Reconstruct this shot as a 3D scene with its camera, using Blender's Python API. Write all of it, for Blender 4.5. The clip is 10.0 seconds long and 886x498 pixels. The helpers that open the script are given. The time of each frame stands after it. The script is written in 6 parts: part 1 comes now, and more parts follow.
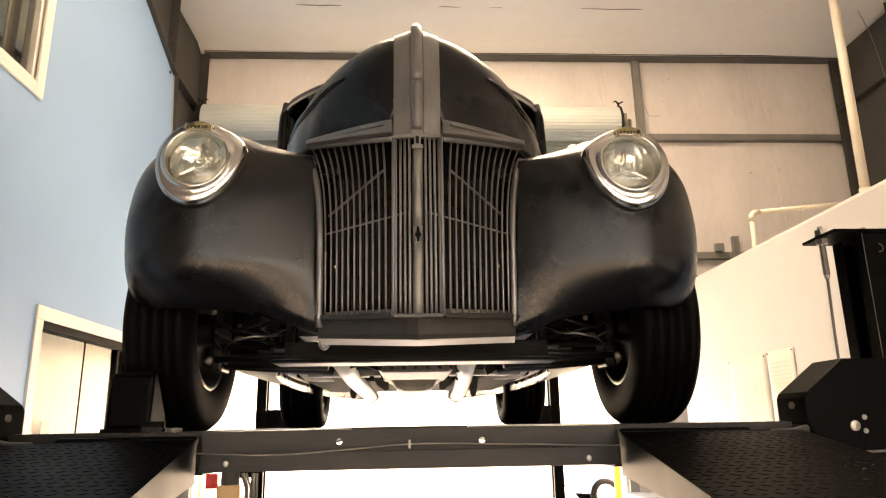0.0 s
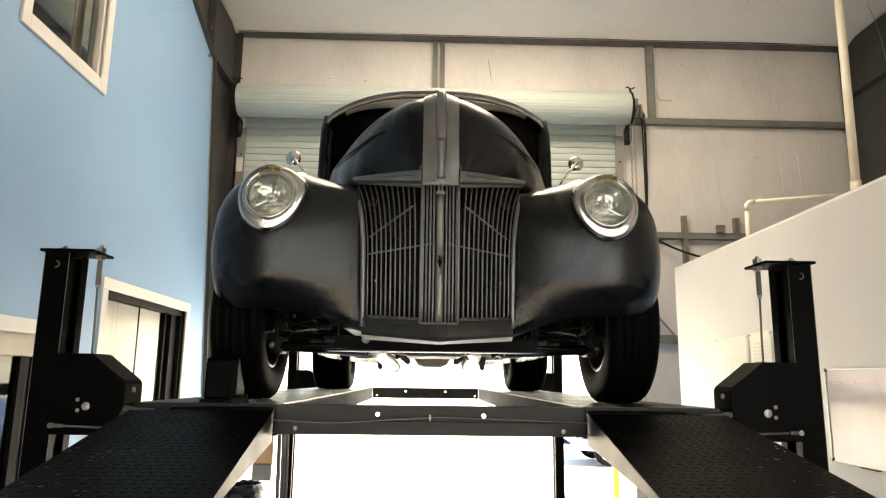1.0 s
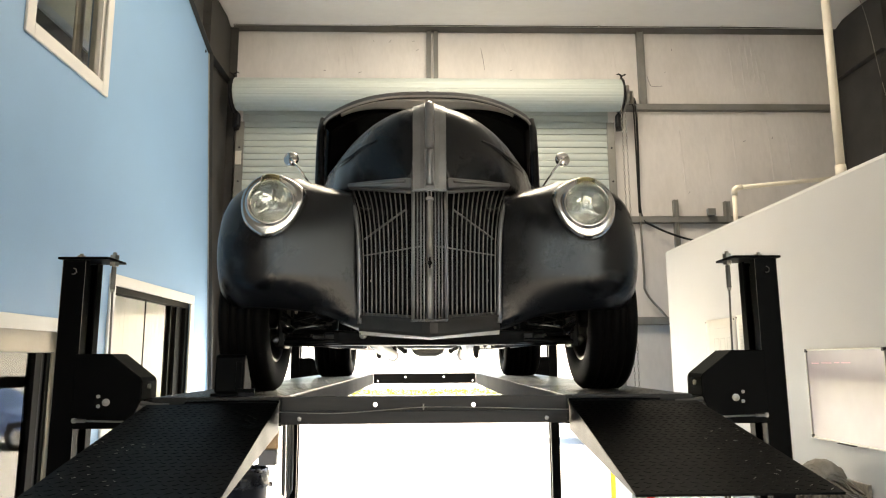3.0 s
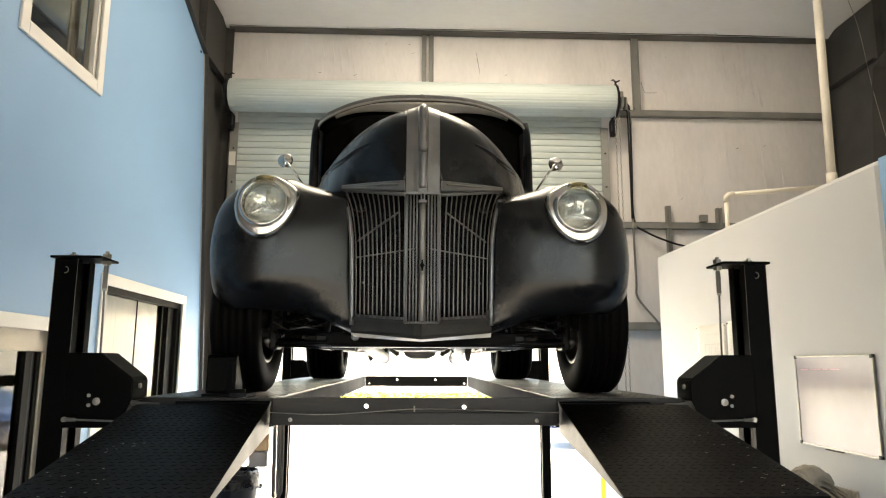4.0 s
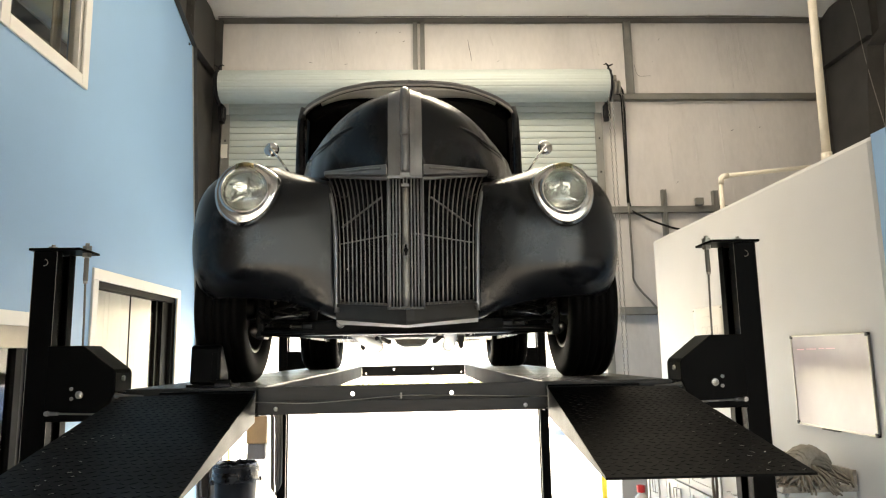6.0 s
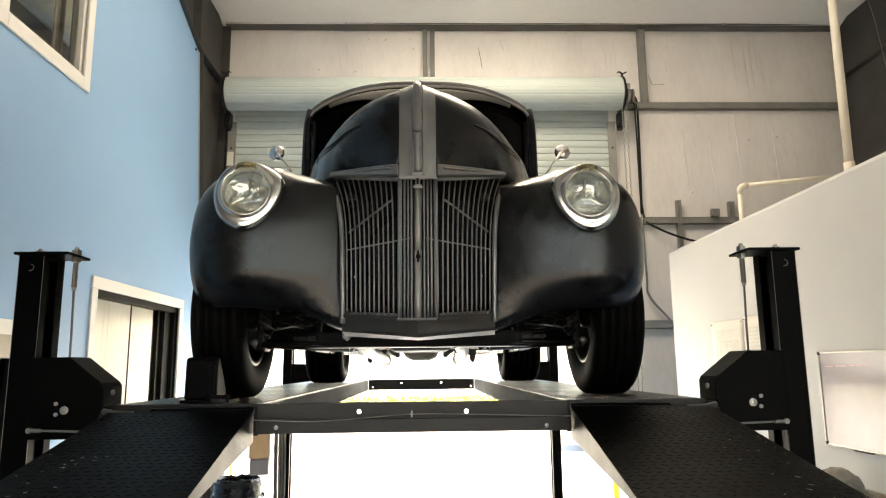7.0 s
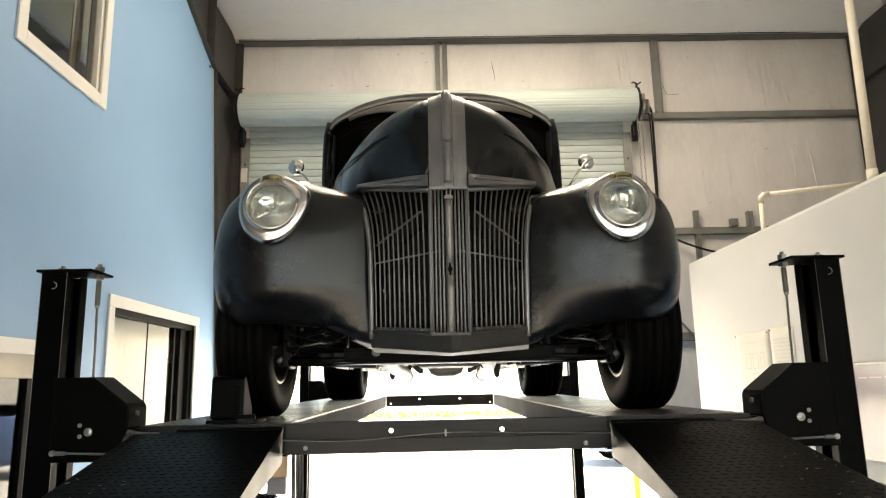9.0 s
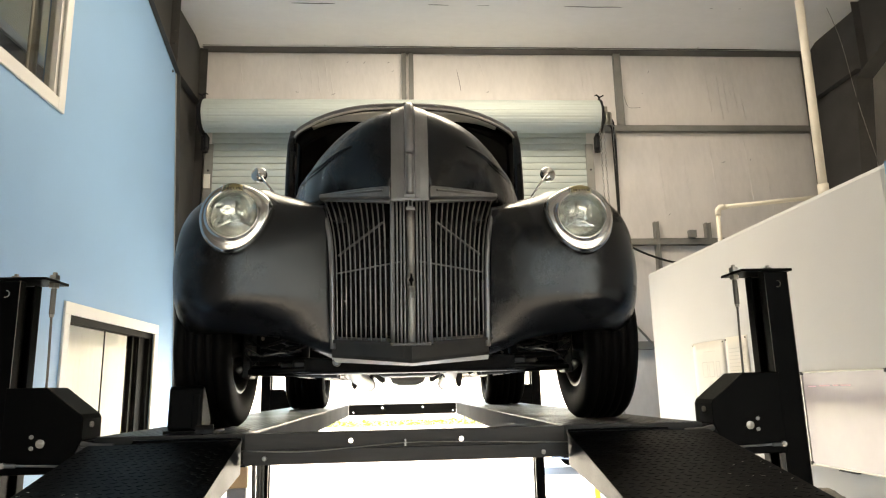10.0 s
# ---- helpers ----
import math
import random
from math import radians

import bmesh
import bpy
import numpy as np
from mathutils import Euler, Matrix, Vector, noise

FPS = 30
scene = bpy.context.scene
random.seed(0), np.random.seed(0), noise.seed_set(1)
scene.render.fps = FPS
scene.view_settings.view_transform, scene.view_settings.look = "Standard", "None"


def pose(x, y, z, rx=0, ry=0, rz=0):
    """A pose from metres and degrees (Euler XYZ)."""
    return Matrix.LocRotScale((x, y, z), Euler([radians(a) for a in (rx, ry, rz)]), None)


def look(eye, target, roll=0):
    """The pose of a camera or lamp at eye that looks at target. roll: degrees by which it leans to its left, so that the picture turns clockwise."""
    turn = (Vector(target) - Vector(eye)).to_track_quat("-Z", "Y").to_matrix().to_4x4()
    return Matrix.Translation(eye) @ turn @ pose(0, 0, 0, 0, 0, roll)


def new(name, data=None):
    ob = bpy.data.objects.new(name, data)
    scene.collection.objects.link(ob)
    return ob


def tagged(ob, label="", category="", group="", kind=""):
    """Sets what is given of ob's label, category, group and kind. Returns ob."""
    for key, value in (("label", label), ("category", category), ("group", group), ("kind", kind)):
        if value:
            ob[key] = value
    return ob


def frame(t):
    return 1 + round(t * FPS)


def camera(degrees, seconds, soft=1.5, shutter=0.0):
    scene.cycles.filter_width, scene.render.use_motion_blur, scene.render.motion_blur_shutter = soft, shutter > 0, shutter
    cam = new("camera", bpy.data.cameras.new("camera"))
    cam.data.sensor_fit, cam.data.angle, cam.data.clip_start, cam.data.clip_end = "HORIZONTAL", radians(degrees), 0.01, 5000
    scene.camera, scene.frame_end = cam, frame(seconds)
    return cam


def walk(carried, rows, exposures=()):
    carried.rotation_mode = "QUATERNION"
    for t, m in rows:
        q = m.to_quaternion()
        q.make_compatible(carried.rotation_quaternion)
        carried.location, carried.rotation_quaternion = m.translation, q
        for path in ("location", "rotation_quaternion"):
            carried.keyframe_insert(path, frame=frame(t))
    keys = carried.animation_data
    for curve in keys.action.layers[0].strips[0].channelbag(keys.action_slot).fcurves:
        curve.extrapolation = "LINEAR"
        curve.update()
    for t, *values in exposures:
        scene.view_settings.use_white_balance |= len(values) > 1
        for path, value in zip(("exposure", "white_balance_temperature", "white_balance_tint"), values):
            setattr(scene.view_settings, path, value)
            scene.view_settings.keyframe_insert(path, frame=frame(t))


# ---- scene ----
cam = camera(65.8, 10.0, 1.15)
PATH = [
    (0, (-0.026, 0.18, 1.894), (0.075, 2.114, 2.391), -1.0),
    (0.5, (-0.012, -0.211, 1.954), (0.021, 1.732, 2.428), -0.2),
    (1, (-0.053, -0.436, 1.981), (0.0, 1.529, 2.354), 0.7),
    (1.5, (-0.09, -0.571, 1.996), (0.019, 1.418, 2.179), 0.7),
    (2, (-0.046, -0.64, 2.017), (0.041, 1.345, 2.25), 0.0),
    (2.5, (-0.023, -0.632, 2.022), (0.031, 1.345, 2.32), -0.4),
    (4, (-0.017, -0.645, 2.017), (0.056, 1.326, 2.348), 0.2),
    (4.5, (-0.003, -0.65, 2.011), (0.109, 1.323, 2.318), 0.6),
    (5, (0.02, -0.644, 2.012), (0.148, 1.332, 2.293), -0.5),
    (5.5, (0.047, -0.638, 1.995), (0.136, 1.338, 2.29), -1.3),
    (7, (0.024, -0.411, 2.007), (0.077, 1.56, 2.347), -0.6),
    (7.5, (-0.022, -0.296, 2.008), (0.074, 1.662, 2.401), -0.5),
    (8, (-0.017, -0.29, 2.007), (0.045, 1.666, 2.419), -0.4),
    (8.5, (-0.042, -0.314, 2.011), (-0.02, 1.647, 2.407), -0.7),
    (9, (-0.054, -0.338, 2.013), (-0.027, 1.625, 2.395), -1.2),
    (9.5, (-0.046, -0.367, 2.017), (0.082, 1.59, 2.413), -1.1),
    (10, (-0.039, -0.365, 2.019), (0.088, 1.59, 2.421), -1.3),
]
EXPOSURES = [(0.0, 4.46, 11600, 22), (0.5, 4.25, 10000, 14), (1.0, 4.15, 8900, 9), (1.5, 4.10, 8400, 8), (10.0, 4.12, 8450, 8)]
walk(cam, [(t, look(eye, target, roll)) for t, eye, target, roll in PATH], EXPOSURES)

# ---- light ----
world = bpy.data.worlds.new("world")
scene.world = world
world.use_nodes = True
wn, wl = world.node_tree.nodes, world.node_tree.links
sky = wn.new("ShaderNodeTexSky")
sky.sky_type, sky.sun_disc = "NISHITA", False
SUN_EL, SUN_AZ = radians(52), radians(100)
sky.sun_elevation, sky.sun_rotation = SUN_EL, SUN_AZ
sky.air_density, sky.dust_density = 1.0, 2.5
wl.new(sky.outputs[0], wn["Background"].inputs[0])
wn["Background"].inputs[1].default_value = 0.15
sun = new("sun", bpy.data.lights.new("sun", "SUN"))
sun.data.energy, sun.data.angle, sun.data.color = 5.0, radians(0.5), (1.0, 0.95, 0.87)
toward = Vector((math.sin(SUN_AZ) * math.cos(SUN_EL), math.cos(SUN_AZ) * math.cos(SUN_EL), math.sin(SUN_EL)))
sun.matrix_world = look(toward * 40, (0, 0, 0))

# fill lamp added overhead, just under the unseen opaque roof panel
panel = bpy.data.lights.new("overhead_fill", "AREA")
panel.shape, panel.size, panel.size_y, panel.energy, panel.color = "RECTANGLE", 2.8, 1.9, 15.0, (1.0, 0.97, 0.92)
new("overhead_fill", panel).matrix_world = pose(0.70, 5.2, 6.70, 0, 0, 0)

# ---- materials ----


def mat(name, col, rough=0.5, metal=0.0, vary=0.12, scale=6.0, fine=120.0, bump=0.02, coat=0.0, rvary=0.08, low_tone=None, detail=4.0, stretch=(1, 1, 1), spec=0.5):
    """Principled surface with two scales of variation in colour and gloss, and fine relief."""
    m = bpy.data.materials.new(name)
    m.use_nodes = True
    n, l = m.node_tree.nodes, m.node_tree.links
    b = n["Principled BSDF"]
    b.inputs["Roughness"].default_value, b.inputs["Metallic"].default_value = rough, metal
    b.inputs["Coat Weight"].default_value, b.inputs["Coat Roughness"].default_value = coat, 0.12
    b.inputs["Specular IOR Level"].default_value = spec
    tc = n.new("ShaderNodeTexCoord")
    mp = n.new("ShaderNodeMapping")
    mp.inputs["Scale"].default_value = stretch
    l.new(tc.outputs["Object"], mp.inputs[0])
    big, small = n.new("ShaderNodeTexNoise"), n.new("ShaderNodeTexNoise")
    big.inputs["Scale"].default_value, small.inputs["Scale"].default_value = scale, fine
    big.inputs["Detail"].default_value = detail
    for t in (big, small):
        l.new(mp.outputs[0], t.inputs["Vector"])
    mix = n.new("ShaderNodeMath")
    mix.operation = "MULTIPLY_ADD"
    l.new(small.outputs[0], mix.inputs[0])
    mix.inputs[1].default_value = 0.35
    l.new(big.outputs[0], mix.inputs[2])
    ramp = n.new("ShaderNodeValToRGB")
    e = ramp.color_ramp.elements
    lo = low_tone or tuple(c * (1 - vary) for c in col)
    hi = tuple(min(1, c * (1 + vary * 0.6)) for c in col)
    e[0].position, e[0].color = 0.38, (*lo, 1)
    e[1].position, e[1].color = 0.85, (*hi, 1)
    l.new(mix.outputs[0], ramp.inputs[0])
    l.new(ramp.outputs[0], b.inputs["Base Color"])
    mr = n.new("ShaderNodeMapRange")
    mr.inputs["To Min"].default_value, mr.inputs["To Max"].default_value = max(0.02, rough - rvary), min(1, rough + rvary)
    l.new(mix.outputs[0], mr.inputs["Value"])
    l.new(mr.outputs[0], b.inputs["Roughness"])
    if bump:
        bp = n.new("ShaderNodeBump")
        bp.inputs["Strength"].default_value, bp.inputs["Distance"].default_value = 0.5, bump * 0.1
        l.new(mix.outputs[0], bp.inputs["Height"])
        l.new(bp.outputs[0], b.inputs["Normal"])
    return m


def glass(name, tint=(0.9, 0.95, 0.95), rough=0.0, ior=1.45):
    m = bpy.data.materials.new(name)
    m.use_nodes = True
    b = m.node_tree.nodes["Principled BSDF"]
    b.inputs["Base Color"].default_value = (*tint, 1)
    b.inputs["Transmission Weight"].default_value, b.inputs["Roughness"].default_value, b.inputs["IOR"].default_value = 1.0, rough, ior
    return m


def thin_glass(name, tint=(0.9, 0.92, 0.9), ior=1.45):
    """A flat pane: light passes straight through, and gloss grows towards grazing."""
    m = bpy.data.materials.new(name)
    m.use_nodes = True
    n, l = m.node_tree.nodes, m.node_tree.links
    n.remove(n["Principled BSDF"])
    t, g, f, x = n.new("ShaderNodeBsdfTransparent"), n.new("ShaderNodeBsdfGlossy"), n.new("ShaderNodeFresnel"), n.new("ShaderNodeMixShader")
    t.inputs[0].default_value = (*tint, 1)
    g.inputs["Roughness"].default_value = 0.01
    f.inputs[0].default_value = ior
    l.new(f.outputs[0], x.inputs[0])
    l.new(t.outputs[0], x.inputs[1])
    l.new(g.outputs[0], x.inputs[2])
    l.new(x.outputs[0], n["Material Output"].inputs[0])
    return m


M_CAR = mat("satin_black_paint", (0.0035, 0.0040, 0.0052), 0.25, 0.0, 0.25, 4, 300, 0.006, rvary=0.08, spec=0.42)
M_TRIM = mat("satin_grey_trim", (0.175, 0.175, 0.175), 0.33, 0.5, 0.25, 9, 200, 0.006)
M_BAR = mat("grille_bar_metal", (0.18, 0.174, 0.167), 0.34, 0.75, 0.3, 14, 250, 0.006)
M_CHROME = mat("chrome", (0.66, 0.645, 0.62), 0.17, 1.0, 0.08, 10, 200, 0.0, rvary=0.04)
M_MIRROR = mat("reflector", (0.70, 0.69, 0.65), 0.16, 1.0, 0.03, 10, 200, 0.0, rvary=0.03)
M_RUBBER = mat("tyre_rubber", (0.0016, 0.0014, 0.0013), 0.6, 0, 0.35, 7, 160, 0.02, spec=0.05)
M_DARK = mat("dark_underbody", (0.002, 0.0019, 0.0018), 0.40, 0.0, 0.4, 8, 90, 0.03, spec=0.2)
M_RAD = mat("radiator_core", (0.004, 0.004, 0.004), 0.6, 0.0, 0.4, 30, 300, 0.03, spec=0.2)
M_STEEL = mat("bare_steel", (0.36, 0.345, 0.315), 0.33, 1.0, 0.2, 12, 160, 0.02)
M_ZINC = mat("zinc_steel", (0.27, 0.258, 0.235), 0.38, 1.0, 0.2, 20, 200, 0.01)
M_LIFT = mat("black_powder_coat", (0.0008, 0.0008, 0.0008), 0.36, 0.0, 0.3, 5, 260, 0.012, rvary=0.1, spec=0.035)
M_RAMP = mat("worn_black_tread", (0.0015, 0.0015, 0.0014), 0.40, 0.0, 0.5, 3.5, 70, 0.02, rvary=0.14, spec=0.04)
M_BEAM = mat("dusty_black_steel", (0.018, 0.0162, 0.0145), 0.45, 0.0, 0.6, 4, 40, 0.02, spec=0.25, stretch=(0.3, 1, 3))
M_STRIP = mat("worn_strip_metal", (0.21, 0.205, 0.19), 0.42, 0.5, 0.35, 9, 160, 0.006)
M_APRON = mat("dark_satin_apron", (0.045, 0.043, 0.040), 0.42, 0.4, 0.25, 7, 160, 0.006)
M_CLOTH = mat("cabin_trim", (0.004, 0.004, 0.004), 0.85, 0, 0.3, 8, 120, 0.02, spec=0.2)
M_BLUE = mat("blue_wall_paint", (0.215, 0.375, 0.57), 0.5, 0, 0.05, 1.2, 90, 0.012)
M_WHITE = mat("white_wall_paint", (0.49, 0.487, 0.48), 0.6, 0, 0.04, 1.3, 80, 0.012)
M_FRAME = mat("white_trim_paint", (0.68, 0.665, 0.635), 0.45, 0, 0.06, 3, 100, 0.008)
M_INSUL = mat("white_vinyl_insulation", (0.645, 0.612, 0.592), 0.5, 0, 0.13, 1.6, 25, 0.16, stretch=(1, 1, 0.35))
M_CEIL = mat("ceiling_vinyl", (0.77, 0.76, 0.745), 0.5, 0, 0.07, 1.1, 18, 0.1, stretch=(0.4, 1, 1))
M_FRAMESTEEL = mat("dark_primer_steel", (0.050, 0.047, 0.044), 0.55, 0.0, 0.35, 2.5, 60, 0.03, spec=0.3)
M_GIRT = mat("galvanised_girt", (0.235, 0.23, 0.215), 0.5, 0.35, 0.18, 4, 60, 0.02)
M_STUD = mat("dull_galvanised_stud", (0.15, 0.148, 0.14), 0.5, 0.35, 0.2, 4, 60, 0.02)
M_DOOR = mat("pale_green_door_slats", (0.41, 0.455, 0.435), 0.45, 0.0, 0.08, 2.5, 60, 0.02, stretch=(0.3, 1, 2))
M_FLOOR = mat("grey_blue_sealed_floor", (0.57, 0.60, 0.62), 0.32, 0, 0.12, 1.4, 40, 0.015)
M_APPROACH = mat("unseen_dark_floor", (0.07, 0.068, 0.064), 0.7, 0, 0.25, 1.2, 40, 0.03)
M_CONC = mat("pale_concrete", (0.33, 0.325, 0.312), 0.85, 0, 0.14, 0.8, 30, 0.05)
M_PVC = mat("cream_pipe", (0.72, 0.66, 0.56), 0.4, 0, 0.08, 5, 80, 0.01)
M_CABLE = mat("black_cable", (0.008, 0.008, 0.008), 0.5, 0, 0.2, 9, 90, 0.01, spec=0.3)
M_YELLOW = mat("yellow_paint", (0.75, 0.52, 0.04), 0.45, 0, 0.15, 6, 80, 0.02)
M_RED = mat("red_plastic", (0.55, 0.02, 0.02), 0.35, 0, 0.1, 5, 80, 0.01)
M_BIN = mat("dark_grey_plastic", (0.007, 0.007, 0.009), 0.45, 0, 0.2, 6, 90, 0.01, spec=0.2)
M_BAG = mat("black_bin_bag", (0.003, 0.003, 0.004), 0.25, 0, 0.2, 14, 60, 0.12, spec=0.25)
M_CAB = mat("white_cabinet_paint", (0.40, 0.388, 0.362), 0.4, 0, 0.05, 3, 90, 0.008)
M_STONE = mat("brown_speckled_worktop", (0.25, 0.21, 0.165), 0.3, 0, 0.5, 26, 130, 0.006, detail=8)
M_MOP = mat("grey_cotton_yarn", (0.135, 0.115, 0.092), 0.95, 0, 0.45, 12, 160, 0.15)
M_WORN = mat("worn_bright_lug", (0.34, 0.33, 0.315), 0.4, 0.3, 0.3, 20, 200, 0.01)
M_TOWEL = mat("pale_terry_cloth", (0.20, 0.18, 0.15), 0.95, 0, 0.3, 10, 180, 0.2)
M_LEATHER = mat("brown_leather", (0.075, 0.055, 0.04), 0.6, 0, 0.3, 9, 120, 0.03)
M_EXHAUST = mat("exhaust_tube", (0.68, 0.66, 0.62), 0.42, 0.15, 0.12, 8, 100, 0.01)
M_PALECAST = mat("pale_cast_metal", (0.24, 0.222, 0.19), 0.5, 0.3, 0.2, 14, 120, 0.02)
M_BROWN = mat("tan_stucco", (0.17, 0.145, 0.12), 0.85, 0, 0.15, 0.6, 30, 0.05)
M_CLEAR = bpy.data.materials.new("pane_edge")
M_CLEAR.use_nodes = True
M_CLEAR.node_tree.nodes.remove(M_CLEAR.node_tree.nodes["Principled BSDF"])
M_CLEAR.node_tree.links.new(M_CLEAR.node_tree.nodes.new("ShaderNodeBsdfTransparent").outputs[0], M_CLEAR.node_tree.nodes["Material Output"].inputs[0])
M_CAST = mat("stained_cast_aluminium", (0.06, 0.057, 0.052), 0.5, 0.4, 0.4, 12, 120, 0.05)
M_PAPER = mat("cream_paper", (0.64, 0.61, 0.55), 0.7, 0, 0.04, 4, 90, 0.005)
# pinkish tones put the board's reflected colours into the enamel
M_BOARD = mat("whiteboard_enamel", (0.35, 0.305, 0.33), 0.14, 0, 0.05, 1.6, 8, 0.0, rvary=0.03, low_tone=(0.30, 0.255, 0.28), spec=0.42)
M_PINK = mat("pink_marker", (0.58, 0.33, 0.41), 0.5, 0, 0.2, 20, 90, 0.0)
M_INK = mat("grey_print", (0.50, 0.475, 0.435), 0.7, 0, 0.1, 20, 90, 0.0)
M_BLIND = mat("cream_blind", (0.90, 0.86, 0.77), 0.7, 0, 0.06, 3, 90, 0.01)
M_BRONZE = mat("dark_door_frame", (0.004, 0.0037, 0.0034), 0.5, 0.0, 0.2, 6, 90, 0.01, spec=0.06)
M_UPPER = mat("tan_upper_room_paint", (0.78, 0.72, 0.56), 0.8, 0, 0.1, 2, 40, 0.02)
M_TAN = mat("tan_aluminium", (0.40, 0.35, 0.28), 0.45, 0.2, 0.1, 4, 80, 0.01)
M_OIL = mat("amber_plastic", (0.50, 0.32, 0.17), 0.4, 0, 0.15, 5, 80, 0.01)
M_PUMP = mat("lavender_grey_paint", (0.24, 0.22, 0.22), 0.4, 0, 0.1, 6, 90, 0.01)
M_SCREEN = mat("grey_insect_screen", (0.085, 0.085, 0.072), 0.8, 0, 0.1, 8, 300, 0.01)
M_DECK = mat("worn_deck_steel", (0.004, 0.004, 0.0036), 0.32, 0.0, 0.5, 3.5, 70, 0.02, rvary=0.12, spec=0.20)
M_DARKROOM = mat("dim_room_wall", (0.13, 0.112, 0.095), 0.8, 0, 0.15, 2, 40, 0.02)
M_CARBLUE = mat("blue_car_paint", (0.05, 0.09, 0.20), 0.22, 0.4, 0.1, 3, 200, 0.0, coat=0.6)
M_LEAF = mat("dry_grass", (0.17, 0.18, 0.02), 0.7, 0, 0.4, 3, 30, 0.02)
M_ASPHALT = mat("grey_asphalt", (0.065, 0.063, 0.06), 0.9, 0, 0.25, 0.9, 60, 0.06)
M_STUCCO = mat("pale_stucco", (0.62, 0.58, 0.52), 0.85, 0, 0.1, 1, 40, 0.06)
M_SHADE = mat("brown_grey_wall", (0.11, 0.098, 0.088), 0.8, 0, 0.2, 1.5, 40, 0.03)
M_STRUT = mat("weathered_steel", (0.10, 0.094, 0.086), 0.5, 0.1, 0.3, 3, 60, 0.03)
M_LIP = mat("grey_satin_lip", (0.38, 0.365, 0.335), 0.35, 0.3, 0.15, 6, 100, 0.005)
# pale colour stands for floor light on the car's underside
M_UNDERLIT = mat("pale_underlit", (0.66, 0.63, 0.58), 0.5, 0, 0.15, 8, 100, 0.01)
M_GLASS = glass("clear_glass")
M_PANE = thin_glass("window_glass", (0.80, 0.84, 0.83))
M_PANE2 = thin_glass("blind_glass", (0.97, 0.97, 0.96), 1.15)
M_BLACKGLASS = mat("black_glass", (0.001, 0.001, 0.001), 0.06, 0, 0.1, 3, 80, 0.0, rvary=0.02, spec=0.12)
M_TINT = glass("smoked_glass", (0.05, 0.055, 0.06))
M_GOLD = mat("brass_badge", (0.36, 0.31, 0.17), 0.22, 1.0, 0.3, 60, 300, 0.02)

# ---- mesh helpers ----


def part(name, bm, material, parent=None, label="", smooth=False, bevel=0.0, thick=0.0, offset=0.0):
    me = bpy.data.meshes.new(name)
    bmesh.ops.recalc_face_normals(bm, faces=bm.faces)
    bm.to_mesh(me)
    bm.free()
    me.materials.append(material)
    if smooth:
        for p in me.polygons:
            p.use_smooth = True
    ob = new(name, me)
    if parent:
        ob.parent = parent
    if label:
        ob["label"] = label
    if thick:
        s = ob.modifiers.new("thickness", "SOLIDIFY")
        s.thickness, s.offset = thick, offset
    if bevel:
        b = ob.modifiers.new("bevel", "BEVEL")
        b.width, b.segments, b.limit_method, b.angle_limit = bevel, 2, "ANGLE", radians(40)
        b.harden_normals = smooth
    return ob


def thing(name, label, category, group="", at=(0, 0, 0), kind=""):
    ob = new(name)
    ob.location = at
    ob.empty_display_size = 0.1
    return tagged(ob, label, category, group, kind)


def B():
    return bmesh.new()


def box(bm, x0, x1, y0, y1, z0, z1, m=None):
    v = [bm.verts.new(((x0, x1)[i & 1], (y0, y1)[i >> 1 & 1], (z0, z1)[i >> 2 & 1])) for i in range(8)]
    if m is not None:
        for p in v:
            p.co = m @ p.co
    for f in ((0, 1, 3, 2), (4, 6, 7, 5), (0, 4, 5, 1), (2, 3, 7, 6), (0, 2, 6, 4), (1, 5, 7, 3)):
        bm.faces.new([v[i] for i in f])
    return bm


def tube(bm, pts, r, n=8, caps=True):
    """A round bar along points; r may be a list."""
    pts = [Vector(p) for p in pts]
    rings = []
    up = None
    for i, p in enumerate(pts):
        d = (pts[min(i + 1, len(pts) - 1)] - pts[max(i - 1, 0)]).normalized()
        if up is None:
            up = d.orthogonal().normalized()
        up = (up - d * up.dot(d)).normalized()
        side = d.cross(up)
        rr = r[i] if isinstance(r, (list, tuple)) else r
        rings.append([bm.verts.new(p + (up * math.cos(a) + side * math.sin(a)) * rr) for a in [2 * math.pi * k / n for k in range(n)]])
    for a, b in zip(rings, rings[1:]):
        for k in range(n):
            bm.faces.new((a[k], a[(k + 1) % n], b[(k + 1) % n], b[k]))
    if caps:
        bm.faces.new(rings[0][::-1])
        bm.faces.new(rings[-1])
    return bm


def lathe(bm, prof, m=None, n=32, close=False):
    """Revolve (radius, height) pairs about z, then move by m."""
    m = m or Matrix()
    rings = []
    for r, h in prof:
        if r < 1e-6:
            rings.append([bm.verts.new(m @ Vector((0, 0, h)))])
        else:
            rings.append([bm.verts.new(m @ Vector((r * math.cos(a), r * math.sin(a), h))) for a in [2 * math.pi * k / n for k in range(n)]])
    pairs = list(zip(rings, rings[1:]))
    if close:
        pairs.append((rings[-1], rings[0]))
    for a, b in pairs:
        for k in range(n):
            q = [a[k % len(a)], a[(k + 1) % len(a)], b[(k + 1) % len(b)], b[k % len(b)]]
            q = list(dict.fromkeys(q))
            if len(q) > 2:
                bm.faces.new(q)
    return bm


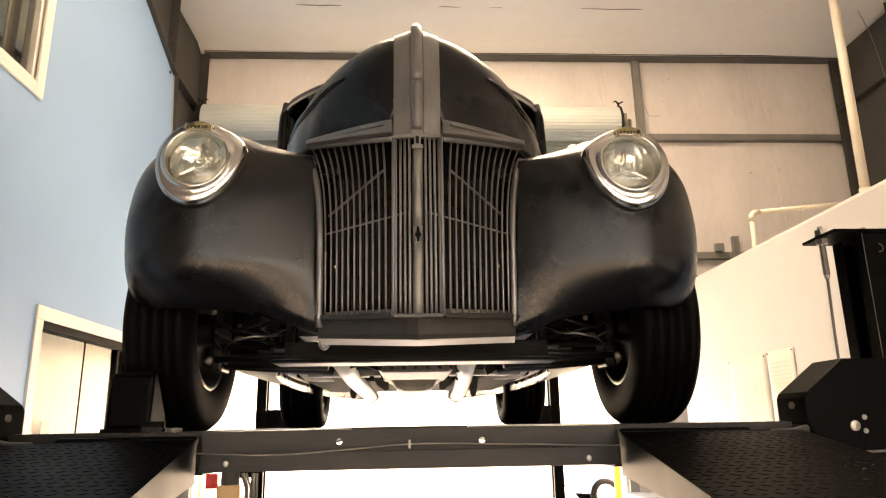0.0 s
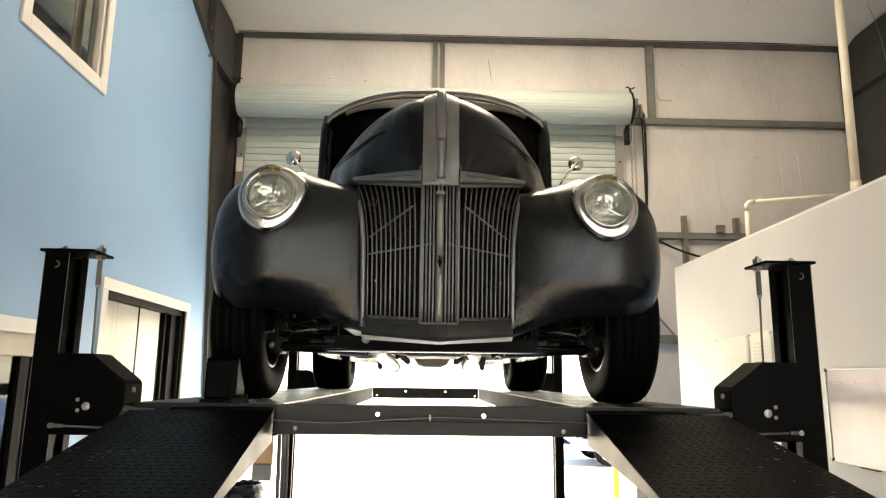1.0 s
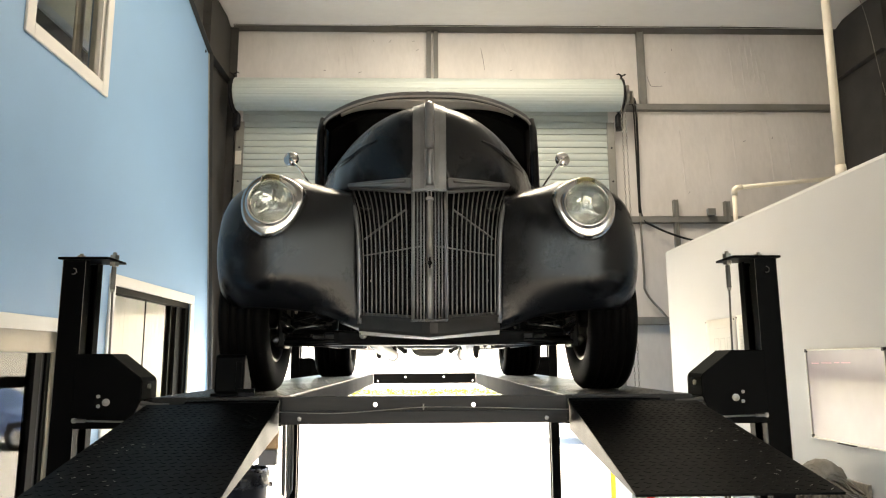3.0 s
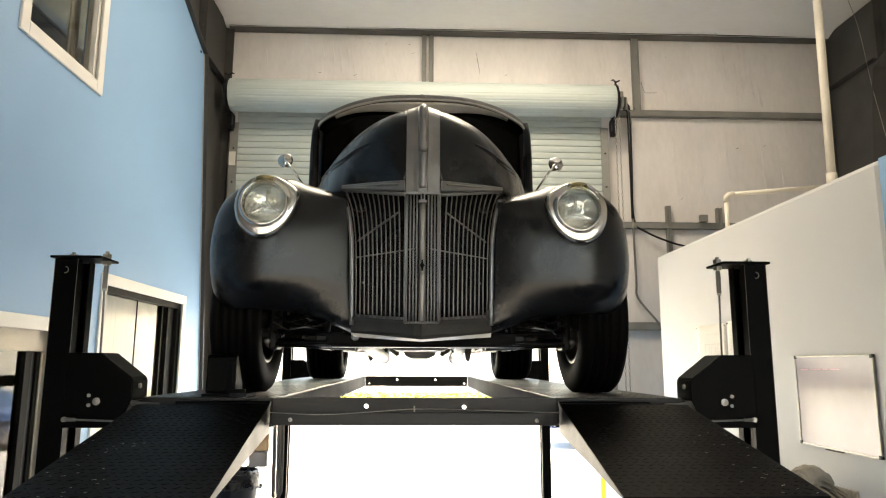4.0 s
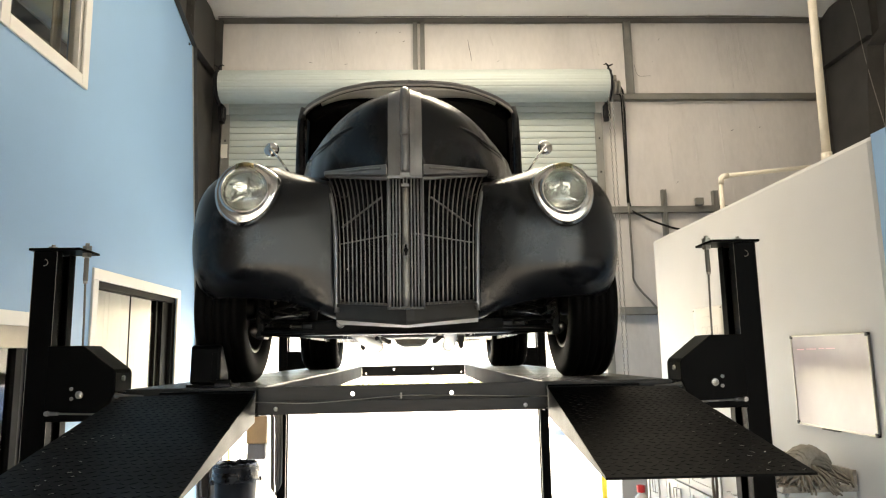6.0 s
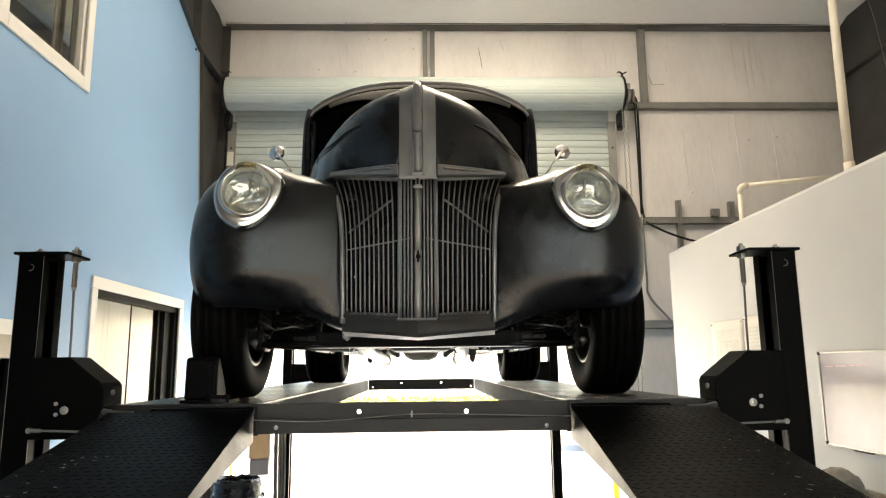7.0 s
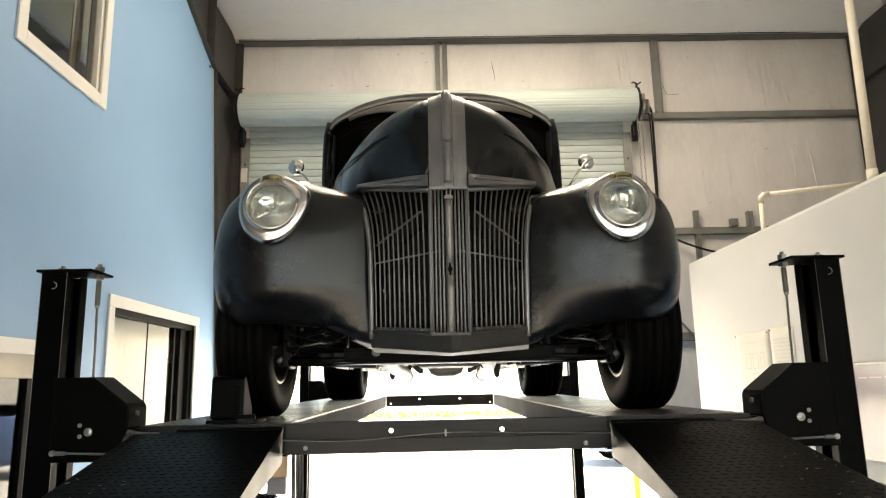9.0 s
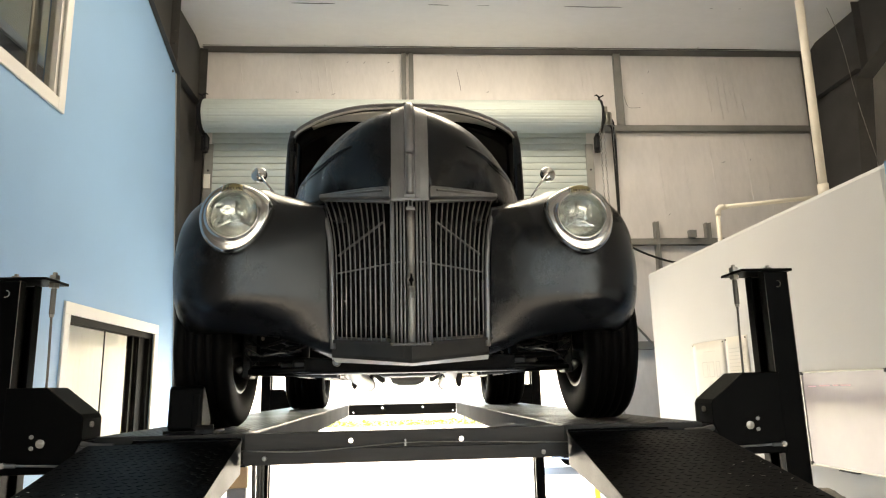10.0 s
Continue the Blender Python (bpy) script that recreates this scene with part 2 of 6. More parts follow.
def surf(bm, fn, nu, nv, closed=False):
    g = [[bm.verts.new(fn(i / nu, j / nv)) for j in range(nv + (0 if closed else 1))] for i in range(nu + 1)]
    w = len(g[0])
    for i in range(nu):
        for j in range(nv):
            q = (g[i][j], g[i + 1][j], g[i + 1][(j + 1) % w], g[i][(j + 1) % w])
            bm.faces.new(q)
    bmesh.ops.remove_doubles(bm, verts=bm.verts, dist=1e-5)
    return bm


def prism(bm, pts, depth, m=None):
    """A flat outline (x, z) pushed along y from 0 to depth."""
    m = m or Matrix()
    a = [bm.verts.new(m @ Vector((x, 0, z))) for x, z in pts]
    b = [bm.verts.new(m @ Vector((x, depth, z))) for x, z in pts]
    bm.faces.new(a)
    bm.faces.new(b[::-1])
    n = len(pts)
    for i in range(n):
        bm.faces.new((a[i], b[i], b[(i + 1) % n], a[(i + 1) % n]))
    return bm


def plate_with_holes(bm, x0, x1, z0, z1, y, holes, n=16):
    """A flat plate at y with round holes (x, z, r)."""
    edges = []

    def loop(pts):
        v = [bm.verts.new((px, y, pz)) for px, pz in pts]
        edges.extend(bm.edges.new((v[i], v[(i + 1) % len(v)])) for i in range(len(v)))

    loop([(x0, z0), (x1, z0), (x1, z1), (x0, z1)])
    for hx, hz, r in holes:
        loop([(hx + r * math.cos(2 * math.pi * k / n), hz + r * math.sin(2 * math.pi * k / n)) for k in range(n)])
    bmesh.ops.triangle_fill(bm, use_beauty=True, use_dissolve=False, edges=edges)
    return bm


def glass_pane(parent, x0, x1, y0, y1, z0, z1, material):
    """A pane of real thickness, glossy on the face towards the workshop."""
    b = B()
    box(b, x0, x1, y0, y1, z0, z1)
    p = part("pane", b, material, parent)
    p.data.materials.append(M_CLEAR)
    for f in p.data.polygons:
        f.material_index = 0 if f.normal.x > 0.9 else 1
    p.visible_shadow = False
    return p


def lerp(pts, t):
    """Piecewise smooth interpolation of (t, values...) rows."""
    for a, b in zip(pts, pts[1:]):
        if t <= b[0]:
            k = (t - a[0]) / (b[0] - a[0])
            return [p + (q - p) * k for p, q in zip(a[1:], b[1:])]
    return list(pts[-1][1:])


def spline(pts, t):
    """Catmull-Rom through (t, values...) rows."""
    n = len(pts)
    i = 0
    while i < n - 2 and t > pts[i + 1][0]:
        i += 1
    p0, p1, p2, p3 = pts[max(i - 1, 0)], pts[i], pts[i + 1], pts[min(i + 2, n - 1)]
    k = min(1, max(0, (t - p1[0]) / (p2[0] - p1[0])))
    out = []
    for a, b, c, d in zip(p0[1:], p1[1:], p2[1:], p3[1:]):
        out.append(0.5 * (2 * b + (c - a) * k + (2 * a - 5 * b + 4 * c - d) * k * k + (3 * b - a - 3 * c + d) * k ** 3))
    return out


# ---- setting ----
BACK, WEST, EASTWALL, ROOF = 8.1, -2.55, 5.75, 6.58
FRONT = -3.6


def roof_z(y):
    return ROOF + 0.075 * (BACK - y)


b = B()
box(b, WEST - 0.9, EASTWALL + 0.6, 1.45, BACK + 0.25, -0.12, 0.0)
floor = tagged(part("floor", b, M_FLOOR), "pale grey-blue sealed workshop floor, lightly soiled", "floor", kind="structure")
# unseen slab, added dark to lower the reflections in the fenders
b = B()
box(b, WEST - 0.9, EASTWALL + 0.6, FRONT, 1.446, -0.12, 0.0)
tagged(part("floor_front", b, M_APPROACH), "unseen dark floor added before the lift to darken car reflections", "floor", kind="structure")
b = B()
box(b, -2.3, 2.3, 8.353, 8.385, -0.03, 0.005)
tagged(part("threshold", b, M_CABLE, bevel=0.004), "dark rubber threshold strip across the rear door opening", "threshold", kind="structure")
b = B()
box(b, -400, 400, -400, 400, -0.6, -0.02)
tagged(part("ground", b, M_CONC), "pale sunlit concrete yard round the workshop", "ground", kind="structure")

# back wall: the door opening, plus an unseen one added to light upstairs
DX0, DX1, DZ = -2.36, 2.385, 5.2
b = B()
for x0, x1, z0, z1 in ((-6.2, -4.0, 0, 7.0), (-3.0, DX0, 0, 7.0), (-4.0, -3.0, 0, 4.1), (-4.0, -3.0, 6.3, 7.0)):
    box(b, x0, x1, BACK, BACK + 0.2, z0, z1)
box(b, DX1, EASTWALL + 0.6, BACK, BACK + 0.2, 0, 7.0)
box(b, DX0, DX1, BACK, BACK + 0.2, DZ, 7.0)
wall_north = tagged(part("wall_north", b, M_INSUL), "cream vinyl-faced insulation wall with wrinkles and stains", "wall", kind="structure")

# west wall: blue partition
WIN = (3.48, 4.615, 4.10, 5.55)
SLD = (4.90, 6.91, 0.25, 2.735)
DRN = (2.60, 4.30, 0.0, 2.325)
b = B()
T = 0.14
for y0, y1, z0, z1 in ((1.0, DRN[0] + .05, 0, 6.9), (DRN[0] + .05, DRN[1] - .05, DRN[3] - .05, WIN[2] + .05), (DRN[1] - .05, SLD[0] + .05, 0, WIN[2] + .05), (SLD[0] + .05, SLD[1] - .05, SLD[3] - .05, WIN[2] + .05), (SLD[0] + .05, SLD[1] - .05, 0, SLD[2] + .05), (SLD[1] - .05, 7.0, 0, WIN[2] + .05),
                       (DRN[0] + .05, WIN[0] + .05, WIN[2] + .05, 6.9), (WIN[0] + .05, WIN[1] - .05, WIN[3] - .05, 6.9), (WIN[1] - .05, 7.0, WIN[2] + .05, 5.62)):
    box(b, WEST - T, WEST, y0, y1, z0, z1)
prism(b, [(WIN[1] - .05, 5.62), (7.0, 5.62), (5.0, 6.36), (WIN[1] - .05, 6.5)], T, Matrix.Translation((WEST, 0, 0)) @ pose(0, 0, 0, 0, 0, 90))
prism(b, [(7.0, 0), (7.8, 0), (7.0, 5.62)], T, Matrix.Translation((WEST, 0, 0)) @ pose(0, 0, 0, 0, 0, 90))
bmesh.ops.remove_doubles(b, verts=b.verts, dist=1e-5)
wall_west = tagged(part("wall_west", b, M_BLUE), "smooth light blue painted partition wall", "wall", kind="structure")
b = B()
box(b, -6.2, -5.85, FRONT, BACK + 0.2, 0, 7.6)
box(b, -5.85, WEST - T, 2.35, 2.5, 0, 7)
# includes an unseen shaft added to bring light into the upper room
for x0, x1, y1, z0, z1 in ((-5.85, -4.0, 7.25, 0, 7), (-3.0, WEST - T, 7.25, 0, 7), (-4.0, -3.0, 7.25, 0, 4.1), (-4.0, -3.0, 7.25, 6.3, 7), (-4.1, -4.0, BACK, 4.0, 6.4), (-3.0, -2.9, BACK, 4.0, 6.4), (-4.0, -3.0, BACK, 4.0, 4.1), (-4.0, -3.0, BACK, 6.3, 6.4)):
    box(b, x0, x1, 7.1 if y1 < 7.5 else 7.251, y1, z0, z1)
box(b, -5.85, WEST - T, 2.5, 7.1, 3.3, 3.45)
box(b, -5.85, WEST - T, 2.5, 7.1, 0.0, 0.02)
tagged(part("wall_office", b, M_DARKROOM), "dim office walls and an added light shaft behind the blue partition", "wall", kind="structure")

b = B()
tube(b, [(WEST + 0.003, 5.0, 6.36), (WEST + 0.003, 7.0, 5.62), (WEST + 0.003, 7.8, 0.0)], 0.009, 8)
part("corner_bead", b, M_LIP, wall_west, "pale worn edge bead", smooth=True)

# ceiling
b = B()
surf(b, lambda u, v: Vector((-6.2 + u * (EASTWALL + 0.8 + 6.2), FRONT + v * (BACK + 0.1 - FRONT), roof_z(FRONT + v * (BACK + 0.1 - FRONT)) - 0.028 * abs(math.sin(math.pi * v * 8.0)) ** 0.5 + 0.012 * noise.noise(Vector((u * 9, v * 30, 0))) - 0.13 * math.exp(-max(0.0, BACK - 0.14 - (FRONT + v * (BACK + 0.1 - FRONT))) / 0.30))), 60, 160)
tagged(part("ceiling", b, M_CEIL, smooth=True, thick=0.1, offset=1), "white vinyl insulation ceiling sagging between purlins", "ceiling", kind="structure")

# folds drawn as dark tubes, with their crease shade in the colour
for x, w in ((-1.05, 0.26), (0.71, 0.37), (2.38, 0.36), (4.06, 0.2)):
    b = B()
    tube(b, [(x + w * k / 8, 7.19 + 0.02 * (1 - abs(k) / 8), roof_z(7.19) - 0.040 + 0.014 * (1 - abs(k) / 8)) for k in range(-8, 9)], [0.003 + 0.008 * (1 - abs(k) / 8) for k in range(-8, 9)], 6)
    part("fold_shade", b, M_GIRT, bpy.data.objects["ceiling"], smooth=True)


# unseen roof panel added to carry the overhead fill lamp
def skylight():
    s = thing("skylight", "unseen white framed roof panel added above the overhead fill lamp", "skylight", kind="structure")
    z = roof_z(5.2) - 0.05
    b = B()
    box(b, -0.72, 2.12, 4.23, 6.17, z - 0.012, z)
    part("opaque_sheet", b, M_FRAME, s)
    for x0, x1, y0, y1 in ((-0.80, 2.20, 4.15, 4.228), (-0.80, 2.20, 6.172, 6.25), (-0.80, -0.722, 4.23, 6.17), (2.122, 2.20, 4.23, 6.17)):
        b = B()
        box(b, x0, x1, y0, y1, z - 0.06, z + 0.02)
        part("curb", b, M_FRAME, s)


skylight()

# east side and front, round the camera
b = B()
box(b, EASTWALL + 0.6, EASTWALL + 0.8, 3.0, BACK + 0.2, 0, 7.6)
tagged(part("wall_east", b, M_INSUL), "cream insulated metal building wall", "wall", kind="structure")
b = B()
box(b, EASTWALL + 0.6, EASTWALL + 0.8, FRONT, 2.998, 0, 7.6)
tagged(part("wall_east_front", b, M_INSUL), "cream insulated wall by the front door opening", "wall", kind="structure")
b = B()
for x0, x1, z0, z1 in ((-6.2, -2.3, 0, 7.7), (4.6, EASTWALL + 0.8, 0, 7.7), (-2.3, 4.6, 3.7, 7.7)):
    box(b, x0, x1, FRONT - 0.2, FRONT, z0, z1)
tagged(part("wall_south", b, M_INSUL), "cream insulated wall with a wide door opening", "wall", kind="structure")
# unseen wall, added dark so the fender's outer side reflects less light
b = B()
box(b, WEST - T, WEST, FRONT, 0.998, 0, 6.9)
tagged(part("wall_west_front", b, M_SHADE), "unseen brown-grey wall added to darken reflections on the fender", "wall", kind="structure")

# east room partition
PX, PY0, PY1, PZ = 2.75, 3.245, 7.11, 3.25
b = B()
box(b, PX, PX + 0.13, PY0, PY1, 0, PZ)
tagged(part("wall_partition", b, M_WHITE, bevel=0.035), "white painted partition wall of the inner room", "wall", kind="structure")
b = B()
box(b, PX + 0.004, EASTWALL + 0.6, PY0 - 0.13, PY0 - 0.002, 0, PZ)
tagged(part("wall_room_front", b, M_BLUE), "light blue end wall of the inner room", "wall", kind="structure")
b = B()
box(b, PX + 0.13, EASTWALL + 0.6, PY0, PY1, PZ - 0.2, PZ - 0.05)
tagged(part("room_ceiling", b, M_WHITE), "flat lid of the inner room", "ceiling", kind="structure")
b = B()
box(b, PX + 0.13, EASTWALL + 0.6, PY1 - 0.12, PY1, 0, PZ)
tagged(part("wall_room_back", b, M_BLUE), "light blue back wall of the inner room", "wall", kind="structure")


def girts():
    g = thing("wall_framing", "galvanised girts and studs on the insulated wall", "framing", kind="structure")

    def cee(name, x0, x1, z, h=0.10, d=0.075):
        b = B()
        box(b, x0, x1, BACK - d, BACK - d + 0.006, z - h / 2, z + h / 2)
        box(b, x0, x1, BACK - d, BACK, z + h / 2 - 0.006, z + h / 2)
        box(b, x0, x1, BACK - d, BACK, z - h / 2, z - h / 2 + 0.006)
        part(name, b, M_GIRT, g)

    def stud(name, x, z0, z1, w=0.10, d=0.06, m=M_GIRT):
        b = B()
        box(b, x - w / 2, x - w / 2 + 0.012, BACK - d - 0.02, BACK - 0.001, z0, z1)
        box(b, x - w / 2, x + w / 2, BACK - d, BACK - d + 0.006, z0, z1)
        box(b, x + w / 2 - 0.012, x + w / 2, BACK - d - 0.02, BACK - 0.001, z0, z1)
        part(name, b, m, g)

    cee("girt", 2.6, 6.34, 5.352, 0.088)
    cee("girt", 2.5, 6.34, 3.815, 0.085)
    cee("girt", 2.6, 6.34, 2.50)
    for dx in (-0.048, 0.048):
        stud("stud", 0.09 + dx, 5.25, 6.428, 0.062, 0.05, M_STUD)
    stud("stud", 2.92, 5.40, 6.43, 0.09)
    stud("stud", 3.27, 3.45, 4.08, 0.055)
    stud("stud", 3.95, 3.78, 4.06, 0.065)
    b = B()
    box(b, WEST, 5.7, BACK - 0.16, BACK - 0.15, 6.45, 6.54)
    box(b, WEST, 5.7, BACK - 0.16, BACK - 0.002, 6.43, 6.436)
    part("eave_strut", b, M_STRUT, g, "dark steel eave strut")
    for x, lean in ((-0.985, -0.012), (0.67, 0.02), (2.33, 0.03), (3.985, 0.09)):
        b = B()
        tube(b, [(x + lean, BACK - 0.17, 6.54), (x + lean * 0.5, BACK - 0.172, 6.49), (x, BACK - 0.175, 6.435)], [0.011, 0.013, 0.008], 6)
        part("strap", b, M_INSUL, g, "torn white vinyl strap")


girts()


def rigid_frame(x, label, knee=5.62):
    """Tapered building frame in the plane of x: column, haunch and rafter."""
    f = thing("steel_frame", label, "steel frame", "building frames", kind="structure")
    t = pose(0, 0, 0, 0, 0, 90)
    w = 0.012
    b = B()
    prism(b, [(7.82, 0), (8.0, 0), (8.0, 6.5), (7.02, 6.5), (7.02, 5.62)], w, Matrix.Translation((x, 0, 0)) @ t)
    part("column_web", b, M_FRAMESTEEL, f)
    b = B()
    prism(b, [(7.02, 5.6), (7.02, 6.55), (-1.6, 7.2), (-1.6, 6.85), (3.4, 6.62), (5.0, 6.36)], w, Matrix.Translation((x, 0, 0)) @ t)
    part("rafter_web", b, M_FRAMESTEEL, f)
    for pts in ([(7.81, 0), (7.01, 5.62)], [(8.02, 0), (8.02, 6.52)], [(7.0, 5.6), (5.0, 6.36), (3.4, 6.62), (-1.6, 6.85)]):
        b = B()
        for (ya, za), (yb, zb) in zip(pts, pts[1:]):
            l = math.hypot(yb - ya, zb - za)
            m = Matrix.Translation((x, ya, za)) @ Matrix.Rotation(math.atan2(zb - za, yb - ya), 4, "X")
            box(b, -0.11, 0.10, 0, l, -0.008, 0.008, m)
        part("flange", b, M_FRAMESTEEL, f)
    b = B()
    box(b, x - 0.10, x + 0.085, 7.02, 8.0, knee - 0.006, knee + 0.006)
    part("stiffener", b, M_FRAMESTEEL, f)
    b = B()
    box(b, x - 0.11, x + 0.095, 6.9, 6.91, 5.66, 6.55)
    part("splice_plate", b, M_FRAMESTEEL, f)
    for z in (knee - 0.05, knee + 0.06, knee + 0.3, knee + 0.45):
        b = B()
        lathe(b, [(0, 0), (0.016, 0), (0.016, 0.02), (0, 0.02)], Matrix.Translation((x + 0.05, 6.9, z)) @ pose(0, 0, 0, 90), 6)
        part("bolt", b, M_FRAMESTEEL, f)


rigid_frame(WEST - 0.05, "dark primed steel building frame with a tapered haunch")
rigid_frame(EASTWALL - 0.15, "dark primed steel building frame beside the cream pipe", 5.72)


def rolling_door():
    d = thing("door_roll", "pale green-grey steel roll-up door, half open", "rolling door", kind="structure")
    # curtain of curved slats
    b = B()
    z0, z1, n = 2.68, 5.3, 30
    step = (z1 - z0) / n
    prof = []
    for i in range(n):
        for k, off in ((0.0, 0.018), (0.07, 0.018), (0.09, -0.006), (0.3, -0.009), (0.5, -0.010), (0.75, -0.009), (0.97, -0.006), (0.985, 0.018)):
            prof.append((z0 + (i + k) * step, BACK - 0.09 + off))
    rows = [[b.verts.new((x, y, z)) for x in (DX0 - 0.03, DX1 + 0.03)] for z, y in prof]
    for p, q in zip(rows, rows[1:]):
        b.faces.new((p[0], p[1], q[1], q[0]))
    part("curtain", b, M_DOOR, d, thick=0.003)
    b = B()
    box(b, DX0 - 0.03, DX1 + 0.03, BACK - 0.12, BACK - 0.06, 2.61, 2.69)
    part("bottom_bar", b, M_GIRT, d)
    # the coil, with its slats as shallow flats
    b = B()
    m = Matrix.Translation((-2.42, 7.76, 5.40)) @ pose(0, 0, 0, 0, 90, 0)
    rings = []
    for xx in (0, 4.93):
        ring = []
        for k in range(192):
            a = 2 * math.pi * k / 192
            r = 0.208 - 0.004 * (0.5 + 0.5 * math.cos(16 * a)) ** 10 - 0.002 * (0.5 + 0.5 * math.cos(16 * a + 2.6)) ** 10
            ring.append(b.verts.new(m @ Vector((r * math.cos(a), r * math.sin(a), xx))))
        rings.append(ring)
    for k in range(192):
        b.faces.new((rings[0][k], rings[0][(k + 1) % 192], rings[1][(k + 1) % 192], rings[1][k]))
    b.faces.new(rings[0])
    b.faces.new(rings[1][::-1])
    part("coil", b, M_DOOR, d, "coiled pale green slats")
    for x, s in ((-2.445, -1), (2.535, 1)):
        b = B()
        ring = [(0.226 * math.cos(a) * (1 + 0.05 * math.sin(11 * a)), 0.230 * math.sin(a) * (1 + 0.03 * math.sin(7 * a))) for a in [2 * math.pi * k / 40 for k in range(40)]]
        prism(b, ring, 0.02, Matrix.Translation((x, 7.76, 5.39)) @ pose(0, 0, 0, 0, 0, 90))
        part("end_bracket", b, M_BIN, d, "dark steel end bracket")
        b = B()
        box(b, x - 0.03, x + 0.03, 7.82, 7.95, 4.98, 5.2)
        part("guide_mouth", b, M_BIN, d)
        b = B()
        tube(b, [(x, 7.70, 5.60), (x - 0.01 * s, 7.69, 5.645), (x - 0.04 * s, 7.68, 5.665), (x - 0.07 * s, 7.68, 5.65)], [0.012, 0.012, 0.010, 0.006], 6)
        tube(b, [(x - 0.015 * s, 7.68, 5.625), (x + 0.045 * s, 7.67, 5.655)], 0.009, 6)
        part("bracket_hook", b, M_BIN, d, "bent dark strap over the end bracket")
        b = B()
        box(b, *sorted((x - 0.055 * s, x - 0.005 * s)), 7.80, 7.90, 5.0, 5.17)
        part("guide_flare", b, M_BIN, d, bevel=0.012)
        xg = DX0 - 0.045 if s < 0 else DX1 + 0.045
        b = B()
        box(b, xg - 0.05, xg + 0.05, 7.94, 7.955, 0, 5.1)
        box(b, xg - 0.05 if s < 0 else xg + 0.044, xg - 0.044 if s < 0 else xg + 0.05, 7.955, BACK - 0.002, 0, 5.1)
        part("guide", b, M_GIRT, d, "galvanised guide angle")
        for z in (4.75, 4.3, 3.9, 3.4, 2.9, 2.4, 1.9):
            b = B()
            lathe(b, [(0, 0), (0.012, 0), (0.012, 0.012), (0, 0.012)], Matrix.Translation((xg, 7.94, z)) @ pose(0, 0, 0, 90), 6)
            part("bolt", b, M_BIN, d)
    b = B()
    box(b, -2.45, -2.375, 7.92, 7.938, 4.52, 4.70)
    part("label_plate", b, M_PAPER, d, "white blank plate on the guide")
    # chain hoist
    b = B()
    lathe(b, [(0, 0), (0.085, 0), (0.085, 0.03), (0.06, 0.045), (0.085, 0.06), (0.085, 0.08), (0, 0.08)], Matrix.Translation((2.58, 7.72, 5.36)) @ pose(0, 0, 0, 0, 90, 0), 20)
    part("chain_wheel", b, M_STEEL, d)
    b = B()
    box(b, 2.56, 2.645, 7.74, 7.84, 5.36, 5.54)
    box(b, 2.57, 2.70, 7.74, 7.80, 5.31, 5.355)
    part("gear_case", b, M_PALECAST, d, "grey cast chain gear case", bevel=0.008)
    b = B()
    tube(b, [(2.66, 7.76, 5.33), (2.74, 7.80, 5.28), (2.78, 7.9, 5.16)], 0.008, 6)
    part("guide_rod", b, M_GIRT, d, smooth=True)
    for dx in (0.0, 0.05):
        b = B()
        for i in range(90):
            z = 5.3 - i * 0.042
            m = Matrix.Translation((2.50 + dx, 7.66, z)) @ pose(0, 0, 0, 0, 0, 90 * (i % 2))
            lathe(b, [(0.0135 + 0.0035 * math.cos(a), 0.0035 * math.sin(a)) for a in [2 * math.pi * k / 5 for k in range(5)]], m @ pose(0, 0, 0, 90) @ Matrix.Diagonal((0.8, 1.7, 1, 1)), 8, close=True)
        part("chain", b, M_GIRT, d, "hanging steel hand chain")


rolling_door()

# ---- four-post lift ----
LX, RUN = -0.02, 1.886


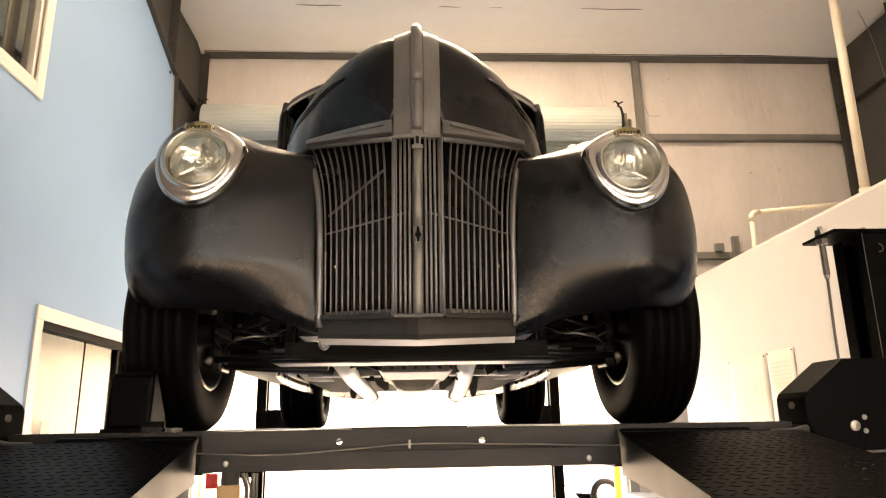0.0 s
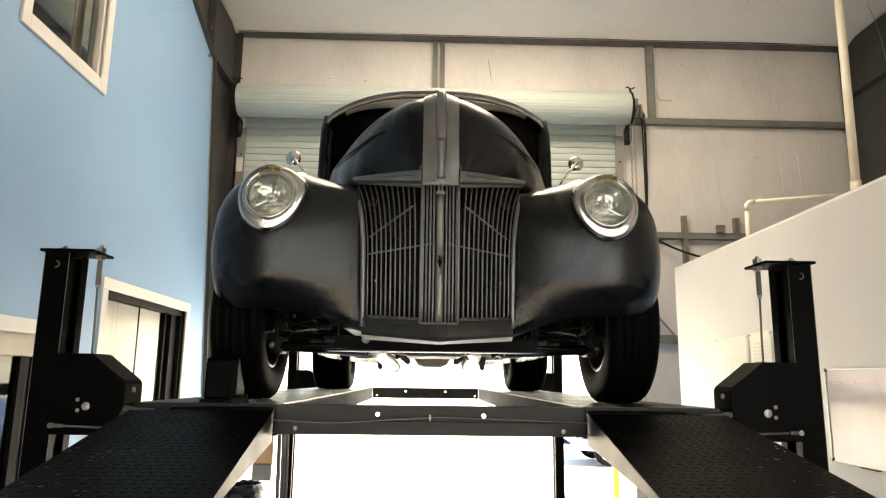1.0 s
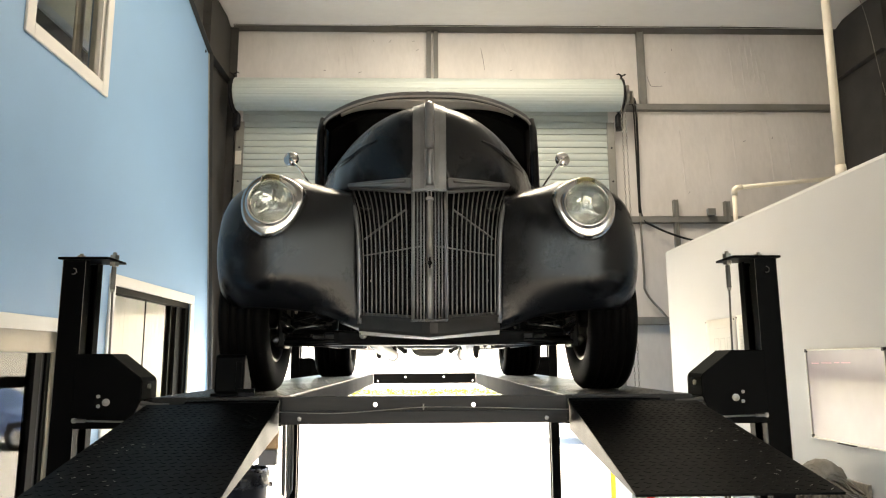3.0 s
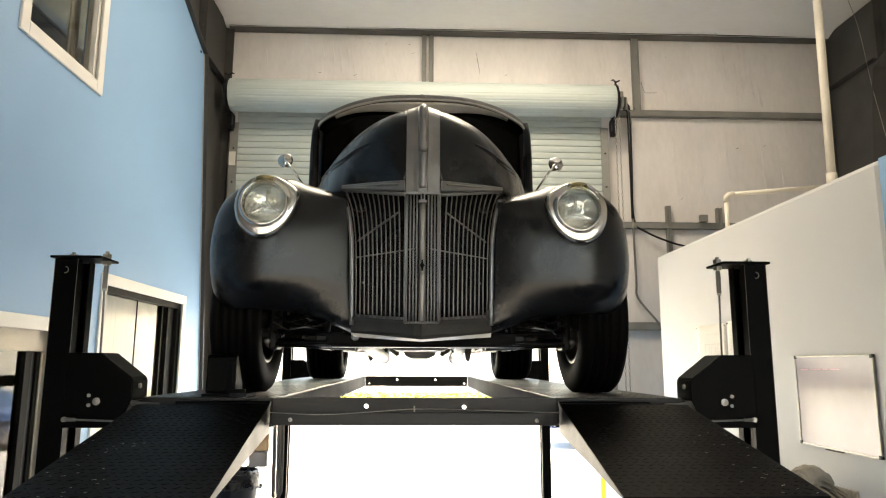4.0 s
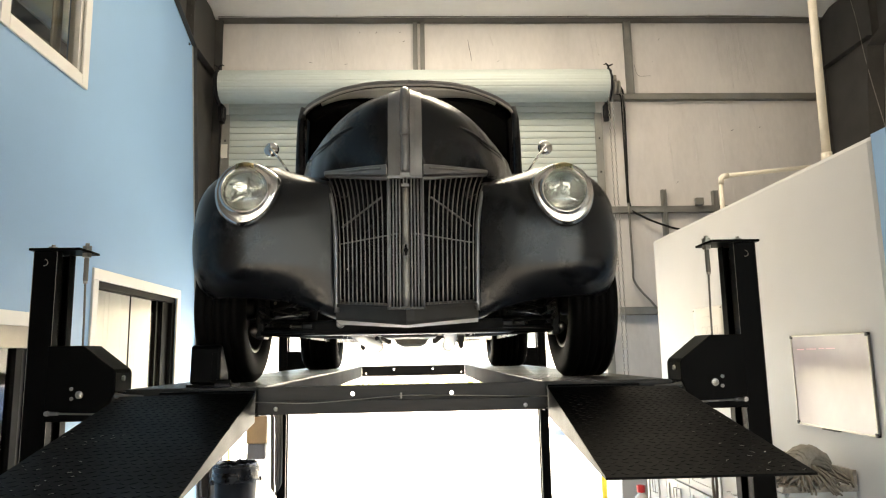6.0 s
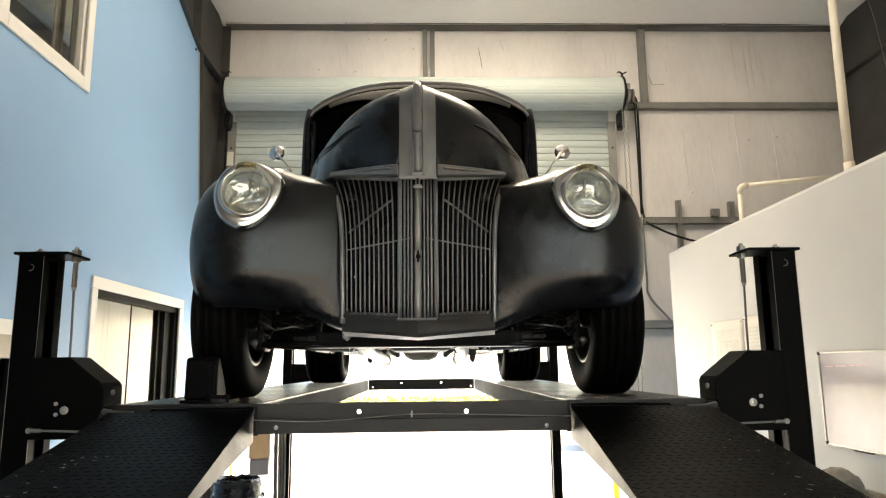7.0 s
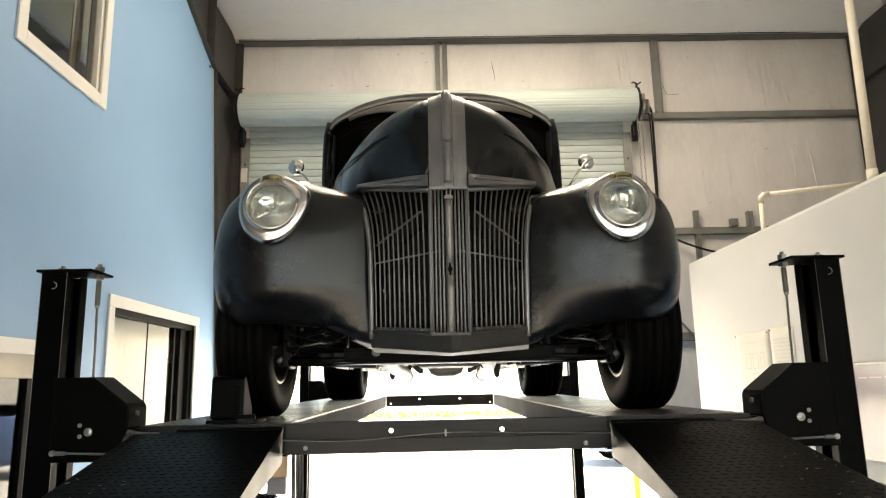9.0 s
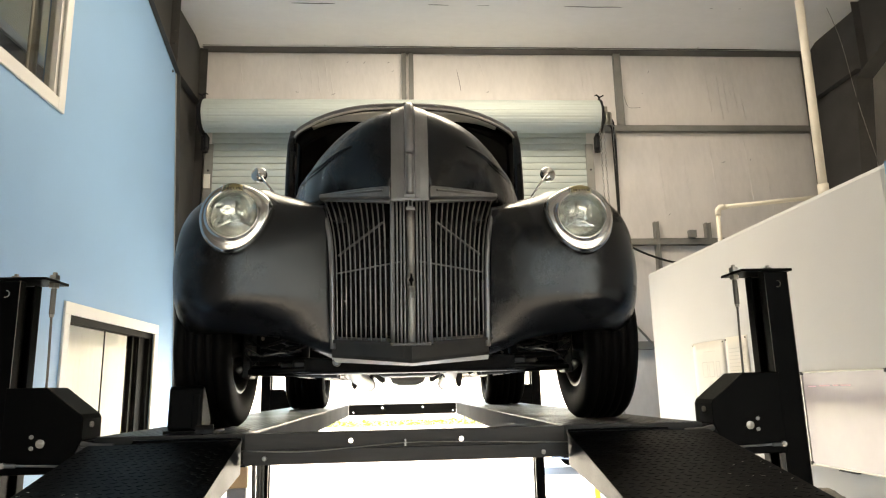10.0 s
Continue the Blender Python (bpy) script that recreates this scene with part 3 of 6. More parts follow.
def lift():
    L = thing("car_lift", "black four-post car lift raised high with two tread-plate ramps", "car lift", at=(0, 0, 0))
    for sx in (-1, 1):
        for y0, sy in ((2.06, 1), (6.88, -1)):
            def X(a):
                return LX + sx * a

            def bx(bm, a0, a1, d0, d1, z0, z1):
                x0, x1 = sorted((X(a0), X(a1)))
                ya, yb = sorted((y0 + sy * d0, y0 + sy * d1))
                return box(bm, x0, x1, ya, yb, z0, z1)
            b = B()
            prof = [(1.326, 0), (1.415, 0), (1.415, 0.145), (1.326, 0.145), (1.326, 0.10), (1.332, 0.10), (1.332, 0.139), (1.409, 0.139), (1.409, 0.006), (1.332, 0.006), (1.332, 0.04), (1.326, 0.04)]
            lo = [b.verts.new((X(p), y0 + sy * q, 0.012)) for p, q in prof]
            hi = [b.verts.new((X(p), y0 + sy * q, 2.42)) for p, q in prof]
            for i in range(12):
                j = (i + 1) % 12
                b.faces.new((lo[i], lo[j], hi[j], hi[i]))
            b.faces.new(hi)
            b.faces.new(lo[::-1])
            post = part("post", b, M_LIFT, L, bevel=0.002)
            # bright arc drawn for the light on a hole's rim
            if sy > 0:
                b = B()
                tube(b, [(X(1.372) + 0.012 * math.cos(t), y0 - 0.001, 2.375 + 0.012 * math.sin(t)) for t in [radians(-110 + 25 * k) for k in range(9)]], 0.0016, 5)
                part("lit_hole_rim", b, M_ZINC, post, "bright arc standing for the lit rim of a hole")
            # pale strips stand for the highlight along the post edges
            for a in (1.3265, 1.4145):
                b = B()
                tube(b, [(X(a), y0 - sy * 0.0005, 0.02), (X(a), y0 - sy * 0.0005, 2.42)], 0.0011, 5)
                part("edge_highlight", b, M_STRUT, post, "pale strip for the edge highlight")
            b = B()
            bx(b, 1.345, 1.36, 0.05, 0.09, 0.02, 2.40)
            part("lock_ladder", b, M_LIFT, post)
            b = B()
            bx(b, 1.25, 1.50, -0.06, 0.21, 0.0, 0.012)
            part("base_plate", b, M_LIFT, L)
            b = B()
            bx(b, 1.236, 1.43, -0.012, 0.155, 2.421, 2.431)
            part("top_plate", b, M_LIFT, L, bevel=0.002)
            b = B()
            px, py = X(1.25), y0 + sy * 0.075
            tube(b, [(px, py, 2.460), (px, py, 2.30)], 0.008, 10)
            for z0 in (2.433, 2.405):
                lathe(b, [(0, 0), (0.018, 0), (0.018, 0.016), (0, 0.016)], Matrix.Translation((px, py, z0)), 6)
            part("threaded_rod", b, M_ZINC, L, "zinc threaded rod with nuts")
            b = B()
            tube(b, [(px, py, 2.40), (px, py, 2.31)], 0.0095, 10)
            tube(b, [(px, py, 2.30), (px - sx * 0.004, py, 2.15), (px - sx * 0.006, py, 2.0)], 0.0042, 8)
            part("cable", b, M_STRUT, L, "steel lifting cable with swaged sleeve")
            b = B()
            lathe(b, [(0, 0), (0.017, 0), (0.017, 0.014), (0.008, 0.014), (0.008, 0.022), (0, 0.022)], Matrix.Translation((X(1.375), y0 + sy * 0.06, 2.431)), 6)
            part("bolt", b, M_ZINC, L)
            # carriage housing
            b = B()
            pts = [(1.333, 1.775), (1.333, 2.055), (1.20, 2.055), (1.083, 1.965), (1.075, 1.95), (1.075, 1.885), (1.10, 1.82), (1.15, 1.775)]
            pts = [(X(a), z) for a, z in pts]
            prism(b, pts if sx < 0 else pts[::-1], sy * 0.15, Matrix.Translation((0, y0 - sy * 0.012, 0)))
            car = part("carriage", b, M_LIFT, L, bevel=0.004)
            b = B()
            lathe(b, [(0, 0), (0.014, 0), (0.014, 0.004), (0, 0.006)], Matrix.Translation((X(1.205), y0 - sy * 0.012, 1.873)) @ pose(0, 0, 0, 90 * sy), 20)
            part("pin", b, M_ZINC, car, "bright zinc pin head")
            for dx, dz in ((0.03, 0.022), (0.028, -0.014)):
                b = B()
                lathe(b, [(0, 0), (0.007, 0), (0.007, 0.003), (0, 0.003)], Matrix.Translation((X(1.205 + dx), y0 - sy * 0.012, 1.873 + dz)) @ pose(0, 0, 0, 90 * sy), 10)
                part("rivet", b, M_GIRT, car)
            b = B()
            lathe(b, [(0, 0), (0.01, 0), (0.01, 0.008), (0, 0.008)], Matrix.Translation((X(1.075), y0 + sy * 0.05, 1.93)) @ pose(0, 0, 0, 0, -90 * sx, 0), 6)
            part("bolt", b, M_ZINC, car)
            b = B()
            bx(b, 1.02, 1.08, 0.02, 0.13, 1.80, 1.878)
            part("beam_end", b, M_LIFT, L)
            if sy > 0:
                b = B()
                tube(b, [(X(1.10), y0 - 0.02, 1.80), (X(1.30), y0 - 0.02, 1.807)], 0.0038, 8)
                lathe(b, [(0, 0), (0.0095, 0), (0.0095, 0.012), (0, 0.012)], Matrix.Translation((X(1.315), y0 - 0.014, 1.807)) @ pose(0, 0, 0, 90), 12)
                tube(b, [(X(1.275), y0 - 0.02, 1.806), (X(1.315), y0 - 0.02, 1.807)], 0.007, 8)
                part("release_rod", b, M_ZINC, L, "zinc release rod with an eye end")
        # runway
        xi, xo = sorted((LX + sx * 0.547, LX + sx * 1.045))
        b = B()
        n = 14
        w = (xo - xi) / n
        prof = []
        for i in range(n):
            prof += [(xi + i * w, RUN), (xi + i * w + w * 0.72, RUN), (xi + i * w + w * 0.80, RUN - 0.008), (xi + i * w + w * 0.94, RUN - 0.008)]
        prof.append((xo, RUN))
        a = [b.verts.new((x, 2.085, z)) for x, z in prof]
        c = [b.verts.new((x, 6.80, z)) for x, z in prof]
        for i in range(len(prof) - 1):
            b.faces.new((a[i], a[i + 1], c[i + 1], c[i]))
        box(b, xi, xo, 2.078, 2.084, 1.79, RUN - 0.001)
        part("runway_deck", b, M_DECK, L, "worn black ribbed runway deck", thick=0.004)
        inner = LX + sx * 0.547
        b = B()
        pr = []
        for k in range(236):
            y = 2.09 + k * 0.02
            pr.append((inner + sx * (0.007 if k % 2 else 0.0), y))
        for (xa, ya), (xb, yb) in zip(pr, pr[1:]):
            v = [b.verts.new(p) for p in ((xa, ya, RUN - 0.003), (xb, yb, RUN - 0.003), (xb, yb, RUN - 0.10), (xa, ya, RUN - 0.10))]
            b.faces.new(v)
        bmesh.ops.remove_doubles(b, verts=b.verts, dist=1e-5)
        # steel colour paler than the black paint, for the light it reflects
        part("runway_side", b, M_STRUT, L, "worn corrugated inner side, paled for reflected light", thick=0.004)
        b = B()
        box(b, *sorted((LX + sx * 1.04, LX + sx * 1.046)), 2.09, 6.80, RUN - 0.11, RUN - 0.004)
        box(b, *sorted((inner, LX + sx * 1.04)), 2.09, 6.80, RUN - 0.11, RUN - 0.104)
        part("runway_outer_side", b, M_LIFT, L)
        # ramp
        def R(u, v, up=0.0):
            x = LX + sx * ((0.553 + 0.492 * u) * (1 - v) + (0.502 + 0.51 * u) * v)
            return Vector((x, 2.045 - 0.985 * v, 1.868 - (0.165 if sx > 0 else 0.200) * v + up))
        b = B()
        pts = [(0.0, 0.0), (0.66, 0.0), (0.76, 0.022), (1.0, 0.022), (1.0, 1.0), (0.0, 1.0)]
        up_ = [b.verts.new(R(u, v)) for u, v in pts]
        dn = [b.verts.new(R(u, v, -0.006)) for u, v in pts]
        b.faces.new(up_)
        b.faces.new(dn[::-1])
        for i in range(6):
            j = (i + 1) % 6
            b.faces.new((up_[i], up_[j], dn[j], dn[i]))
        ramp = part("ramp", b, M_RAMP, L, "worn black tread-plate ramp")
        for u in (0.0, 1.0):
            b = B()
            for du in (0.0, 0.008):
                uu = u + (du if u == 0 else -du)
                v = [b.verts.new(R(uu, vv, zz)) for vv, zz in ((0.0, -0.006), (0.985, -0.006), (0.95, -0.012), (0.0, -0.110))]
                b.faces.new(v)
            q = list(b.verts)
            for i in range(4):
                j = (i + 1) % 4
                b.faces.new((q[i], q[j], q[4 + j], q[4 + i]))
            part("side_rib", b, M_LIFT, ramp)
        # raised lugs, herringbone
        b = B()
        for i in range(17):
            for j in range(36):
                u, v = (i + 0.5 + 0.25 * (j % 2)) / 17.4, (j + 0.6) / 36.4
                if u > 0.74 and v < 0.06:
                    continue
                worn = (u > 0.62 and v > 0.40) if sx > 0 else (u > 0.60 and v > 0.45)
                worn = worn and random.random() < 0.22
                c0 = R(u, v)
                ang = radians(32 if (i + j) % 2 else -32) + random.uniform(-.05, .05)
                ln, wd, h = 0.0125, 0.0042, 0.0011
                m = Matrix.Translation(c0) @ Matrix.Rotation(math.atan2(0.182, 0.985), 4, "X") @ Matrix.Rotation(ang, 4, "Z")
                base = [m @ Vector(p) for p in ((-ln, 0, 0), (0, -wd, 0), (ln, 0, 0), (0, wd, 0))]
                topv = [m @ Vector(p) for p in ((-ln * .6, 0, h), (0, -wd * .45, h), (ln * .6, 0, h), (0, wd * .45, h))]
                vb, vt = [b.verts.new(p) for p in base], [b.verts.new(p) for p in topv]
                b.faces.new(vt)
                for k in range(4):
                    b.faces.new((vb[k], vb[(k + 1) % 4], vt[(k + 1) % 4], vt[k]))
                if worn:
                    d = B()
                    k0 = random.uniform(-0.75, -0.2)
                    k1 = k0 + random.uniform(0.5, 1.0)
                    tube(d, [m @ Vector((ln * k0, 0, h * 0.9)), m @ Vector((ln * k1, 0, h * 0.9))], 0.0008, 5)
                    part("worn_lug", d, M_WORN, ramp)
        tagged(part("tread_pattern", b, M_RAMP, ramp), kind="stuff")
        b = B()
        tube(b, [R(0.0, -0.005, -0.004), R(0.72, -0.005, -0.004)], 0.011, 10)
        part("hinge_pin", b, M_LIFT, L)
        b = B()
        tube(b, [(LX + sx * 1.075, 2.055, 1.868), (LX + sx * 1.03, 2.05, 1.862), (LX + sx * 0.97, 2.05, 1.862)], [0.011, 0.008, 0.006], 8)
        part("hinge_bolt", b, M_FRAMESTEEL, L, "worn steel hinge bolt")
    # front and rear cross beams, open channels with punched holes
    for y0, s, holes in ((2.055, 1, [(-0.21, 1.856, 0.008), (0.167, 1.853, 0.008)]), (6.80, 1, [(-0.227, 1.85, 0.011), (0.183, 1.85, 0.011), (-0.52, 1.81, 0.008), (0.49, 1.81, 0.008)])):
        beam = thing("cross_beam", "", "")
        beam.parent = L
        b = B()
        plate_with_holes(b, LX - 0.545, LX + 0.545, 1.826, 1.886, y0 + 0.008, holes) if y0 < 3 else plate_with_holes(b, LX - 0.545, LX + 0.545, 1.782, 1.886, y0, holes)
        part("web", b, M_BEAM, beam, thick=0.004)
        b = B()
        box(b, LX - 0.545, LX + 0.545, y0 + 0.008, y0 + 0.07, 1.882, 1.886)
        part("top_flange", b, M_LIFT, beam)
        if y0 < 3:
            b = B()
            prof = [(-0.012, 1.785), (0.05, 1.785), (0.05, 1.789), (-0.008, 1.789), (-0.008, 1.828), (0.012, 1.828), (0.012, 1.832), (-0.012, 1.832)]
            prism(b, [(y0 + p, z) for p, z in prof], 1.09, Matrix.Translation((LX + 0.545, 0, 0)) @ pose(0, 0, 0, 0, 0, 90))
            part("lower_lip", b, M_BEAM, beam, bevel=0.0015)
            b = B()
            drape = ((-0.56, 1.833), (-0.36, 1.826), (-0.2, 1.834), (0.0, 1.847), (0.2, 1.844), (0.56, 1.834))
            pts = [(LX + x, y0 - 0.015, spline(drape, x)[0]) for x in [-0.55 + 1.1 * k / 40 for k in range(41)]]
            tube(b, pts, 0.0022, 6)
            part("wire", b, M_ZINC, beam, "thin bright wire along the beam")
            b = B()
            box(b, LX - 0.008, LX - 0.002, y0 - 0.019, y0 + 0.004, 1.836, 1.857)
            part("wire_clip", b, M_ZINC, beam)
            for x, z in ((-0.495, 1.806), (0.446, 1.803)):
                b = B()
                lathe(b, [(0, 0), (0.0085, 0), (0.007, 0.006), (0, 0.007)], Matrix.Translation((x, y0 - 0.012, z)) @ pose(0, 0, 0, 90), 10)
                part("bolt", b, M_ZINC, beam)
    return L


lift()

# ---- the car ----
car = thing("vintage_car", "satin black vintage coupe with chrome headlights on the lift", "car", at=(0, 0, 0))
HOODC = [(0, 1.957, 2.680), (0.15, 1.952, 2.82), (0.28, 1.962, 2.93), (0.38, 1.992, 3.005), (0.47, 2.06, 3.055), (0.58, 2.2, 3.10), (0.74, 2.6, 3.17), (0.88, 3.05, 3.215), (1, 3.40, 3.235)]
HOODB = [(0, 0.0, 1.957, 2.680), (0.12, 0.07, 1.962, 2.688), (0.25, 0.18, 2.075, 2.71), (0.36, 0.28, 2.17, 2.728), (0.45, 0.345, 2.25, 2.742), (0.6, 0.44, 2.45, 2.77), (0.8, 0.55, 2.85, 2.85), (1, 0.63, 3.40, 2.95)]


def hood_at(v, u, out=0.0):
    """v along the centre line from the grille up and back, u from the ridge (0) to the lower edge (+-1)."""
    cy, cz = spline(HOODC, v)
    bx, by, bz = spline(HOODB, v)
    a = abs(u) * math.pi / 2
    s, c = math.sin(a), 1 - math.cos(a)
    c = c ** 0.95
    p = Vector(((bx + out) * s * (1 if u >= 0 else -1), cy + (by - cy) * c - out * (1 - min(1, v * 1.6)), cz + (bz - cz) * c + out * min(1, v * 1.8) * math.cos(a)))
    return p


def bodywork():
    b = B()
    surf(b, lambda v, u: hood_at(0.13 + 0.87 * v, u * 2 - 1), 60, 48)
    part("hood", b, M_CAR, car, "satin black pointed hood", smooth=True, thick=0.004, offset=-1)
    # centre ridge: flat flutes either side of a rounded hinge bar
    def ridge(v, u):
        cy, cz = spline(HOODC, v)
        dy, dz = [q - p for p, q in zip(spline(HOODC, max(0, v - 0.02)), spline(HOODC, min(1, v + 0.02)))]
        l = math.hypot(dy, dz)
        ny, nz = -dz / l, dy / l
        h = 0.013 - 0.009 * abs(u) + (0.003 if 0.25 < abs(u) < 0.55 else 0)
        bx = spline(HOODB, v)[0]
        k = min(1.0, max(0.0, (v - 0.10) / 0.08))
        base = Vector((u * 0.066, cy + 0.006 * u * u, cz))
        if bx > 0.067:
            q = math.asin(u * 0.066 / bx) * 2 / math.pi
            base = base.lerp(hood_at(v, q), k)
        return base + Vector((0, ny * h, nz * h))
    b = B()
    us = (-1.0, -0.97, -0.62, -0.56, -0.30, -0.25, -0.17, 0.17, 0.25, 0.30, 0.56, 0.62, 0.97, 1.0)
    rows = [[b.verts.new(ridge(i / 60 * 0.62, u)) for u in us] for i in range(61)]
    for p, q in zip(rows, rows[1:]):
        for j in range(len(us) - 1):
            b.faces.new((p[j], p[j + 1], q[j + 1], q[j]))
    part("centre_trim", b, M_TRIM, car, "satin grey fluted centre trim", thick=0.005, offset=-1)
    for v0, v1, r in ((0.02, 0.165, 0.0145), (0.17, 0.42, 0.0175)):
        b = B()
        pts = []
        for k in range(13):
            v = v0 + (v1 - v0) * k / 12
            p = ridge(v, 0.0)
            pts.append((p.x, p.y - 0.002, p.z + (0.004 if v > 0.35 else 0)))
        tube(b, pts, r, 12)
        part("hinge_bar", b, M_TRIM, car, "worn metal hood bar", smooth=True)
    # wing strips over the grille
    for s in (-1, 1):
        b = B()
        n = 16
        top, bot, topf, botf = [], [], [], []
        for k in range(n + 1):
            t = k / n
            x = 0.070 + 0.272 * t
            y = 1.966 + 0.262 * t ** 1.1 - 0.044 * t
            z0 = 2.677 + 0.067 * t
            h = 0.050 - 0.032 * t
            d = 0.022 * (1 - t) + 0.010
            bot.append(b.verts.new((s * x, y - d, z0)))
            topf.append(b.verts.new((s * x, y - d * 0.9, z0 + h * 0.86)))
            top.append(b.verts.new((s * x, y + 0.02, z0 + h)))
            botf.append(b.verts.new((s * x, y + 0.03, z0)))
        for k in range(n):
            for p, q in ((bot, topf), (topf, top), (botf, bot)):
                b.faces.new((p[k], p[k + 1], q[k + 1], q[k]))
        b.faces.new((bot[0], topf[0], top[0], botf[0]))
        b.faces.new((bot[-1], topf[-1], top[-1], botf[-1]))
        w = part("hood_wing", b, M_TRIM, car, "satin grey tapered wing strip", smooth=False, bevel=0.004)
        b = B()
        tube(b, [(s * (0.095 + 0.2 * k / 8), 1.966 + 0.262 * ((0.021 + 0.2 * k / 8) / 0.262) ** 1.1 - 0.025 * (1 - k / 10) - 0.006 - 0.044 * (0.021 + 0.2 * k / 8) / 0.262, 2.707 + 0.034 * k / 8) for k in range(9)], 0.004, 6)
        part("rib", b, M_BAR, w)
        # hood side spear
        b = B()
        pts, rr = [], []
        for k in range(21):
            t = k / 20
            v, u = spline(((0, 0.37, 0.53), (0.3, 0.42, 0.61), (0.6, 0.505, 0.705), (0.85, 0.66, 0.755), (1, 0.78, 0.79)), t)
            p = hood_at(v, s * u, 0.001)
            pts.append(p)
            rr.append(0.0025 + 0.0045 * math.sin(math.pi * min(1, 0.06 + t * 0.9)) ** 0.7)
        tube(b, pts, rr, 8)
        part("hood_spear", b, M_CAR, car, "raised pressed spear line", smooth=True)
        b = B()
        tube(b, [hood_at(v, s * (u + 0.045), 0.0015) for v, u in [spline(((0, 0.385, 0.53), (0.3, 0.43, 0.61), (0.6, 0.515, 0.705), (1, 0.66, 0.75)), k / 16) for k in range(17)]], [0.001 + 0.0022 * math.sin(math.pi * (0.08 + 0.84 * k / 16)) for k in range(17)], 6)
        part("hood_crease", b, M_CAR, car, smooth=True)


bodywork()


FZB = [(0, 2.148), (0.3, 2.198), (0.5, 2.220), (0.75, 2.232), (1, 2.235)]
FZT = [(0, 2.744), (0.1, 2.757), (0.25, 2.774), (0.4, 2.790), (0.58, 2.806), (0.8, 2.800), (1, 2.79)]
FXI = [(2.1, 0.284), (2.2, 0.286), (2.5, 0.293), (2.62, 0.302), (2.70, 0.322), (2.80, 0.345)]
FXO = [(2.2, 0.776), (2.225, 0.828), (2.26, 0.872), (2.31, 0.898), (2.38, 0.914), (2.47, 0.922), (2.56, 0.917), (2.64, 0.904), (2.7, 0.88), (2.745, 0.845), (2.775, 0.795), (2.8, 0.72)]


def fender_front(u, w):
    """u from the grille to the outside, w from the lower edge to the top."""
    zb, zt = spline(FZB, u)[0], spline(FZT, u)[0]
    z = zb + (zt - zb) * w
    xi, xo = spline(FXI, z)[0], spline(FXO, z)[0]
    xm = min(0.63, xo - 0.10)
    x = xi + (xo - xi) * u
    zr = 2.45 + 0.13 * max(0.0, 1 - u / 0.6)
    ez = max(0.0, (z - zr) / (zt - zr))
    ex = 2.0 + 0.4 * min(1.0, max(0.0, (u - 0.15) / 0.4))
    eb = max(0.0, (2.36 - z) / (2.36 - zb))
    yf = 2.092 + 0.23 * (1 - max(0, 1 - ez ** ex) ** (1 / ex)) + 0.10 * eb ** 1.7
    if x < xm:
        k = (xm - x) / (xm - xi)
        y = yf + max(0.02, 2.185 - yf) * k ** 1.6
    else:
        k = min(1, (x - xm) / (xo - xm))
        y = yf + (2.40 - yf) * (1 - (1 - k ** 2.25) ** (1 / 2.25))
    return Vector((x, y, z))


def fender_rim(v):
    """The open edge of the front shell: up the outside, then over the top to the inside."""
    if v < 0.5:
        return fender_front(1.0, v / 0.5)
    return fender_front(1.0 - (v - 0.5) / 0.5, 1.0)


def fender_rear(v, s):
    p = fender_rim(v)
    y = p.y + (3.45 - p.y) * s
    k = max(0.0, s - 0.06) / 0.94
    drop = 0.42 * k ** 1.7
    x = p.x + (0.86 - p.x) * 0.25 * s * (p.x > 0.6) + (0.60 - p.x) * s * 0.8 * (p.x < 0.6)
    z = p.z - drop
    d = abs(y - 2.62)
    arch = 2.20 + math.sqrt(max(0, 0.40 ** 2 - d * d)) if d < 0.40 else 2.16
    if v < 0.42:
        z = max(z, min(arch, 2.68 - drop))
    return Vector((x, y, z))


def fenders():
    for s in (-1, 1):
        b = B()
        flip = Matrix.Translation((0, 0, -0.006 * s)) @ Matrix.Diagonal((s, 1, 1, 1))
        surf(b, lambda u, w: flip @ fender_front(u, w), 72, 64)
        lamp = [f for f in b.faces if math.hypot(abs(f.calc_center_median().x) - 0.64, f.calc_center_median().z + 0.006 * s - 2.648) < 0.094]
        bmesh.ops.delete(b, geom=lamp, context="FACES")
        surf(b, lambda u, v: flip @ fender_rear(v, u), 24, 72)
        bmesh.ops.remove_doubles(b, verts=b.verts, dist=3e-4)
        part("front_fender", b, M_CAR, car, "bulbous satin black front fender", smooth=True, thick=0.005, offset=-1)


fenders()


def dust(s, n, u0, u1, w0, w1, seed):
    """Small pale flecks of dust and chipped paint on the fender."""
    rng = random.Random(seed)
    for k in range(n):
        u, w = rng.uniform(u0, u1), rng.uniform(w0, w1)
        p = fender_front(u, w)
        nrm = (fender_front(u + 0.01, w) - p).cross(fender_front(u, w + 0.01) - p).normalized()
        nrm = nrm if nrm.y < 0 else -nrm
        p, nrm = Vector((s * p.x, p.y, p.z - 0.006 * s)), Vector((s * nrm.x, nrm.y, nrm.z))
        r = rng.uniform(0.0012, 0.003)
        b = B()
        lathe(b, [(0, 0.0006), (r * 0.7, 0.0005), (r, 0.0)], Matrix.Translation(p + nrm * 0.0004) @ nrm.to_track_quat("Z", "Y").to_matrix().to_4x4() @ Matrix.Diagonal((1, rng.uniform(0.4, 1), 1, 1)), 8)
        part("fleck", b, M_CAST, car)


dust(-1, 16, 0.30, 0.62, 0.28, 0.46, 2)
dust(1, 7, 0.30, 0.7, 0.2, 0.5, 3)


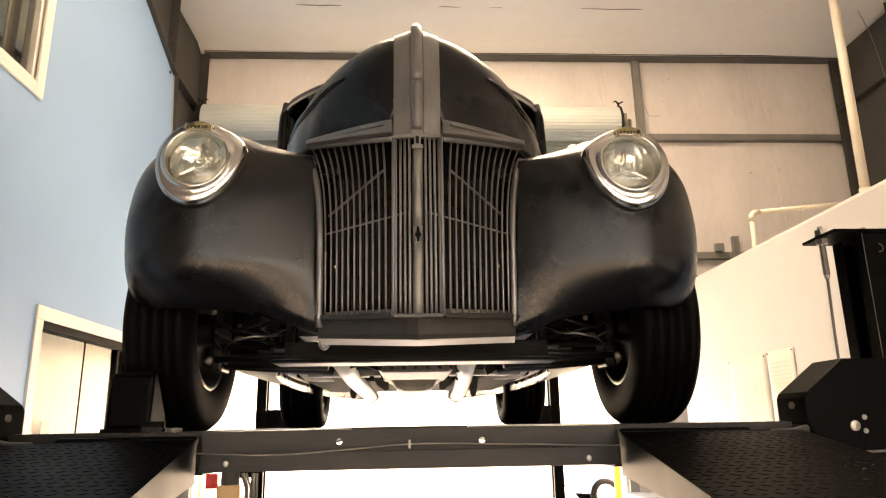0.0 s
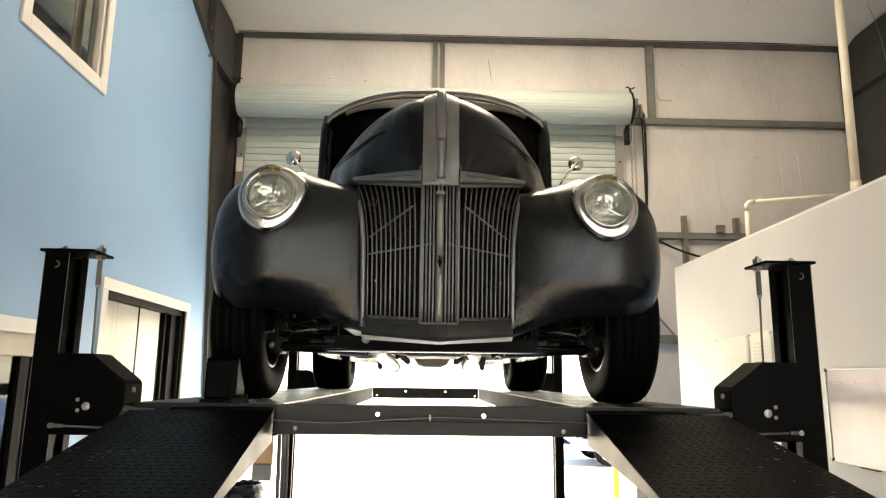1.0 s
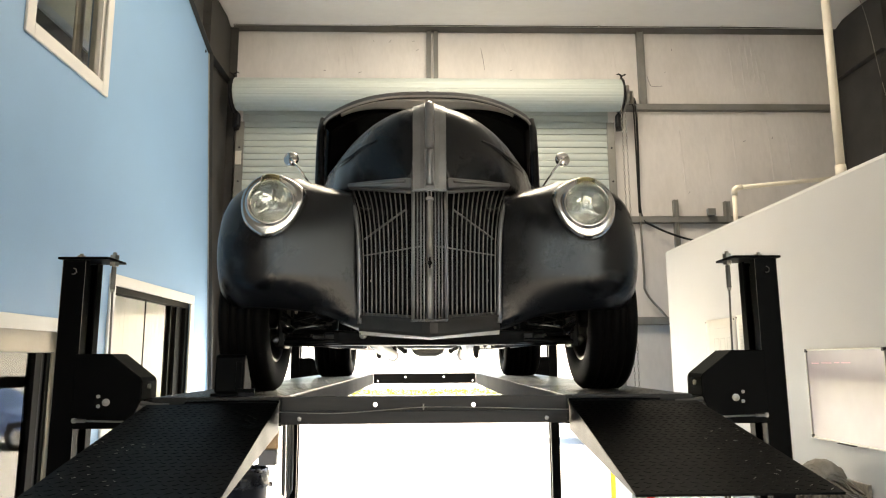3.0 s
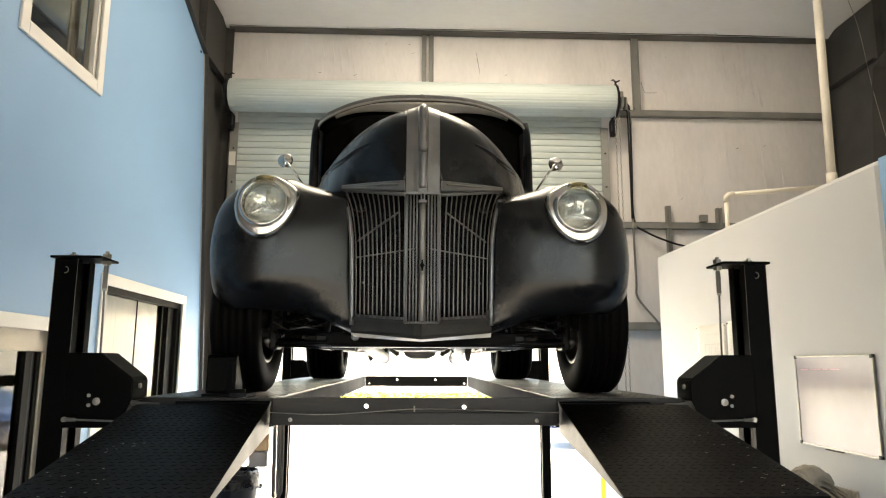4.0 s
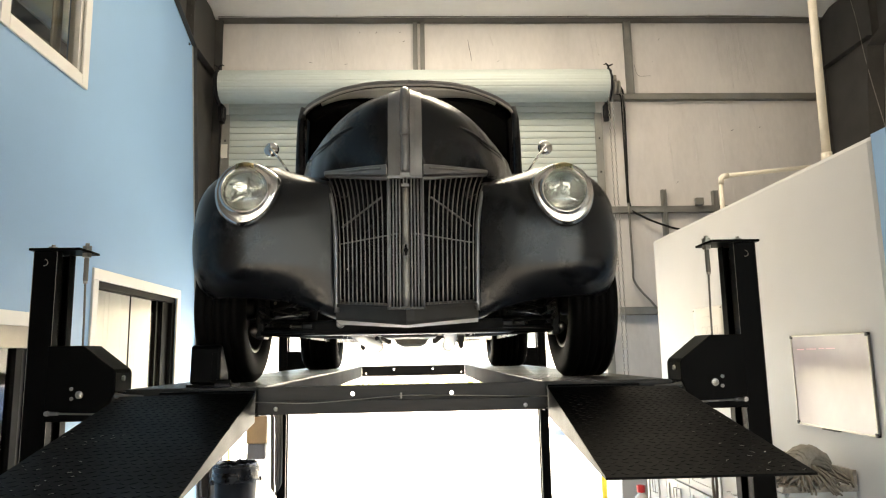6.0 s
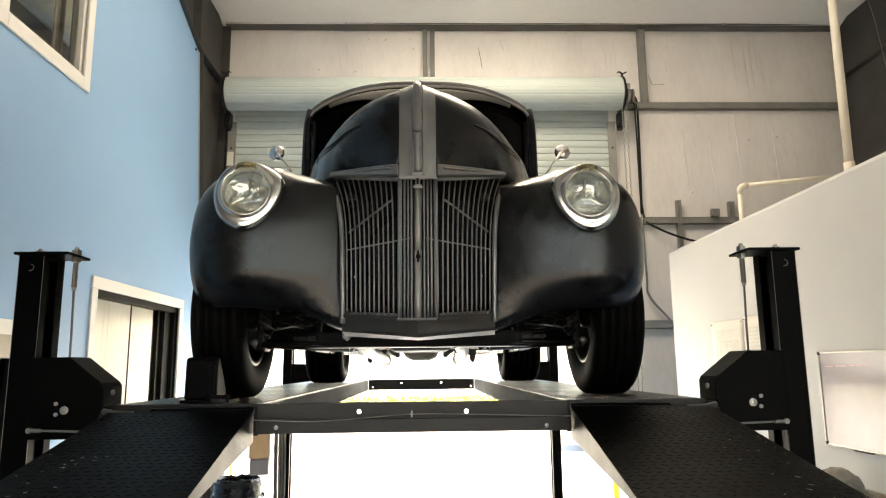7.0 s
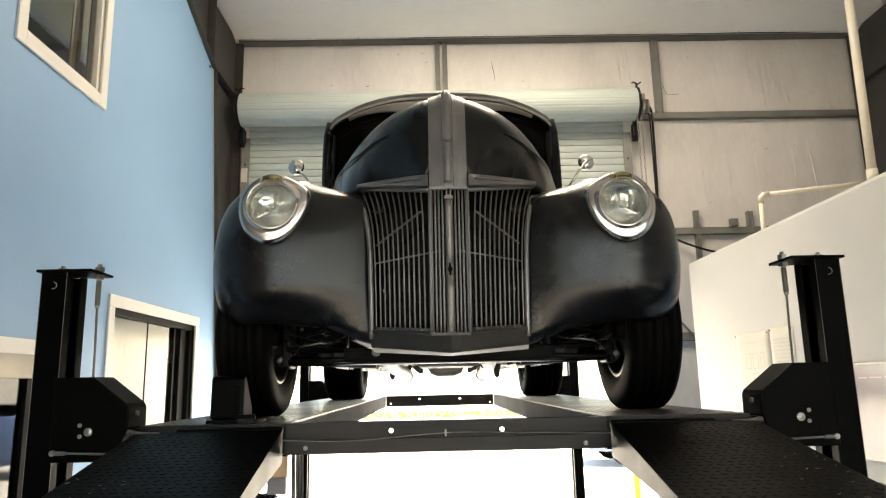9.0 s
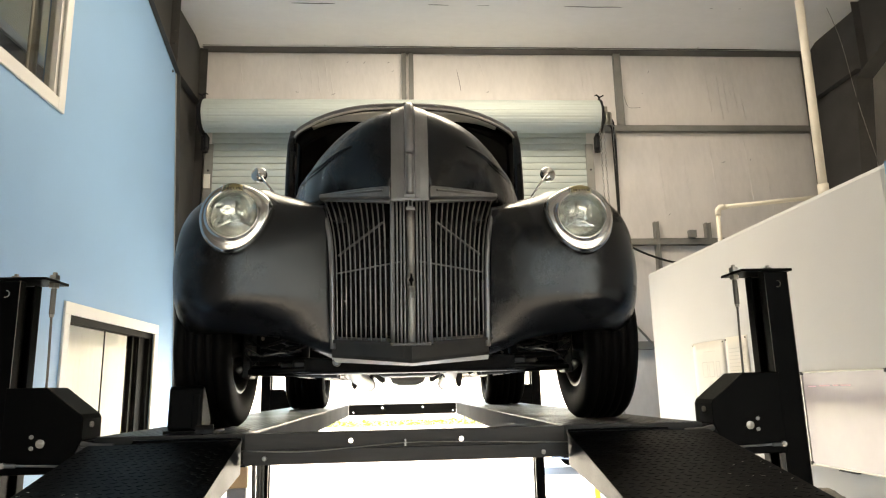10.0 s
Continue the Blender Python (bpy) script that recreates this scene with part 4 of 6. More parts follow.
def headlight(s):
    h = thing("headlight", "", "")
    h.parent = car
    cx, cz = s * 0.640, 2.648 - 0.006 * s

    def pl(x, z, out=0.0):
        return Vector((x, 2.092 + (z - 2.52) * 0.10 - out, z + out * 0.10))

    def outline(a):
        """Bezel edge about the lens centre: a broad shield drawn down to a soft point."""
        d = math.degrees(a if s < 0 else math.pi - a) % 360

        def near(c, w):
            return math.exp(-(((d - c + 180) % 360 - 180) / w) ** 2)
        return 0.1235 + 0.022 * near(266, 34) + 0.006 * near(225, 25) + 0.020 * near(20, 25) - 0.003 * near(90, 30)
    b = B()
    N = 72
    prof = ((1.0, 0.0, -0.08), (1.0, 0.0, 0.002), (0.96, 0.04, 0.014), (0.82, 0.18, 0.025), (0.70, 0.30, 0.029), (0.45, 0.55, 0.031), (0.2, 0.8, 0.033), (0.14, 0.86, 0.041), (0.0, 1.0, 0.044), (-0.06, 1.06, 0.036), (-0.06, 1.06, 0.015))
    rings = []
    for wo, wi, out in prof:
        ring = []
        for k in range(N):
            a = 2 * math.pi * k / N
            r = outline(a) * wo + 0.0895 * wi if wo >= 0 else 0.0895 - 0.004
            lift_ = (0.012 * math.exp(-((math.degrees(a) - 90) / 42) ** 2) + 0.006 * math.exp(-((math.degrees(a) - 270) / 48) ** 2)) * max(0, wo) if out > 0 else 0
            ring.append(b.verts.new(pl(cx + r * math.cos(a), cz + r * math.sin(a), out + lift_)))
        rings.append(ring)
    for p, q in zip(rings, rings[1:]):
        for k in range(N):
            b.faces.new((p[k], p[(k + 1) % N], q[(k + 1) % N], q[k]))
    part("bezel", b, M_CHROME, h, "polished chrome teardrop bezel", smooth=True)
    m = Matrix.Translation(pl(cx, cz, 0.018)) @ Matrix.Rotation(radians(90 - 6), 4, "X")
    # reflector bowl pressed into flat facets
    b = B()
    rnd = random.Random(7)
    jog = [[rnd.uniform(-0.0013, 0.0013) for _ in range(28)] for _ in range(9)]

    def bowl(u, v):
        r = 0.008 + 0.077 * u
        j = jog[int(round(u * 8))][int(round(v * 28)) % 28] * min(1, u * 4)
        return m @ Vector((r * math.cos(2 * math.pi * v), r * math.sin(2 * math.pi * v), -0.055 + 5.6 * r * r + j))
    surf(b, bowl, 8, 28, closed=True)
    part("reflector", b, M_MIRROR, h, "faceted silver reflector")
    b = B()
    lathe(b, [(0.0, -0.062), (0.020, -0.06), (0.020, -0.022), (0.017, -0.016), (0.010, -0.016), (0.010, -0.022), (0, -0.022)], m, 20)
    part("bulb_shield", b, M_CHROME, h, smooth=True)
    for k in range(3):
        a = radians(90 + 120 * k)
        b = B()
        tube(b, [m @ Vector((0.015 * math.cos(a), 0.015 * math.sin(a), -0.03)), m @ Vector((0.068 * math.cos(a), 0.068 * math.sin(a), -0.028))], 0.004, 6)
        part("strut", b, M_CHROME, h)
    b = B()
    rows = [(0.0855, -0.006), (0.0855, 0.0)] + [(0.0855 * math.cos(t * math.pi / 2), 0.020 * math.sin(t * math.pi / 2)) for t in [k / 8 for k in range(1, 9)]]
    inner = [(max(0, r - 0.0025), z - 0.0025) for r, z in rows[::-1]]
    rows[-1] = (0.0, rows[-1][1])
    inner[0] = (0.0, inner[0][1])
    lathe(b, rows + inner, m, 48, close=True)
    lens = part("lens", b, M_GLASS, h, "clear domed glass lens", smooth=True)
    lens.visible_shadow = False
    # hinge badge on the top of the bezel
    b = B()
    surf(b, lambda u, v: pl(cx + (u - 0.5) * 0.074, cz + 0.086 - 0.008 * (2 * u - 1) ** 2 + 0.026 * v, 0.053 - 0.008 * v ** 1.5 - 0.004 * (2 * u - 1) ** 2), 8, 6)
    part("badge", b, M_GOLD, h, "dull brass badge with dark lettering bars", smooth=True, thick=0.004)
    for k in range(6):
        b = B()
        x = cx - 0.026 + k * 0.0104
        p0, p1 = pl(x, cz + 0.086, 0.0555), pl(x, cz + 0.093, 0.0552)
        tube(b, [p0, p1], 0.0030, 5)
        part("badge_bar", b, M_BIN, h)
    for e in (-1, 1):
        b = B()
        tube(b, [pl(cx + e * 0.038, cz + 0.079 + 0.028 * t, 0.050 - 0.008 * t ** 1.5) for t in [k / 5 for k in range(6)]], 0.003, 6)
        part("badge_edge", b, M_CHROME, h)
    b = B()
    lathe(b, [(0, 0.004), (0.006, 0.002), (0.007, 0), (0, 0)], Matrix.Translation(pl(cx + s * 0.006, cz - 0.122, 0.030)) @ Matrix.Rotation(radians(84), 4, "X"), 12)
    part("screw", b, M_DARK, h)


headlight(-1)
headlight(1)


def grille_w(z):
    t = (z - 2.2) / 0.5
    return 0.278 + 0.008 * t + 0.036 * max(0, t) ** 5


def grille_y(x, z):
    x = abs(x)
    t = (z - 2.2) / 0.5
    return 1.944 + 0.006 * (2 * t - 1) ** 2 + max(0, x - 0.062) * 0.93 + 0.12 * max(0, x - 0.062) ** 2


def grille():
    g = thing("grille", "", "")
    g.parent = car
    Z0, Z1 = 2.192, 2.676
    for s in (-1, 1):
        # outer bars
        for k in range(11):
            f = 0.086 + (0.266 - 0.086) * k / 10
            b = B()
            pts = []
            for j in range(15):
                zt = 2.668 + 0.072 * (f - 0.07) / 0.2
                zb = 2.166 + 0.118 * f
                z = zb + (zt - zb) * j / 14
                x = f * grille_w(z) / 0.278
                pts.append((s * x, grille_y(x, z) + 0.004, z))
            tube(b, pts, 0.0029, 6)
            part("bar", b, M_BAR, g, smooth=True)
        # inner bars of the centre panel
        for k in range(4):
            x = 0.022 + 0.0125 * k
            b = B()
            w = 0.0036
            pts = [(s * x, grille_y(x, z) - 0.004 + (x - 0.02) * 0.35, z) for z in [2.172 + (Z1 - 0.008 - 2.172) * j / 10 for j in range(11)]]
            tube(b, pts, w, 6)
            part("centre_bar", b, M_TRIM, g, smooth=True)
        # frame rail up the side
        b = B()
        tube(b, [(s * (grille_w(z) + 0.006), grille_y(grille_w(z) + 0.006, z) - 0.001, z) for z in [Z0 - 0.02 + 0.535 * j / 20 for j in range(21)]], 0.0095, 10)
        part("side_rail", b, M_TRIM, g, smooth=True)
        b = B()
        tube(b, [(s * (0.070 + (0.262) * t), grille_y(0.070 + 0.262 * t, Z1) - 0.002, 2.667 + 0.080 * t) for t in [j / 10 for j in range(11)]], 0.0075, 10)
        part("top_rail", b, M_TRIM, g, smooth=True)
        b = B()
        box(b, 0, 0.21, -0.006, 0.006, -0.006, 0.006, Matrix.Translation((s * 0.068, grille_y(0.068, Z0) + 0.002, 2.172)) @ Vector((s * 0.212, 0.200, 0.027)).to_track_quat('X', 'Z').to_matrix().to_4x4() @ Matrix.Diagonal((1.5, 1, 1, 1)))
        part("bottom_rail", b, M_APRON, g)
        # pale ledge seen between the bars
        b = B()
        tube(b, [(s * x, grille_y(x, 2.19) + 0.012, 2.178 + 0.118 * x) for x in (0.075, 0.13, 0.19, 0.262)], 0.0055, 6)
        part("bottom_ledge", b, M_ZINC, g, "pale metal ledge behind the bars")
        # braces behind
        b = B()
        tube(b, [(s * 0.275, 2.255, 2.535), (s * 0.10, 2.09, 2.625)], 0.0042, 6)
        part("brace", b, M_BAR, g, "thin diagonal brace behind the bars")
        b = B()
        tube(b, [(s * 0.27, grille_y(0.27, 2.45) + 0.012, 2.448), (s * 0.03, grille_y(0.07, 2.45) + 0.012, 2.455)], 0.0028, 6)
        part("cross_wire", b, M_BAR, g)
        b = B()
        box(b, s * 0.262 - 0.016, s * 0.262 + 0.016, 2.19, 2.21, 2.655, 2.675)
        tube(b, [(s * 0.26, 2.22, 2.64), (s * 0.30, 2.235, 2.66)], 0.012, 8)
        part("bracket", b, M_DARK, g)
        b = B()
        lathe(b, [(0, 0), (0.005, 0), (0.004, 0.004), (0, 0.005)], Matrix.Translation((s * 0.235, grille_y(0.235, 2.34) + 0.006, 2.34)) @ pose(0, 0, 0, 90), 8)
        part("bolt", b, M_STEEL if s < 0 else M_BAR, g)
        b = B()
        tube(b, [(s * 0.066, grille_y(0.066, z) - 0.002, z) for z in [2.172 + 0.5 * j / 6 for j in range(7)]], 0.0048, 8)
        part("panel_edge", b, M_TRIM, g, smooth=True)
    b = B()
    box(b, -0.066, 0.066, 1.945, 1.958, 2.668, 2.678)
    part("panel_cap", b, M_TRIM, g)
    b = B()
    box(b, -0.064, 0.064, 1.946, 1.958, 2.166, 2.175)
    part("panel_sill", b, M_APRON, g)
    # centre strip, with the crank slot
    b = B()
    for z0, z1 in ((2.175, 2.366), (2.409, 2.635)):
        surf(b, lambda u, v: Vector(((u - 0.5) * 0.026, 1.936 + 0.010 * (2 * u - 1) ** 2, z0 + (z1 - z0) * v)), 6, 4)
    part("centre_strip", b, M_STRIP, g, "worn bare metal centre strip", smooth=True, thick=0.003)
    for s in (-1, 1):
        b = B()
        z = [2.366 + 0.043 * k / 12 for k in range(13)]
        hw = [0.004 + 0.0062 * math.exp(-((zz - 2.387) / 0.007) ** 2) for zz in z]
        r0 = [b.verts.new((s * w, 1.9365 + 0.01 * (w / 0.013) ** 2, zz)) for w, zz in zip(hw, z)]
        r1 = [b.verts.new((s * 0.013, 1.946, zz)) for zz in z]
        for k in range(12):
            b.faces.new((r0[k], r0[k + 1], r1[k + 1], r1[k]))
        part("slot_edge", b, M_STRIP, g, thick=0.003)
    b = B()
    box(b, -0.016, 0.016, 1.93, 1.944, 2.630, 2.642)
    box(b, -0.009, 0.009, 1.932, 1.944, 2.642, 2.668)
    part("latch", b, M_BAR, g, bevel=0.002)
    b = B()
    box(b, -0.0045, 0.0045, 1.929, 1.933, 2.645, 2.665)
    part("latch_slot", b, M_RAD, g)
    # radiator and shroud behind
    b = B()
    box(b, -0.27, 0.27, 2.30, 2.36, 2.18, 2.68)
    part("radiator", b, M_RAD, g, "black radiator core")
    b = B()
    box(b, -0.33, 0.33, 2.365, 2.38, 2.45, 2.80)
    box(b, -0.26, 0.26, 2.365, 2.38, 2.80, 2.93)
    part("radiator_shroud", b, M_CLOTH, g, "black shroud above the radiator")
    b = B()
    n = 64
    for k in range(n):
        x = -0.262 + 0.524 * k / (n - 1)
        box(b, x - 0.0012, x + 0.0012, 2.29, 2.30, 2.19, 2.67)
    tagged(part("fin_pack", b, M_RAD, g), kind="stuff")
    b = B()
    lathe(b, [(0.20, 0), (0.215, 0.0), (0.215, 0.02), (0.20, 0.02)], Matrix.Translation((0, 2.285, 2.42)) @ pose(0, 0, 0, 90), 40, close=True)
    part("fan_ring", b, M_CLOTH, g)


grille()


def front_panels():
    for s in (-1, 1):
        # apron below the grille
        b = B()
        xs = [0.0, 0.03, 0.07, 0.15, 0.22, 0.287]
        top = [b.verts.new((s * x, 1.946 + max(0, x - 0.01) * 0.84, 2.164 + 0.118 * x)) for x in xs]
        mid = [b.verts.new((s * x, 1.944 + max(0, x - 0.01) * 0.84, 2.120 + 0.118 * x)) for x in xs]
        low = [b.verts.new((s * x, 1.950 + max(0, x - 0.01) * 0.84, 2.108 + 0.122 * x)) for x in xs]
        for a, c in ((top, mid), (mid, low)):
            for k in range(len(xs) - 1):
                b.faces.new((a[k], a[k + 1], c[k + 1], c[k]))
        part("apron", b, M_APRON, car, "satin dark apron below the grille", thick=0.003)
        # underside's glow from the bright floor is put into its colour
        b = B()
        lo2 = [b.verts.new(v) for v in [(s * x, 1.954 + max(0, x - 0.01) * 0.84, 2.107 + 0.122 * x) for x in xs]]
        bk2 = [b.verts.new(v) for v in [(s * x, 2.04 + 0.56 * x, 2.092 + 0.122 * x + 0.010 * (1 - x / 0.287)) for x in xs]]
        for k in range(len(xs) - 1):
            b.faces.new((lo2[k], lo2[k + 1], bk2[k + 1], bk2[k]))
        part("apron_underside", b, M_UNDERLIT, car, "apron underside, painted pale for light from the floor", thick=0.002)
        # inner fender panel
        b = B()
        box(b, *sorted((s * 0.40, s * 0.41)), 2.25, 3.3, 2.25, 2.72)
        part("inner_fender", b, M_DARK, car)
    b = B()
    lathe(b, [(0, 0), (0.016, 0), (0.016, 0.012), (0.011, 0.014), (0.009, 0.01), (0, 0.01)], Matrix.Translation((-0.272, 2.20, 2.126)) @ pose(0, 0, 0, 90), 18)
    part("tow_eye", b, M_TRIM, car, "bare steel bolt head")


front_panels()


def wheel(cx, cy, s, width=0.212):
    w = thing("wheel", "", "")
    w.parent = car
    m = Matrix.Translation((cx, cy, RUN + 0.343)) @ pose(0, 0, 0, 0, 90 * s, 0)
    h = width / 2
    b = B()
    prof = [(0.205, -h * 0.78), (0.225, -h * 0.90), (0.27, -h), (0.305, -h * 0.97), (0.327, -h * 0.90), (0.338, -h * 0.78)]
    for k in range(5):
        z0 = -h * 0.78 + k * (2 * h * 0.78 / 5)
        wd = 2 * h * 0.78 / 5
        prof += [(0.341 + 0.002 * (1 - abs(k - 2) / 2), z0 + 0.004), (0.341 + 0.002 * (1 - abs(k - 2) / 2), z0 + wd - 0.004)]
        if k < 4:
            prof += [(0.334, z0 + wd - 0.003), (0.334, z0 + wd + 0.003)]
    prof += [(0.338, h * 0.78), (0.327, h * 0.90), (0.305, h * 0.97), (0.27, h), (0.225, h * 0.90), (0.205, h * 0.78)]
    lathe(b, prof, m, 72)
    part("tyre", b, M_RUBBER, w, "worn black ribbed tyre", smooth=True, bevel=0)
    b = B()
    lathe(b, [(0.208, -h * 0.80), (0.20, -h * 0.82), (0.192, -h * 0.76), (0.18, -h * 0.6), (0.176, 0.0), (0.18, h * 0.6), (0.20, h * 0.8), (0.208, h * 0.78)], m, 48)
    part("rim", b, M_STEEL if cy < 3 else M_DARK, w, "painted steel rim with a bright lip", smooth=True)
    b = B()
    lathe(b, [(0.178, h * 0.25), (0.13, h * 0.35), (0.085, h * 0.5), (0.05, h * 0.62), (0, h * 0.64)], m, 40)
    part("wheel_disc", b, M_DARK, w, smooth=True)
    b = B()
    lathe(b, [(0.14, -h * 0.15), (0.14, -h * 0.25), (0.06, -h * 0.3), (0.055, -h * 0.75), (0.03, -h * 0.9), (0, -h * 0.9)], m, 28)
    part("brake_drum", b, M_DARK, w, "dark brake and hub", smooth=True)
    return w


AXF, AXR = 2.62, 5.50
wheel(-0.797, AXF, -1)
wheel(0.800, AXF, 1)
wheel(-0.80, AXR, -1, 0.31)
wheel(0.815, AXR, 1, 0.31)


def cabin():
    BASE = 2.06
    # body tub: sections along y: (y, half width low, half width mid, top z)
    rows = [(3.30, 0.60, 0.64, 2.98), (3.42, 0.64, 0.675, 3.06), (3.9, 0.70, 0.735, 3.08), (4.6, 0.72, 0.755, 3.08), (5.3, 0.69, 0.73, 3.06), (5.9, 0.60, 0.64, 3.0), (6.35, 0.46, 0.50, 2.82), (6.62, 0.30, 0.33, 2.55)]
    b = B()

    def tub(u, v):
        y = 3.30 + (6.62 - 3.30) * u
        wl, wm, zt = spline(rows, y)
        a = v * 2 - 1
        s = 1 if a >= 0 else -1
        t = abs(a)
        if t < 0.3:
            return Vector((s * wm * 0.97 * t / 0.3, y, zt + 0.03))
        k = (t - 0.3) / 0.7
        x = wm * (1 - 0.05 * (2 * k - 0.7) ** 2) if k < 0.9 else wl
        return Vector((s * x, y, zt + 0.02 - (zt + 0.02 - BASE - 0.06) * k))
    surf(b, tub, 40, 60)
    part("body_tub", b, M_CAR, car, "satin black body sides", smooth=True, thick=0.004)
    # cowl between hood and windshield
    b = B()
    surf(b, lambda u, v: hood_at(1.0, v * 2 - 1).lerp(Vector(((v * 2 - 1) * 0.655, 3.47, 3.10 + 0.13 * math.cos((v * 2 - 1) * math.pi / 2) ** 0.7)), u), 6, 40)
    part("cowl", b, M_CAR, car, smooth=True, thick=0.004)
    # roof shell: header arch swept backwards
    rr = [(3.43, 0.655, 3.480, 3.638), (3.55, 0.675, 3.52, 3.68), (4.1, 0.70, 3.56, 3.735), (4.8, 0.69, 3.54, 3.71), (5.4, 0.66, 3.42, 3.60), (5.9, 0.60, 3.20, 3.38), (6.3, 0.48, 2.95, 3.06)]

    def roof(u, v):
        y = 3.43 + (6.3 - 3.43) * u
        w, zs, zt = spline(rr, y)
        a = v * 2 - 1
        x = w * (abs(a) ** 0.9) * (1 if a >= 0 else -1)
        z = zs + (zt - zs) * (1 - abs(a) ** 2.6) - 0.022 * max(0, (abs(a) - 0.9) / 0.1) ** 2
        return Vector((x, y - 0.05 * (1 - abs(a) ** 2) * (1 - u), z))
    b = B()
    surf(b, roof, 36, 40)
    part("roof", b, M_CAR, car, "satin black roof", smooth=True, thick=0.02, offset=-1)
    b = B()
    surf(b, lambda u, v: roof(0, v) + Vector((0, -0.010 + 0.006 * u, -0.016 + 0.034 * u)), 3, 30)
    part("roof_edge", b, M_TRIM, car, smooth=True, thick=0.004)
    b = B()
    tube(b, [roof(0, k / 30) + Vector((0, -0.010, -0.014)) for k in range(31)], 0.0075, 10)
    part("roof_lip", b, M_LIP, car, "satin grey rain lip over the windshield", smooth=True)
    # pale crescent stands for the reflection along the windshield header
    b = B()
    surf(b, lambda u, v: roof(0, 0.10 + 0.80 * v) + Vector((0, 0.004 + 0.04 * u, -0.022 - (0.004 + 0.055 * math.sin(math.pi * v) ** 1.6) * u)), 4, 30)
    part("header_reflection", b, M_LIP, car, "pale grey crescent for the reflection on the windshield header", smooth=True, thick=0.003)
    # pillars, door frames
    for s in (-1, 1):
        b = B()
        tube(b, [(s * 0.644, 3.43, 3.50), (s * 0.655, 3.425, 3.42), (s * 0.656, 3.42, 3.3), (s * 0.652, 3.40, 3.06), (s * 0.65, 3.38, 2.9)], [0.018, 0.022, 0.026, 0.03, 0.03], 10)
        part("pillar", b, M_CAR, car, smooth=True)
        b = B()
        box(b, *sorted((s * 0.685, s * 0.70)), 4.45, 4.58, 3.06, 3.56)
        box(b, *sorted((s * 0.66, s * 0.69)), 5.2, 6.1, 3.0, 3.40)
        part("rear_quarter", b, M_CAR, car)
        b = B()
        box(b, *sorted((s * 0.672, s * 0.677)), 3.5, 4.45, 3.08, 3.5)
        part("side_window", b, M_BLACKGLASS, car)
        # rear fender
        b = B()

        def rf(u, v):
            y = 4.85 + 1.7 * u
            d = (y - 5.55) / 0.72
            top = 2.20 + 0.46 * math.sqrt(max(0, 1 - min(1, abs(d)) ** 2.2))
            out = 0.72 + 0.215 * math.sqrt(max(0, 1 - min(1, abs(d * 0.96)) ** 2.4))
            a = v * math.pi / 2
            return Vector((s * (0.66 + (out - 0.66) * math.sin(a)), y, 2.18 + (top - 2.18) * math.cos(a)))
        surf(b, rf, 24, 14)
        part("rear_fender", b, M_CAR, car, smooth=True, thick=0.005)
        # board coloured pale to carry the yard light on its underside
        b = B()
        box(b, *sorted((s * 0.70, s * 0.92)), 3.35, 4.95, 2.178, 2.205)
        part("running_board", b, M_UNDERLIT, car, "running board, painted pale for light from the yard", bevel=0.006)
    # split windshield, dark inside
    b = B()
    surf(b, lambda u, v: Vector(((v * 2 - 1) * (0.640 + 0.004 * u), 3.40 + 0.05 * u + 0.05 * abs(v * 2 - 1) ** 1.5, 3.06 + 0.15 * (1 - abs(v * 2 - 1) ** 2) * (1 - u) + u * (0.455 + 0.13 * (1 - abs(v * 2 - 1) ** 2.6)))), 12, 30)
    part("windshield", b, M_BLACKGLASS, car, "dark split windshield", smooth=True, thick=0.005)
    b = B()
    tube(b, [(0, 3.39, 3.2), (0, 3.42, 3.66)], 0.009, 8)
    part("windshield_divider", b, M_CAR, car)
    b = B()
    box(b, -0.62, 0.62, 3.9, 5.6, 2.15, 2.98)
    part("cabin_trim", b, M_CLOTH, car, "dark cabin interior")
    b = B()
    lathe(b, [(0.008, 0), (0.011, 0.003), (0.011, 0.008), (0, 0.010)], Matrix.Translation((0, 3.37, 3.645)) @ pose(0, 0, 0, 80), 12)
    part("roof_screw", b, M_TRIM, car)


cabin()


def mirror(s):
    m = thing("side_mirror", "", "")
    m.parent = car
    c = Vector((s * 0.838, 3.45, 3.248))
    b = B()
    d = Vector((0.1 * s, -1, 0.05)).normalized()
    q = d.to_track_quat("Z", "Y").to_matrix().to_4x4()
    lathe(b, [(0, 0.017), (0.010, 0.0165), (0.020, 0.0145), (0.031, 0.0105), (0.040, 0.005), (0.045, 0.0), (0.046, -0.008), (0.040, -0.012), (0, -0.012)], Matrix.Translation(c) @ q, 36)
    part("mirror_head", b, M_CHROME, m, "round domed chrome mirror head", smooth=True)
    b = B()
    lathe(b, [(0.013, 0.014), (0.013, 0.022), (0.009, 0.025), (0, 0.025)], Matrix.Translation(c) @ q, 16)
    part("collar", b, M_CHROME, m, smooth=True)
    b = B()
    tube(b, [c + Vector((0, -0.028, 0)), c + Vector((-s * 0.05, -0.025, -0.06)), Vector((s * 0.70, 3.42, 3.06))], [0.008, 0.006, 0.006], 8)
    part("stem", b, M_CHROME, m, smooth=True)


mirror(-1)
mirror(1)


